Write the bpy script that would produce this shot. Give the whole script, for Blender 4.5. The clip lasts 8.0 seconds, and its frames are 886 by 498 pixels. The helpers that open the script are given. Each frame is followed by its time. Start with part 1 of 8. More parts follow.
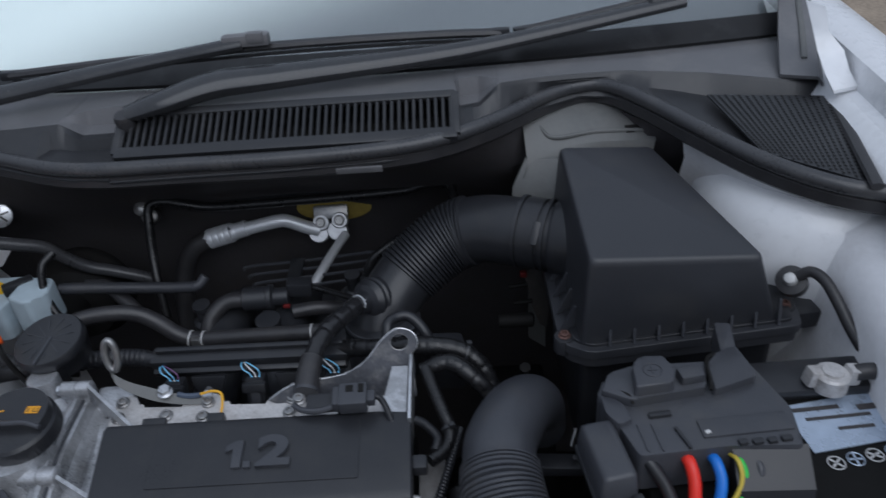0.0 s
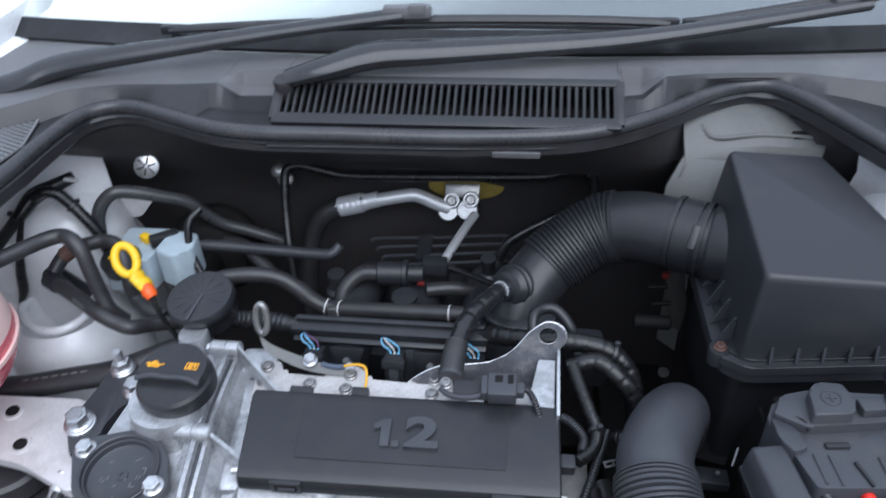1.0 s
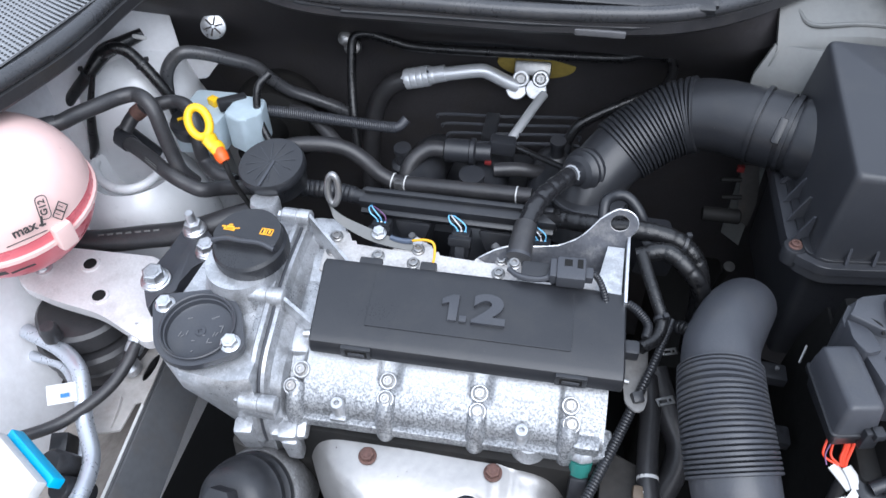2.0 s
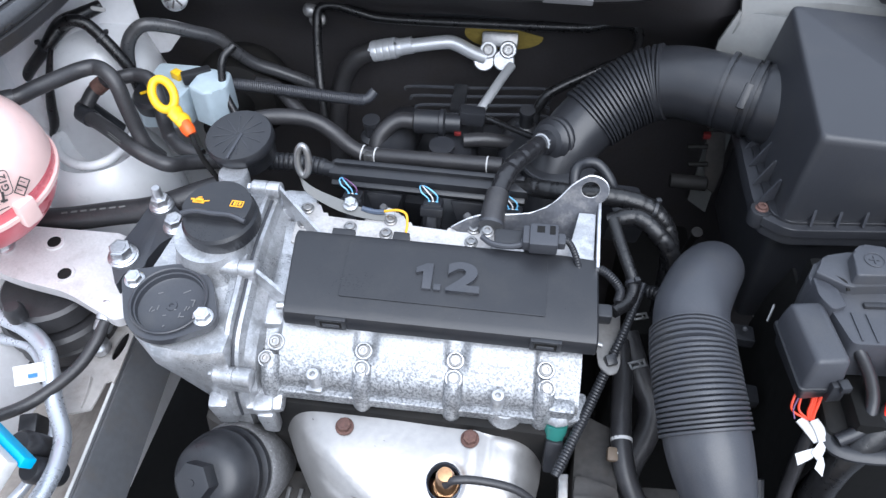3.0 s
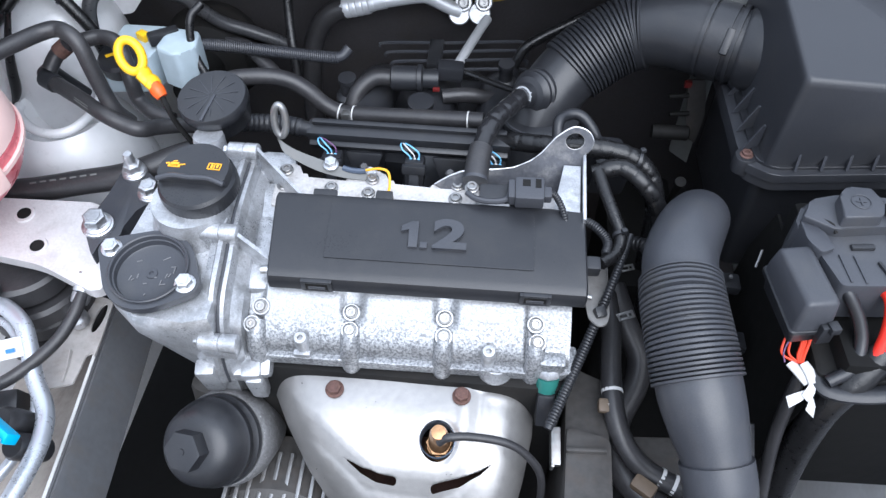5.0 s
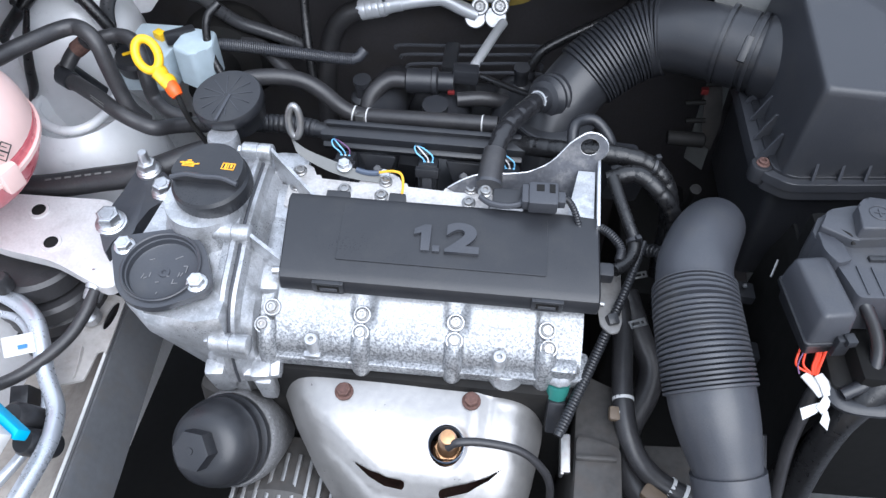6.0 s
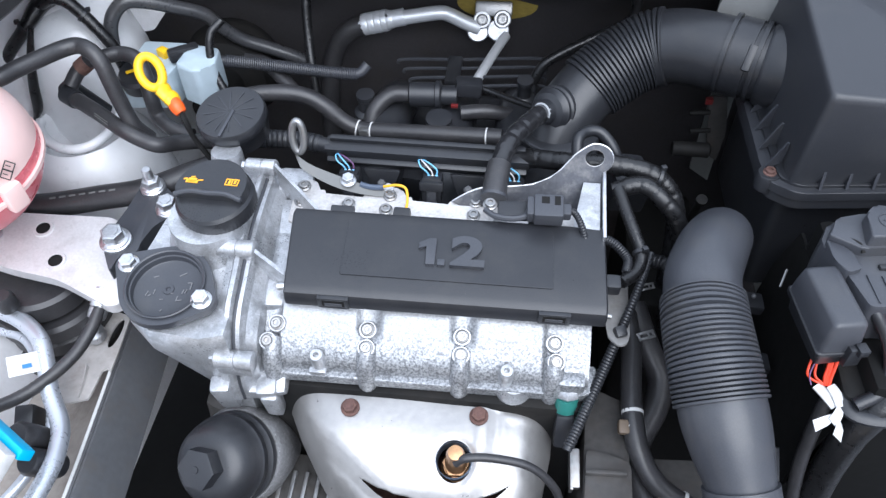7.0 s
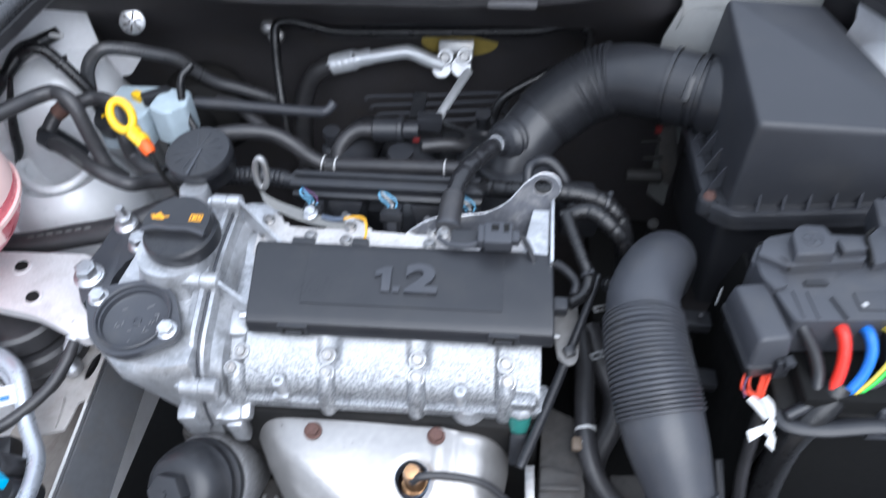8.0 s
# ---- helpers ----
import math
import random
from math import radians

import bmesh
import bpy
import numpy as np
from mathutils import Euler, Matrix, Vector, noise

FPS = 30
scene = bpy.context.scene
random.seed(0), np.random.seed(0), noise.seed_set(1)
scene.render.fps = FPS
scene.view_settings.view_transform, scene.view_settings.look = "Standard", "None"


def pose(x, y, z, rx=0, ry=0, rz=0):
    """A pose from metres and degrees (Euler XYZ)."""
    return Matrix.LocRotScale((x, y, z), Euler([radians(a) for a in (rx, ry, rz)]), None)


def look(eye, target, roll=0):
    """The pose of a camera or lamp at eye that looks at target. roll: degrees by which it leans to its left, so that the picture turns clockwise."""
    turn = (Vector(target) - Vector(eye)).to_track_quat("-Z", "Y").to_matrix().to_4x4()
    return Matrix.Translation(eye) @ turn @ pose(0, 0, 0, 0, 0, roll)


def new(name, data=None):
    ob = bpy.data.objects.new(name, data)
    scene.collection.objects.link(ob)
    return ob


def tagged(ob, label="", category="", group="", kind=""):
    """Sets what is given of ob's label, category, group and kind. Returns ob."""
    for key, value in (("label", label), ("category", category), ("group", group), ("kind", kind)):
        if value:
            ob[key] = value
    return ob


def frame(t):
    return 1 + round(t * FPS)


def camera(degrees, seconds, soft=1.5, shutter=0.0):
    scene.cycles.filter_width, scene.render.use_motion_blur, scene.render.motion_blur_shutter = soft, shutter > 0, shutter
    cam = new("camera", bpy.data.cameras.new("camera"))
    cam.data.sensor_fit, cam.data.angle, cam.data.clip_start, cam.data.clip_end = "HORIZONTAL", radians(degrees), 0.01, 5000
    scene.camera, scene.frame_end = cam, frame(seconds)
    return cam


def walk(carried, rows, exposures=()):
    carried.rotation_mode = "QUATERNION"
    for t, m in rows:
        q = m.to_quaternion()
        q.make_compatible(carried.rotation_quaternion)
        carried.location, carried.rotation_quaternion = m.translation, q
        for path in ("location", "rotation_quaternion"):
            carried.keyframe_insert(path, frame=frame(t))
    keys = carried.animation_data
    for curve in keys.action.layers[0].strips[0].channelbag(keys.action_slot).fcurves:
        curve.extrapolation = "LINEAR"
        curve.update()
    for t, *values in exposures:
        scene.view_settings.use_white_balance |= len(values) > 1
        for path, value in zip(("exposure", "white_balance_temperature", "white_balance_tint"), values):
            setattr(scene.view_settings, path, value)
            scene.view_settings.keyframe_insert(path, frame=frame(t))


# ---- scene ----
cam = camera(60.6, 8.0, soft=1.4, shutter=0.4)
# seconds, eye x y z, yaw to the left, pitch, roll
ROWS = [
    (0.0, 0.0000, 0.0000, 1.3000, 2.69, -33.90, -4.82),
    (0.5, -0.0609, 0.0002, 1.3130, 4.36, -32.81, -4.17),
    (1.0, -0.0938, 0.0162, 1.3108, 8.33, -35.78, -2.54),
    (1.5, -0.1218, 0.0199, 1.3113, 11.14, -41.25, -1.55),
    (1.7, -0.1253, 0.0175, 1.3100, 12.35, -42.99, -1.70),
    (2.8, -0.1320, 0.0100, 1.3038, 9.82, -46.39, -0.62),
    (3.0, -0.1329, 0.0057, 1.3002, 8.75, -46.24, -0.37),
    (3.5, -0.1383, 0.0009, 1.2934, 6.94, -46.68, 0.12),
    (4.0, -0.1418, 0.0017, 1.2916, 5.57, -47.78, 0.20),
    (4.5, -0.1443, 0.0042, 1.2892, 5.14, -48.68, -0.07),
    (5.8, -0.1430, 0.0100, 1.2875, 7.30, -49.05, -0.35),
    (6.0, -0.1454, 0.0096, 1.2869, 7.09, -48.77, -0.11),
    (6.5, -0.1466, 0.0124, 1.2855, 7.41, -48.27, -0.47),
    (7.0, -0.1457, 0.0122, 1.2835, 7.67, -47.71, -1.24),
    (7.5, -0.1425, 0.0137, 1.2823, 7.50, -47.53, -1.51),
    (7.8, -0.1195, 0.0067, 1.2904, 8.35, -47.30, -2.61),
    (7.9, -0.1078, -0.0008, 1.2919, 8.66, -46.77, -3.29),
    (8.0, -0.1000, -0.0082, 1.3046, 7.71, -45.36, -2.61),
]
EXPOSURES = [(0.0, -0.95, 5700, 10), (0.5, -0.50, 5650, 10), (1.0, 0.08, 5650, 10), (1.5, 0.42, 5750, 10), (3.0, 0.70, 5750, 10), (7.5, 0.69, 5750, 10), (8.0, 0.64, 5700, 10)]
walk(cam, [(t, pose(x, y, z, 90 + pitch, 0, yaw) @ pose(0, 0, 0, 0, 0, roll)) for t, x, y, z, yaw, pitch, roll in ROWS], EXPOSURES)

# ---- light: bright overcast sky, soft sun from behind the viewer ----
world = bpy.data.worlds.new("sky")
scene.world = world
world.use_nodes = True
wn, wl = world.node_tree.nodes, world.node_tree.links
sky = wn.new("ShaderNodeTexSky")
sky.sky_type, sky.sun_disc = "NISHITA", False
sky.sun_elevation, sky.sun_rotation = radians(50), radians(157)
sky.air_density, sky.dust_density, sky.ozone_density = 1.0, 4.0, 1.0
soften = wn.new("ShaderNodeMix")
soften.data_type = "RGBA"
soften.inputs[0].default_value = 0.85
# an overcast sky is about three times as bright overhead as at the horizon
coords = wn.new("ShaderNodeTexCoord")
split = wn.new("ShaderNodeSeparateXYZ")
wl.new(coords.outputs["Generated"], split.inputs[0])
rise = wn.new("ShaderNodeMapRange")
rise.inputs["To Min"].default_value, rise.inputs["To Max"].default_value = 0.36, 1.25
wl.new(split.outputs["Z"], rise.inputs["Value"])
cloud = wn.new("ShaderNodeVectorMath")
cloud.operation = "SCALE"
cloud.inputs[0].default_value = (8.2, 8.6, 9.2)
wl.new(rise.outputs[0], cloud.inputs["Scale"])
wl.new(cloud.outputs[0], soften.inputs[7])
wl.new(sky.outputs[0], soften.inputs[6])
wl.new(soften.outputs[2], wn["Background"].inputs[0])
wn["Background"].inputs[1].default_value = 0.12
sun_data = bpy.data.lights.new("sun", "SUN")
sun_data.energy, sun_data.angle, sun_data.color = 2.25, radians(60), (1.0, 0.97, 0.93)
sun = new("sun", sun_data)
sun.matrix_world = look((0.6, -1.4, 3.2), (-0.2, 0.5, 0.7))


# ---- materials ----
def material(name, colour, rough=0.5, metal=0.0, vary=0.15, grain=200.0, stain=12.0, bump=0.15, dirt=None, dirt_amount=0.0,
             coat=0.0, speck=None, speck_scale=60.0, speck_amount=0.5, speck_low=0.52, speck_high=0.6, random_tone=0.0, band=None):
    """A node material: base colour broken up by fine grain and by broad stains, both of which also move the roughness and the relief."""
    m = bpy.data.materials.new(name)
    m.use_nodes = True
    n, l = m.node_tree.nodes, m.node_tree.links
    b = n["Principled BSDF"]
    where = n.new("ShaderNodeNewGeometry")
    fine = n.new("ShaderNodeTexNoise")
    fine.inputs["Scale"].default_value, fine.inputs["Detail"].default_value = grain, 4
    broad = n.new("ShaderNodeTexNoise")
    broad.inputs["Scale"].default_value, broad.inputs["Detail"].default_value, broad.inputs["Roughness"].default_value = stain, 6, 0.6
    l.new(where.outputs["Position"], fine.inputs["Vector"])
    l.new(where.outputs["Position"], broad.inputs["Vector"])
    add = n.new("ShaderNodeMath")
    add.operation = "ADD"
    l.new(fine.outputs["Fac"], add.inputs[0])
    l.new(broad.outputs["Fac"], add.inputs[1])
    tone = n.new("ShaderNodeMapRange")
    tone.inputs["From Min"].default_value, tone.inputs["From Max"].default_value = 0.6, 1.4
    tone.inputs["To Min"].default_value, tone.inputs["To Max"].default_value = 1 - vary, 1 + vary
    l.new(add.outputs[0], tone.inputs["Value"])
    scale = n.new("ShaderNodeVectorMath")
    scale.operation = "SCALE"
    scale.inputs[0].default_value = colour
    l.new(tone.outputs[0], scale.inputs["Scale"])
    out = scale.outputs[0]
    if random_tone:
        info = n.new("ShaderNodeObjectInfo")
        r = n.new("ShaderNodeMapRange")
        r.inputs["To Min"].default_value, r.inputs["To Max"].default_value = 1 - random_tone, 1 + random_tone
        l.new(info.outputs["Random"], r.inputs["Value"])
        again = n.new("ShaderNodeVectorMath")
        again.operation = "SCALE"
        l.new(out, again.inputs[0])
        l.new(r.outputs[0], again.inputs["Scale"])
        out = again.outputs[0]

    def layer(out, tint, scale_value, low, high, amount):
        tex = n.new("ShaderNodeTexNoise")
        tex.inputs["Scale"].default_value, tex.inputs["Detail"].default_value, tex.inputs["Roughness"].default_value = scale_value, 8, 0.7
        l.new(where.outputs["Position"], tex.inputs["Vector"])
        ramp = n.new("ShaderNodeMapRange")
        ramp.inputs["From Min"].default_value, ramp.inputs["From Max"].default_value = low, high
        ramp.inputs["To Max"].default_value = amount
        l.new(tex.outputs["Fac"], ramp.inputs["Value"])
        strength = ramp.outputs[0]
        if band:
            level = n.new("ShaderNodeSeparateXYZ")
            l.new(where.outputs["Position"], level.inputs[0])
            reach = n.new("ShaderNodeMapRange")
            reach.inputs["From Min"].default_value, reach.inputs["From Max"].default_value = band[0], band[1]
            reach.inputs["To Min"].default_value = band[2]
            l.new(level.outputs["Z"], reach.inputs["Value"])
            times = n.new("ShaderNodeMath")
            times.operation = "MULTIPLY"
            l.new(strength, times.inputs[0])
            l.new(reach.outputs[0], times.inputs[1])
            strength = times.outputs[0]
        mix = n.new("ShaderNodeMix")
        mix.data_type = "RGBA"
        l.new(strength, mix.inputs[0])
        l.new(out, mix.inputs[6])
        mix.inputs[7].default_value = (*tint, 1)
        return mix.outputs[2], ramp.outputs[0]

    if dirt:
        out, _ = layer(out, dirt, stain * 1.7, 0.5, 0.72, dirt_amount)
    if speck:
        out, _ = layer(out, speck, speck_scale, speck_low, speck_high, speck_amount)
    l.new(out, b.inputs["Base Color"])
    rr = n.new("ShaderNodeMapRange")
    rr.inputs["From Min"].default_value, rr.inputs["From Max"].default_value = 0.6, 1.4
    rr.inputs["To Min"].default_value, rr.inputs["To Max"].default_value = max(rough - 0.1, 0.03), min(rough + 0.12, 1)
    l.new(add.outputs[0], rr.inputs["Value"])
    l.new(rr.outputs[0], b.inputs["Roughness"])
    b.inputs["Metallic"].default_value = metal
    b.inputs["Coat Weight"].default_value = coat
    b.inputs["Coat Roughness"].default_value = 0.08
    if bump:
        bp = n.new("ShaderNodeBump")
        bp.inputs["Strength"].default_value, bp.inputs["Distance"].default_value = bump, 0.001
        l.new(fine.outputs["Fac"], bp.inputs["Height"])
        l.new(bp.outputs[0], b.inputs["Normal"])
    return m


PLASTIC = material("black_plastic", (0.0215, 0.0225, 0.0262), 0.34, vary=0.2, grain=900, stain=15, bump=0.12, dirt=(0.05, 0.048, 0.045), dirt_amount=0.3, speck=(0.16, 0.155, 0.15), speck_scale=420, speck_amount=0.5, speck_low=0.68, speck_high=0.74)
PLASTIC_GREY = material("dusty_black_plastic", (0.048, 0.0505, 0.059), 0.38, vary=0.2, grain=800, stain=12, bump=0.09, dirt=(0.08, 0.077, 0.073), dirt_amount=0.4, speck=(0.2, 0.195, 0.19), speck_scale=380, speck_amount=0.5, speck_low=0.67, speck_high=0.74)
COWL = material("weathered_cowl_plastic", (0.024, 0.025, 0.028), 0.36, vary=0.15, grain=700, stain=9, bump=0.2, dirt=(0.07, 0.067, 0.064), dirt_amount=0.3)
AIRBOX = material("filter_box_plastic", (0.032, 0.0335, 0.039), 0.40, vary=0.2, grain=850, stain=10, bump=0.12, dirt=(0.06, 0.058, 0.056), dirt_amount=0.35, speck=(0.2, 0.195, 0.19), speck_scale=380, speck_amount=0.5, speck_low=0.68, speck_high=0.74)
RUBBER = material("black_rubber", (0.031, 0.0305, 0.033), 0.38, vary=0.3, grain=500, stain=25, bump=0.2, dirt=(0.07, 0.065, 0.06), dirt_amount=0.3)
WIPER = material("glossy_black_wiper", (0.034, 0.0355, 0.039), 0.16, vary=0.15, grain=300, stain=20, bump=0.02, dirt=(0.06, 0.058, 0.055), dirt_amount=0.3)
SEAL = material("seal_rubber", (0.045, 0.046, 0.050), 0.30, vary=0.2, grain=300, stain=18, dirt=(0.1, 0.095, 0.09), dirt_amount=0.35)
DARK = material("dark_parts_and_gaps", (0.009, 0.0088, 0.0088), 0.7, vary=0.3, grain=90, stain=12, dirt=(0.03, 0.026, 0.022), dirt_amount=0.4)
ABYSS = material("gap_black", (0.005, 0.005, 0.005), 0.8, vary=0.3, grain=90, stain=12)
# near-black with low specular: shade of the deep gaps put into the colour
for gap_dark in (DARK, ABYSS):
    gap_dark.node_tree.nodes["Principled BSDF"].inputs["Specular IOR Level"].default_value = 0.25
FIREWALL = material("firewall_insulation", (0.048, 0.045, 0.048), 0.6, vary=0.3, grain=250, stain=10, bump=0.4, dirt=(0.045, 0.038, 0.03), dirt_amount=0.5)
CAST = material("cast_aluminium", (0.50, 0.51, 0.53), 0.33, metal=0.6, vary=0.3, grain=700, stain=30, bump=0.2, dirt=(0.19, 0.18, 0.17), dirt_amount=0.6, speck=(0.27, 0.275, 0.285), speck_scale=42, speck_amount=0.55, speck_low=0.50, speck_high=0.58)
# salt corrosion eats the lower half of the casting
CAST_SPECK = material("corroded_aluminium", (0.43, 0.44, 0.455), 0.40, metal=0.55, vary=0.22, grain=600, stain=45, bump=0.4, dirt=(0.20, 0.20, 0.205), dirt_amount=0.7,
                      speck=(0.10, 0.104, 0.112), speck_scale=430, speck_amount=0.78, speck_low=0.44, speck_high=0.58, band=(0.764, 0.744, 0.10))
SHIELD = material("heat_shield_aluminium", (0.37, 0.360, 0.352), 0.36, metal=0.65, vary=0.07, grain=160, stain=20, bump=0.2, dirt=(0.5, 0.48, 0.46), dirt_amount=0.4, speck=(0.34, 0.30, 0.27), speck_scale=300, speck_amount=0.5, speck_low=0.67, speck_high=0.72)
PIPE = material("bright_aluminium", (0.74, 0.76, 0.79), 0.40, metal=0.45, vary=0.04, grain=200, stain=30, bump=0.0)
DULL_PIPE = material("dull_aluminium_pipe", (0.52, 0.55, 0.60), 0.3, metal=0.6, vary=0.06, grain=260, stain=30, bump=0.08)
ZINC = material("zinc_steel", (0.62, 0.63, 0.65), 0.33, metal=0.9, vary=0.2, grain=300, stain=60, bump=0.1, dirt=(0.35, 0.33, 0.3), dirt_amount=0.5, random_tone=0.12)
PALE_CAST = material("pale_cast_aluminium", (0.55, 0.537, 0.53), 0.45, metal=0.3, vary=0.22, grain=380, stain=25, bump=0.5, dirt=(0.24, 0.21, 0.19), dirt_amount=0.75, speck=(0.2, 0.15, 0.13), speck_scale=260, speck_amount=0.5, speck_low=0.66, speck_high=0.72)
BRACKET = material("pressed_steel", (0.31, 0.31, 0.31), 0.35, metal=0.8, vary=0.2, grain=200, stain=30, bump=0.15, dirt=(0.24, 0.2, 0.17), dirt_amount=0.55)
BLUED_BRACKET = material("blued_bracket_steel", (0.085, 0.088, 0.10), 0.42, metal=0.45, vary=0.3, grain=300, stain=40, bump=0.15, dirt=(0.3, 0.29, 0.28), dirt_amount=0.5)
MOUNT = material("bright_cast_mount", (0.66, 0.645, 0.65), 0.42, metal=0.25, vary=0.12, grain=380, stain=25, bump=0.35, dirt=(0.40, 0.37, 0.36), dirt_amount=0.45, speck=(0.2, 0.15, 0.13), speck_scale=260, speck_amount=0.4, speck_low=0.68, speck_high=0.74)
RUST = material("rusty_steel", (0.115, 0.062, 0.052), 0.75, metal=0.2, vary=0.4, grain=400, stain=90, bump=0.5, dirt=(0.17, 0.10, 0.07), dirt_amount=0.6)
WHITE = material("white_paint", (0.79, 0.80, 0.82), 0.3, vary=0.04, grain=90, stain=8, bump=0.02, coat=0.4, dirt=(0.5, 0.49, 0.48), dirt_amount=0.25)
WHITE_DUSTY = material("dusty_white_paint", (0.80, 0.80, 0.82), 0.42, vary=0.06, grain=160, stain=9, bump=0.04, dirt=(0.55, 0.53, 0.52), dirt_amount=0.4)
GREY_PAINT = material("grey_primer", (0.125, 0.128, 0.125), 0.5, vary=0.15, grain=160, stain=12, bump=0.1, dirt=(0.16, 0.15, 0.14), dirt_amount=0.4)
BEIGE = material("dirty_body_sheet", (0.34, 0.31, 0.28), 0.55, vary=0.2, grain=160, stain=16, bump=0.15, dirt=(0.15, 0.12, 0.10), dirt_amount=0.7)
BEIGE_PALE = material("dirty_white_sheet", (0.46, 0.44, 0.425), 0.5, vary=0.15, grain=160, stain=16, bump=0.15, dirt=(0.20, 0.14, 0.10), dirt_amount=0.6)
YELLOW = material("yellow_plastic", (0.85, 0.52, 0.01), 0.35, vary=0.06, grain=300, stain=40, bump=0.05)
ORANGE = material("orange_plastic", (0.80, 0.11, 0.01), 0.38, vary=0.06, grain=300, stain=40, bump=0.05)
RED_ORANGE = material("red_orange_wire", (0.72, 0.050, 0.012), 0.4, vary=0.1, grain=300, stain=40, bump=0.05)
ORANGE_MARK = material("orange_print", (0.90, 0.42, 0.02), 0.5, vary=0.05, bump=0)
RED_WIRE = material("red_cable", (0.75, 0.03, 0.015), 0.35, vary=0.08, bump=0.05)
BLUE_WIRE = material("blue_cable", (0.02, 0.17, 0.62), 0.35, vary=0.08, bump=0.05)
GREEN_WIRE = material("green_cable", (0.05, 0.5, 0.06), 0.35, vary=0.08, bump=0.05)
PALE_BLUE_WIRE = material("pale_blue_wire", (0.20, 0.50, 0.75), 0.4, vary=0.08, bump=0.05)
TEAL = material("teal_plastic", (0.03, 0.17, 0.145), 0.45, vary=0.1, bump=0.1)
PALE = material("pale_tape", (0.60, 0.60, 0.595), 0.5, vary=0.08, grain=200, stain=40, bump=0.1, dirt=(0.4, 0.39, 0.38), dirt_amount=0.4)
RESERVOIR = material("milky_blue_plastic", (0.42, 0.50, 0.55), 0.35, vary=0.1, grain=100, stain=20, bump=0.05, dirt=(0.3, 0.35, 0.38), dirt_amount=0.4)
TANK = material("milky_tank_plastic", (0.82, 0.58, 0.54), 0.32, vary=0.04, grain=90, stain=7, bump=0.03)
COOLANT = material("coolant_behind_plastic", (0.72, 0.17, 0.20), 0.3, vary=0.08, grain=60, stain=9, bump=0.03)
CYAN = material("cyan_label", (0.02, 0.42, 0.72), 0.4, vary=0.05, bump=0)
BLUE_CAP = material("blue_plastic", (0.02, 0.16, 0.62), 0.38, vary=0.06, bump=0.05)
COPPER = material("heat_stained_brass", (0.50, 0.29, 0.15), 0.35, metal=0.85, vary=0.25, grain=300, stain=120, bump=0.1)
TAN = material("aged_tan_plastic", (0.13, 0.095, 0.065), 0.55, vary=0.2, bump=0.1)
FOAM = material("yellow_foam_pad", (0.36, 0.27, 0.06), 0.8, vary=0.25, grain=200, stain=40, bump=0.4)
BATTERY_LABEL = material("silver_blue_label", (0.46, 0.54, 0.66), 0.3, metal=0.4, vary=0.12, grain=80, stain=20, bump=0.02)
PRINT_DARK = material("dark_print", (0.05, 0.045, 0.045), 0.6, vary=0.05, bump=0)
PRINT_WHITE = material("white_print", (0.55, 0.55, 0.55), 0.6, vary=0.05, bump=0)
FRIT = material("glass_black_border", (0.006, 0.006, 0.007), 0.45, vary=0.05, grain=40, stain=6, bump=0.0, dirt=(0.07, 0.07, 0.075), dirt_amount=0.4)
COWL_TOP = material("pale_cowl_plastic", (0.14, 0.14, 0.147), 0.36, vary=0.12, grain=600, stain=7, bump=0.15, dirt=(0.26, 0.25, 0.24), dirt_amount=0.4)
SCREEN_GLARE = material("dashboard_mat", (0.84, 0.87, 0.88), 0.5, vary=0.05, grain=60, stain=3, bump=0.1)
# painted screen reflection: white at the steering wheel's end, slate across the car
sn, sl = SCREEN_GLARE.node_tree.nodes, SCREEN_GLARE.node_tree.links
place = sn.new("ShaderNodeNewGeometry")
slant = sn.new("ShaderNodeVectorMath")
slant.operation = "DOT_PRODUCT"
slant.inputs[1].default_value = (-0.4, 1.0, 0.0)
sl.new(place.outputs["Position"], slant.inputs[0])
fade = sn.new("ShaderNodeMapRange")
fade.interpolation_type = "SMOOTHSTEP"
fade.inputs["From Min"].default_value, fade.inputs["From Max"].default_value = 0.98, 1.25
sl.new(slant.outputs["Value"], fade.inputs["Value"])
glare = sn.new("ShaderNodeMix")
glare.data_type = "RGBA"
glare.inputs[6].default_value, glare.inputs[7].default_value = (0.135, 0.148, 0.168, 1), (0.88, 0.95, 0.96, 1)
sl.new(fade.outputs[0], glare.inputs[0])
sl.new(glare.outputs[2], sn["Principled BSDF"].inputs["Base Color"])
GRAVEL = material("gravel", (0.30, 0.24, 0.18), 0.9, vary=0.45, grain=45, stain=2.5, bump=0.6, dirt=(0.16, 0.13, 0.10), dirt_amount=0.7)
GLASS = bpy.data.materials.new("windscreen_glass")
GLASS.use_nodes = True
gb = GLASS.node_tree.nodes["Principled BSDF"]
gb.inputs["Base Color"].default_value = (0.88, 0.91, 0.90, 1)
gb.inputs["Roughness"].default_value = 0.03
gb.inputs["Transmission Weight"].default_value = 1.0
gb.inputs["IOR"].default_value = 1.5


# ---- building helpers ----
def thing(name, base, label, category, group="", kind=""):
    ob = new(name)
    ob.empty_display_size = 0.02
    ob.location = base
    return tagged(ob, label, category, group, kind)


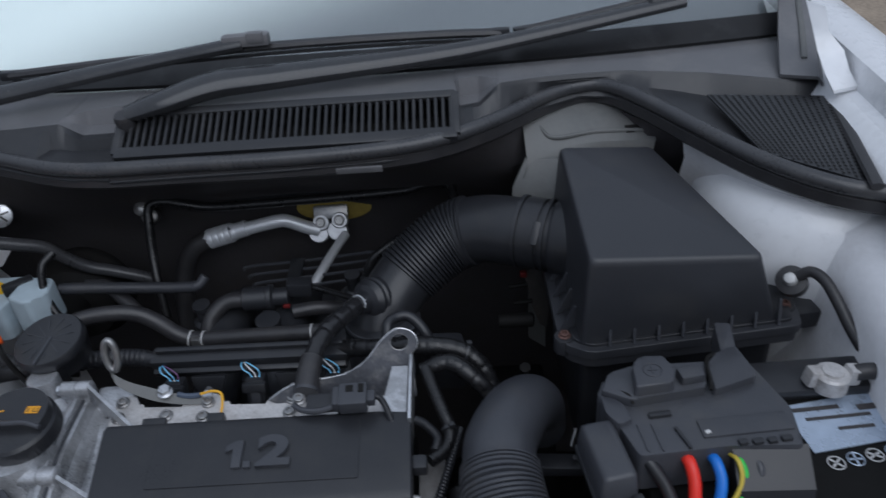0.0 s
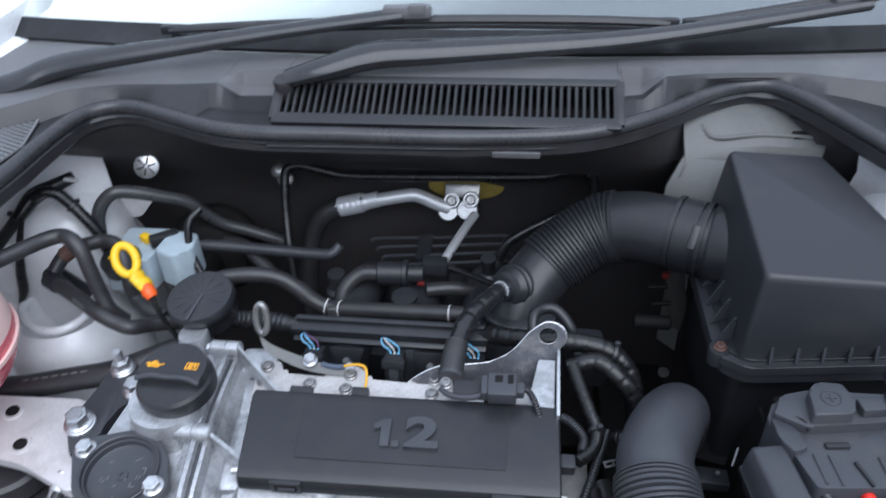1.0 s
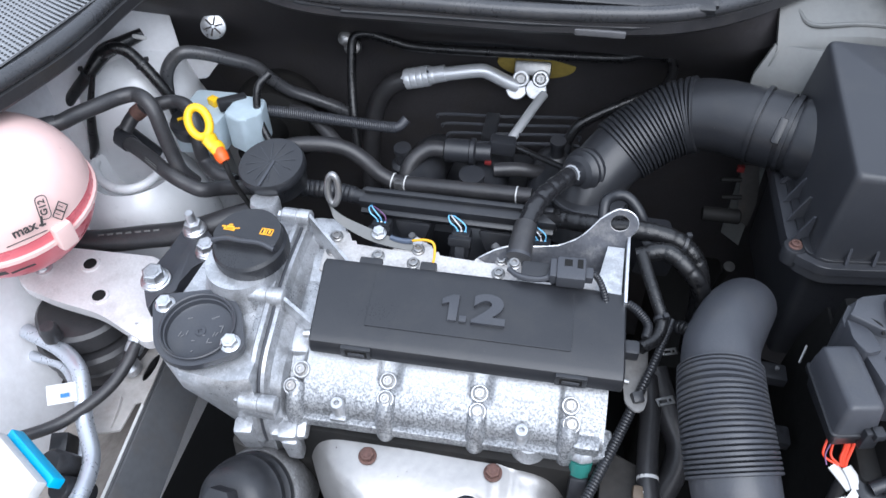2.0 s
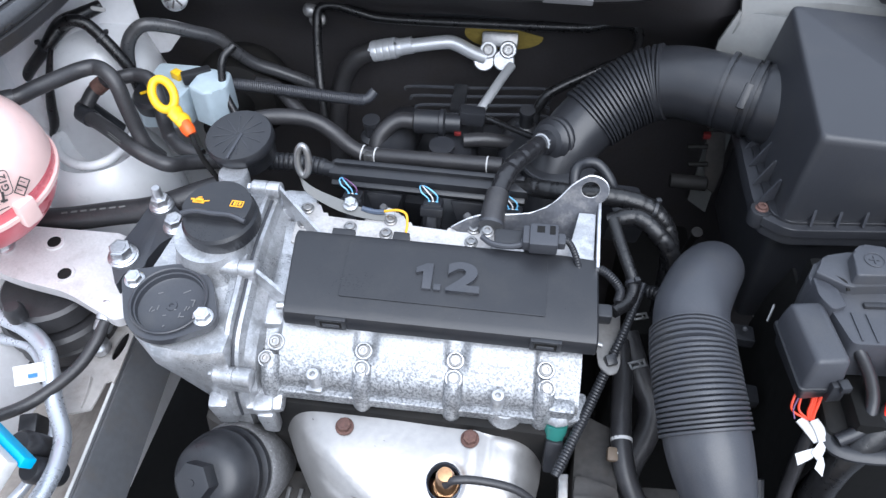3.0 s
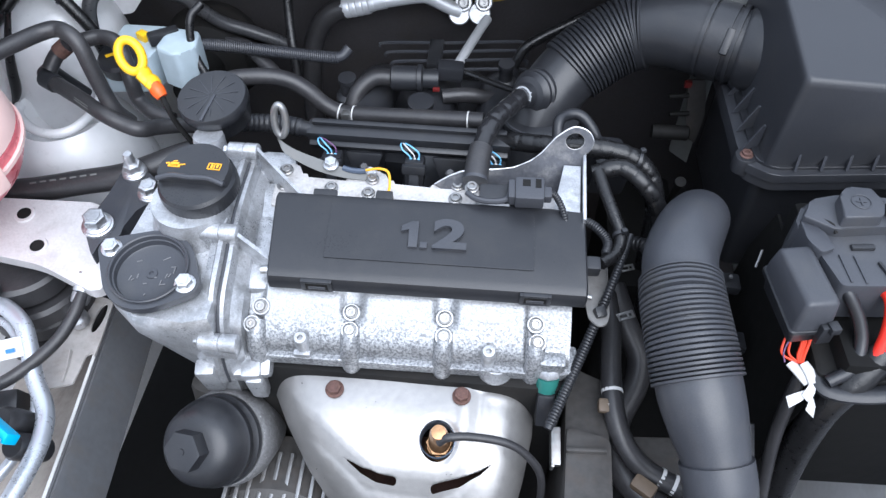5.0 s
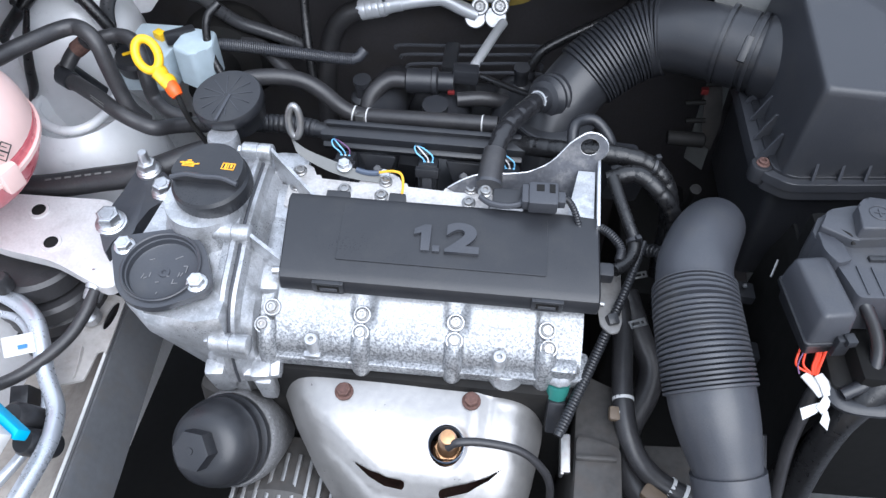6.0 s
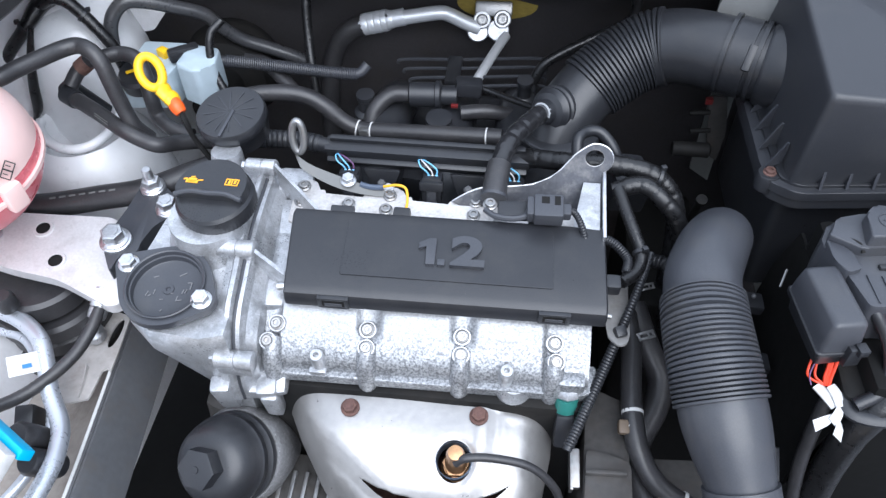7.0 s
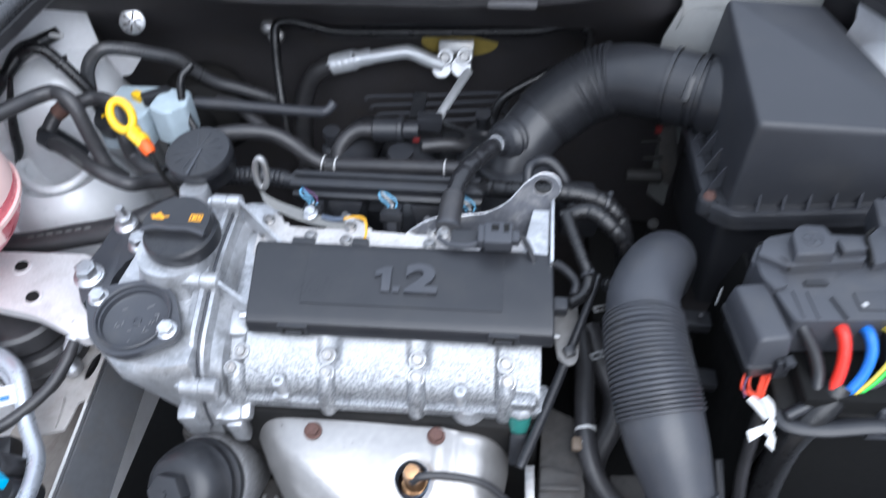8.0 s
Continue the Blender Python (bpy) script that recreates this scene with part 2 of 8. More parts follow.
def part(name, bm, mat, parent, label="", smooth=38.0):
    """Links a bmesh, given in world coordinates, as one mesh object under a thing or under a part."""
    if isinstance(bm, bmesh.types.BMesh):
        bmesh.ops.recalc_face_normals(bm, faces=bm.faces)
        limit = math.radians(smooth)
        for f in bm.faces:
            f.smooth = True
        for e in bm.edges:
            e.smooth = len(e.link_faces) == 2 and e.calc_face_angle(0) < limit
        me = bpy.data.meshes.new(name)
        bm.to_mesh(me)
        bm.free()
        me.materials.append(mat)
    else:
        me = bm
    ob = new(name, me)
    if parent:
        ob.parent = parent
        base = parent.location if parent.parent is None else Vector((0, 0, 0))
        ob.matrix_parent_inverse = Matrix.Translation(-base)
    if label:
        ob["label"] = label
    return ob


def alone(name, bm, mat, label, category, group="", kind="", smooth=38.0):
    """A thing that is one mesh."""
    return tagged(part(name, bm, mat, None, "", smooth), label, category, group, kind)


def spline(points, per=8):
    """Catmull-Rom through points of (x, y, z) or (x, y, z, r)."""
    pts = [np.array(p, float) for p in points]
    ext = [2 * pts[0] - pts[1], *pts, 2 * pts[-1] - pts[-2]]
    out = []
    for a, b, c, d in zip(ext, ext[1:], ext[2:], ext[3:]):
        for i in range(per):
            t = i / per
            out.append(0.5 * (2 * b + (c - a) * t + (2 * a - 5 * b + 4 * c - d) * t * t + (3 * b - a - 3 * c + d) * t**3))
    out.append(pts[-1])
    return out


def tube(bm, points, radius=0.01, seg=12, per=8, ribs=None, flat=1.0, step=None, sideways=(0, 0, 1)):
    """A hose through points (with a radius as fourth value where it changes). ribs: (from, to, count, depth) in parts of its length."""
    pts = spline([tuple(p) + (radius,) if len(p) == 3 else p for p in points], per)
    at = np.array([p[:3] for p in pts])
    rad = np.array([p[3] for p in pts])
    length = np.r_[0, np.cumsum(np.linalg.norm(np.diff(at, axis=0), axis=1))]
    if step or ribs:
        n = int(length[-1] / (step or length[-1] / 200)) + 1
        if ribs:
            n = max(n, int(ribs[2] * 12 / (ribs[1] - ribs[0])))
        even = np.linspace(0, length[-1], n)
        at = np.stack([np.interp(even, length, at[:, k]) for k in range(3)], 1)
        rad = np.interp(even, length, rad)
        length = even
    u = length / length[-1]
    if ribs:
        a, b, count, depth = ribs
        inside = (u > a) & (u < b)
        rad = rad + inside * depth * np.minimum(np.abs(np.sin((u - a) / (b - a) * count * math.pi)) * 1.5, 1.0) ** 0.9
    tangent = np.gradient(at, axis=0)
    side = None
    rings = []
    for k in range(len(at)):
        t = Vector(tangent[k]).normalized()
        if side is None:
            s = Vector(sideways)
            side = (s - t * s.dot(t)).normalized() if abs(s.dot(t)) < 0.95 else t.orthogonal().normalized()
        side = (side - t * side.dot(t)).normalized()
        other = t.cross(side)
        ring = [bm.verts.new(Vector(at[k]) + (side * math.cos(2 * math.pi * j / seg) * flat + other * math.sin(2 * math.pi * j / seg)) * rad[k]) for j in range(seg)]
        rings.append(ring)
    for a, b in zip(rings, rings[1:]):
        for j in range(seg):
            bm.faces.new((a[j], a[(j + 1) % seg], b[(j + 1) % seg], b[j]))
    bm.faces.new(rings[0][::-1])
    bm.faces.new(rings[-1])
    return bm


def lathe(bm, base, axis, profile, seg=28, caps=True):
    """Turns a profile of (radius, height) about the axis through base."""
    turn = Vector(axis).to_track_quat("Z", "Y").to_matrix().to_4x4()
    m = Matrix.Translation(base) @ turn
    rings = []
    for r, h in profile:
        if r < 1e-6:
            rings.append([bm.verts.new(m @ Vector((0, 0, h)))])
        else:
            rings.append([bm.verts.new(m @ Vector((r * math.cos(2 * math.pi * j / seg), r * math.sin(2 * math.pi * j / seg), h))) for j in range(seg)])
    for a, b in zip(rings, rings[1:]):
        for j in range(seg):
            k = (j + 1) % seg
            if len(a) == 1 and len(b) == 1:
                continue
            if len(a) == 1:
                bm.faces.new((a[0], b[j], b[k]))
            elif len(b) == 1:
                bm.faces.new((a[j], a[k], b[0]))
            else:
                bm.faces.new((a[j], a[k], b[k], b[j]))
    for ring, way in ((rings[0], -1), (rings[-1], 1)):
        if len(ring) > 1 and caps:
            bm.faces.new(ring[::way])
    return bm


def rounded(points, radius, steps=3):
    """A polygon with its corners rounded."""
    out = []
    n = len(points)
    for i in range(n):
        a, b, c = (np.array(points[(i + k) % n], float) for k in (-1, 0, 1))
        da, dc = np.linalg.norm(a - b), np.linalg.norm(c - b)
        r = min(radius, 0.45 * da, 0.45 * dc)
        p, q = b + (a - b) / da * r, b + (c - b) / dc * r
        for k in range(steps + 1):
            t = k / steps
            out.append(tuple((1 - t) ** 2 * p + 2 * t * (1 - t) * b + t * t * q))
    return out


def bevelled(bm, edges, width, segments=2):
    bmesh.ops.bevel(bm, geom=list(edges), offset=width, segments=segments, profile=0.6, affect="EDGES", clamp_overlap=True)
    return bm


def loft(bm, rings, caps=True):
    """Joins rings of equally many points."""
    made = [[bm.verts.new(p) for p in ring] for ring in rings]
    n = len(made[0])
    for a, b in zip(made, made[1:]):
        for j in range(n):
            bm.faces.new((a[j], a[(j + 1) % n], b[(j + 1) % n], b[j]))
    if caps:
        bm.faces.new(made[0][::-1])
        bm.faces.new(made[-1])
    return made


def prism(bm, outline, z0, z1, m=None, bevel=0.0, segments=2, taper=1.0):
    """An outline in x, y raised from z0 to z1 in the frame m, with its upper edge rounded."""
    m = m or Matrix()
    cx, cy = np.mean([p[0] for p in outline]), np.mean([p[1] for p in outline])
    low = [m @ Vector((x, y, z0)) for x, y in outline]
    high = [m @ Vector((cx + (x - cx) * taper, cy + (y - cy) * taper, z1)) for x, y in outline]
    sub = bmesh.new()
    rings = loft(sub, [low, high])
    if bevel:
        top = set(rings[1])
        bevelled(sub, [e for e in sub.edges if e.verts[0] in top and e.verts[1] in top], bevel, segments)
    me = bpy.data.meshes.new("tmp")
    sub.to_mesh(me)
    sub.free()
    bm.from_mesh(me)
    bpy.data.meshes.remove(me)
    return bm


def box(bm, centre, size, turn=(0, 0, 0), bevel=0.002, m=None, segments=2):
    """A block with all its edges rounded."""
    sub = bmesh.new()
    bmesh.ops.create_cube(sub, size=1.0)
    for v in sub.verts:
        v.co = Vector((v.co.x * size[0], v.co.y * size[1], v.co.z * size[2]))
    if bevel:
        bevelled(sub, sub.edges, bevel, segments)
    sub.transform((m or Matrix()) @ pose(*centre, *turn))
    me = bpy.data.meshes.new("tmp")
    sub.to_mesh(me)
    sub.free()
    bm.from_mesh(me)
    bpy.data.meshes.remove(me)
    return bm


def ringed(bm, outer, inner, m, thick):
    """A flat plate with one hole: both outlines joined by bridging, then given a thickness."""
    loops = []
    for pts in (outer, inner):
        vs = [bm.verts.new(m @ Vector((x, y, thick / 2))) for x, y in pts]
        loops.append([bm.edges.new((a, b)) for a, b in zip(vs, vs[1:] + vs[:1])])
    bmesh.ops.triangle_fill(bm, use_beauty=True, use_dissolve=False, edges=loops[0] + loops[1])
    geom = bmesh.ops.extrude_face_region(bm, geom=list(bm.faces))
    bmesh.ops.translate(bm, vec=m.to_3x3() @ Vector((0, 0, -thick)), verts=[v for v in geom["geom"] if isinstance(v, bmesh.types.BMVert)])


def fresh():
    return bmesh.new()


def hexagon(r):
    return [(r * math.cos(k * math.pi / 3), r * math.sin(k * math.pi / 3)) for k in range(6)]


BOLTS = {}


def bolt(parent, at, axis=(0, 0.14, 1), r=0.006, mat=None, socket=False, height=0.7, name="bolt"):
    """A flanged hexagon or socket screw head on a surface, as a part of parent; alike ones share one mesh."""
    mat = mat or ZINC
    key = (round(r, 4), mat.name, socket, height)
    if key not in BOLTS:
        bm = fresh()
        lathe(bm, (0, 0, -0.001), (0, 0, 1), [(r * 1.36, 0), (r * 1.36, r * 0.25), (r * 1.1, r * 0.4)], 20)
        if socket:
            lathe(bm, (0, 0, 0), (0, 0, 1), [(r, 0.0), (r, r * height), (r * 0.9, r * height * 1.1), (r * 0.55, r * height * 1.1), (r * 0.5, r * 0.4), (0, r * 0.35)], 18)
        else:
            prism(bm, hexagon(r * 1.08), 0.0, r * (height + 0.35), bevel=r * 0.16)
            lathe(bm, (0, 0, r * (height + 0.3)), (0, 0, 1), [(r * 0.7, 0), (r * 0.62, r * 0.12), (0, r * 0.12)], 16)
        bmesh.ops.recalc_face_normals(bm, faces=bm.faces)
        me = bpy.data.meshes.new("bolt")
        bm.to_mesh(me)
        bm.free()
        me.materials.append(mat)
        BOLTS[key] = me
    ob = part(name, BOLTS[key], None, parent)
    turn = Vector(axis).to_track_quat("Z", "Y").to_matrix().to_4x4() @ pose(0, 0, 0, 0, 0, (at[0] * 7919 + at[1] * 3571) % 60)
    ob.matrix_basis = Matrix.Translation(at) @ turn
    return ob


def letters(text, size, m, mat, parent, depth=0.001, name="lettering", label="", bold=0.0):
    """Raised writing in the built-in font, as a mesh part."""
    curve = bpy.data.curves.new(name, "FONT")
    curve.body, curve.size, curve.extrude, curve.offset = text, size, depth, bold
    curve.align_x, curve.align_y = "CENTER", "CENTER"
    holder = bpy.data.objects.new(name, curve)
    scene.collection.objects.link(holder)
    me = bpy.data.meshes.new_from_object(holder.evaluated_get(bpy.context.evaluated_depsgraph_get()))
    bpy.data.objects.remove(holder)
    me.transform(m)
    me.materials.clear()
    me.materials.append(mat)
    return part(name, me, None, parent, label)


# ---- the setting: ground and the shell of the engine bay ----
bm = fresh()
for x, y in ((-60, -60), (60, -60), (60, 60), (-60, 60)):
    bm.verts.new((x, y, 0))
bm.faces.new(bm.verts)
alone("ground", bm, GRAVEL, "brown gravel ground beside the parked car", "ground", kind="structure")

MID = -0.19  # the car's middle line
SEAL_LINE = [(-0.668, 0.43, 0.935), (-0.645, 0.49, 0.940), (-0.629, 0.535, 0.942), (-0.617, 0.575, 0.944), (-0.612, 0.620, 0.945), (-0.610, 0.668, 0.946), (-0.604, 0.722, 0.947), (-0.589, 0.748, 0.947), (-0.566, 0.759, 0.947), (-0.541, 0.757, 0.947), (-0.50, 0.741, 0.946), (-0.46, 0.724, 0.945), (-0.425, 0.714, 0.944), (-0.38, 0.710, 0.943), (-0.30, 0.712, 0.942), (-0.19, 0.713, 0.941),
             (-0.08, 0.720, 0.942), (-0.02, 0.735, 0.944), (0.035, 0.768, 0.946), (0.09, 0.815, 0.948), (0.135, 0.836, 0.950), (0.17, 0.828, 0.950), (0.205, 0.782, 0.947), (0.24, 0.725, 0.942), (0.29, 0.662, 0.932), (0.345, 0.618, 0.925), (0.41, 0.598, 0.920), (0.48, 0.59, 0.915)]

# bulkhead: sloping upper panel, upright lower panel
bm = fresh()
rows = [(0.735, 0.925), (0.80, 0.875), (0.885, 0.80), (0.918, 0.74), (0.925, 0.60), (0.92, 0.20)]
xs = np.linspace(-0.70, 0.34, 40)
edge_x, edge_y = [p[0] for p in SEAL_LINE], [p[1] for p in SEAL_LINE]
grid = [[bm.verts.new((x, max(y + 0.006 * math.sin(9 * x + 5 * z) - 0.22 * max(abs(x - MID) - 0.36, 0), float(np.interp(x, edge_x, edge_y)) + 0.010), z)) for x in xs] for y, z in rows]
for a, b in zip(grid, grid[1:]):
    for i in range(len(xs) - 1):
        bm.faces.new((a[i], a[i + 1], b[i + 1], b[i]))
geom = bmesh.ops.extrude_face_region(bm, geom=list(bm.faces))
bmesh.ops.translate(bm, vec=(0, 0.03, 0.0), verts=[v for v in geom["geom"] if isinstance(v, bmesh.types.BMVert)])
alone("bulkhead_wall", bm, FIREWALL, "black bulkhead covered with sound-deadening felt", "bulkhead", kind="structure")


def sheet(bm, rows, thickness, way):
    """A bent sheet: rows of points, given a thickness along way."""
    made = [[bm.verts.new(p) for p in row] for row in rows]
    for a, b in zip(made, made[1:]):
        for i in range(len(a) - 1):
            bm.faces.new((a[i], a[i + 1], b[i + 1], b[i]))
    geom = bmesh.ops.extrude_face_region(bm, geom=list(bm.faces))
    bmesh.ops.translate(bm, vec=Vector(way) * thickness, verts=[v for v in geom["geom"] if isinstance(v, bmesh.types.BMVert)])
    return bm


# inner wings: white painted sheet that falls from the wing's edge into the bay
def inner_wing(name, side, label):
    bm = fresh()
    rows = []
    for y in np.linspace(-0.02, 0.95, 20):
        row = []
        for k, (out, z) in enumerate([(0.66, 0.890), (0.585, 0.889), (0.55, 0.878), (0.527, 0.84), (0.515, 0.76), (0.495, 0.70), (0.455, 0.60), (0.43, 0.35)]):
            swell = 0.012 * math.sin(7 * y + k)
            row.append((MID + side * (out + swell * (0 < k < 7)), y, z))
        rows.append(row)
    sheet(bm, rows, 0.008, (side, 0, -0.3))
    return alone(name, bm, WHITE_DUSTY, label, "inner wing", kind="structure", smooth=60)


inner_wing("inner_wing_1", -1, "white painted inner wing panel, dusty, with hoses before it")
inner_wing("inner_wing_2", 1, "white painted inner wing panel beside the air filter box")

# strut towers
tower = thing("strut_tower", (-0.60, 0.66, 0.60), "white painted suspension strut tower with a rolled lower cup", "strut tower", kind="structure")
bm = fresh()
lathe(bm, (-0.692, 0.766, 0.575), (0.02, -0.10, 1), [(0.099, 0.0), (0.091, 0.12), (0.086, 0.19), (0.079, 0.225), (0.064, 0.256), (0.036, 0.270), (0, 0.273)], 44)
part("tower_body", bm, WHITE, tower, smooth=70)
bm = fresh()
lathe(bm, (-0.645, 0.650, 0.545), (0.0, -0.02, 1), [(0.092, 0.0), (0.086, 0.10), (0.074, 0.165), (0.060, 0.190), (0.054, 0.198), (0.050, 0.194), (0.048, 0.17), (0.04, 0.15), (0, 0.148)], 44)
part("cup", bm, WHITE, tower, smooth=70)
bm = fresh()
tube(bm, [(-0.690, 0.642, 0.748), (-0.686, 0.630, 0.748), (-0.668, 0.612, 0.747), (-0.646, 0.601, 0.747), (-0.627, 0.601, 0.747), (-0.612, 0.611, 0.748), (-0.604, 0.629, 0.749), (-0.601, 0.650, 0.750), (-0.607, 0.672, 0.750)], 0.0056, 10, 5)
part("cup_rim", bm, WHITE, tower, "bright white rolled rim")

bm = fresh()
sheet(bm, [[(-0.79, 0.655, 0.935), (-0.79, 0.63, 0.86), (-0.79, 0.59, 0.76), (-0.79, 0.56, 0.60)], [(-0.715, 0.70, 0.935), (-0.715, 0.675, 0.86), (-0.72, 0.64, 0.76), (-0.72, 0.60, 0.60)], [(-0.66, 0.75, 0.935), (-0.66, 0.735, 0.86), (-0.675, 0.71, 0.76), (-0.68, 0.68, 0.60)], [(-0.634, 0.790, 0.935), (-0.628, 0.785, 0.88), (-0.620, 0.775, 0.83), (-0.62, 0.76, 0.60)]], 0.004, (-0.3, 0.8, 0))
alone("tower_gusset", bm, WHITE_DUSTY, "white painted sheet between strut tower and cowl", "body panel", kind="structure", smooth=60)

bm = fresh()
prism(bm, rounded([(-0.672, 0.757), (-0.672, 0.803), (-0.625, 0.800), (-0.588, 0.797), (-0.600, 0.784), (-0.610, 0.772), (-0.630, 0.768), (-0.648, 0.750)], 0.004), 0.0, 0.003, pose(0, 0.806, 0, 90, 0, 0), 0.0008)
alone("bulkhead_panel", bm, WHITE_DUSTY, "white painted bulkhead sheet with a ragged dark sealer edge", "body panel", kind="structure")

tower = thing("strut_tower", (0.36, 0.70, 0.70), "white painted suspension strut tower beside the air filter box", "strut tower", kind="structure")
bm = fresh()
lathe(bm, (0.385, 0.735, 0.60), (-0.05, -0.02, 1), [(0.135, 0.0), (0.133, 0.14), (0.129, 0.23), (0.120, 0.275), (0.10, 0.300), (0.06, 0.308), (0, 0.31)], 44)
part("tower_body", bm, WHITE, tower, smooth=70)

bm = fresh()
sheet(bm, [[u, ((u[0] + v[0]) / 2 + 0.004, (u[1] + v[1]) / 2 - 0.006, (u[2] + v[2]) / 2), v] for u, v in zip([(0.232, 0.750, 0.936), (0.252, 0.714, 0.932), (0.288, 0.666, 0.924), (0.338, 0.626, 0.916)], [(0.238, 0.764, 0.86), (0.272, 0.737, 0.86), (0.308, 0.70, 0.86), (0.355, 0.66, 0.86)])], 0.003, (0.3, 0.5, 0))
alone("wing_flange", bm, WHITE_DUSTY, "white painted flange of the inner wing under the hood seal", "body panel", kind="structure", smooth=60)

# grey pressed panel between bulkhead and tower
bm = fresh()
sheet(bm, [[(0.066, 0.805, 0.926), (0.068, 0.770, 0.893), (0.062, 0.762, 0.878)], [(0.11, 0.842, 0.938), (0.105, 0.782, 0.905), (0.10, 0.772, 0.885)], [(0.16, 0.848, 0.938), (0.155, 0.785, 0.907), (0.15, 0.778, 0.885)], [(0.228, 0.838, 0.934), (0.215, 0.785, 0.905), (0.21, 0.778, 0.885)]], 0.005, (0, 0, -1))
sheet(bm, [[(0.066, 0.775, 0.896), (0.050, 0.760, 0.868), (0.046, 0.752, 0.81), (0.066, 0.75, 0.77), (0.066, 0.75, 0.65)], [(0.118, 0.768, 0.896), (0.102, 0.740, 0.868), (0.088, 0.735, 0.81), (0.085, 0.73, 0.77), (0.085, 0.73, 0.65)]], 0.004, (0, 1, 0))
gusset = alone("body_gusset", bm, GREY_PAINT, "grey primed pressed steel gusset under the cowl", "body panel", kind="structure")
# dark strip painted for the shade in an uncut slot
bm = fresh()
box(bm, (0.198, 0.800, 0.9135), (0.030, 0.010, 0.003), (28, 0, 4), 0.001)
part("drain_slot", bm, DARK, gusset)
bm = fresh()
tube(bm, [(0.085, 0.806, 0.920), (0.10, 0.790, 0.913), (0.15, 0.797, 0.914), (0.21, 0.797, 0.912)], 0.0025, 8, 5)
part("pressed_bead", bm, GREY_PAINT, gusset)

# long frame rail on the timing side, added bay floor and unseen front wall
bm = fresh()
loft(bm, [[(x, y, 0.535), (x + 0.004, y, 0.535), (x + 0.028, y, 0.562), (x + 0.008, y, 0.612), (x + 0.004, y, 0.617), (x, y, 0.617)][::-1] for x, y in ((-0.506, -0.02), (-0.524, 0.15), (-0.538, 0.305), (-0.555, 0.466), (-0.568, 0.60))])
tube(bm, [(-0.505, -0.02, 0.618), (-0.524, 0.15, 0.618), (-0.538, 0.305, 0.618), (-0.555, 0.466, 0.618), (-0.567, 0.59, 0.618)], 0.002, 6, 4)
rail = alone("frame_rail", bm, material("grey_rail_paint", (0.105, 0.108, 0.115), 0.38, vary=0.15, grain=120, stain=14, dirt=(0.11, 0.095, 0.08), dirt_amount=0.5), "long grey painted chassis rail beside the engine", "chassis rail", kind="structure")
bm = fresh()
sheet(bm, [[(x - 0.0020, y, 0.6230), (x + 0.0012, y, 0.6230)] for x, y in ((-0.505, -0.02), (-0.524, 0.15), (-0.538, 0.305), (-0.555, 0.466), (-0.567, 0.59))], 0.0012, (0, 0, -1))
part("folded_edge", bm, PALE, rail, "pale worn sheet edge")
bm = fresh()
sheet(bm, [[(-0.80, y, 0.585 + 0.004 * math.sin(11 * y)), (-0.68, y, 0.575), (-0.60, y, 0.57), (-0.548, y, 0.60)] for y in np.linspace(-0.02, 0.50, 9)], 0.005, (0, 0, -1))
alone("side_tray", bm, BEIGE, "dirty beige body sheet beside the chassis rail", "body panel", kind="structure")
# floor added to close the bay, the gaps' shade in its black
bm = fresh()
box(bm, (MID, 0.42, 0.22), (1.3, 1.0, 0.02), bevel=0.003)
alone("undertray", bm, ABYSS, "near-black floor added far below the engine to keep the gaps dark", "undertray", kind="structure")
# unseen wall added to keep light out of the bay's front
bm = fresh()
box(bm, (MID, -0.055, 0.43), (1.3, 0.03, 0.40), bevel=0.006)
alone("front_wall", bm, ABYSS, "plain black wall added out of view to close the bay to light", "radiator support", kind="structure")

# outer wings
def wing(name, side, label):
    ob = thing(name, (MID + side * 0.68, 0.5, 0.0), label, "car wing", kind="structure")
    bm = fresh()
    rows = []
    for y in np.linspace(-0.05, 1.25, 16):
        top = 0.962 + 0.045 * y
        rows.append([(MID + side * o, y, top + dz) for o, dz in ((0.575, -0.060), (0.592, -0.036), (0.610, -0.034), (0.614, -0.006), (0.626, 0.0), (0.66, -0.006), (0.70, -0.04), (0.725, -0.12), (0.735, -0.35), (0.72, -0.6))])
    sheet(bm, rows, 0.006, (-side, 0, -0.2))
    part("wing_skin", bm, WHITE, ob, smooth=50)
    return ob


wing("car_wing", -1, "white painted front wing of the car")
wing_right = wing("car_wing", 1, "white painted front wing of the car")
bm = fresh()
sheet(bm, [[(0.38, 0.841, 1.035), (0.393, 0.82, 1.033)], [(0.381, 0.818, 1.015), (0.392, 0.799, 1.013)], [(0.38, 0.79, 0.995), (0.41, 0.794, 0.993)], [(0.38, 0.763, 0.98), (0.411, 0.776, 0.978)], [(0.384, 0.746, 0.968), (0.415, 0.759, 0.966)]], 0.004, (0.5, 0.2, -1))
part("hinge", bm, WHITE, wing_right, "white painted hinge arm")

# ---- cowl ----
cowl = thing("cowl_panel", (MID, 0.76, 0.94), "weathered black plastic windscreen cowl with a slotted air intake", "cowl", kind="structure")


def bow(x):
    return 0.10 * (x - MID) ** 2 * 1.6


def glass_at(x, s):
    """The screen's surface at x, s metres up along it."""
    a = radians(27)
    return (x, 0.826 + bow(x) * 1.3 + s * math.cos(a), 0.968 - 0.035 * (x - MID) ** 2 + s * math.sin(a))


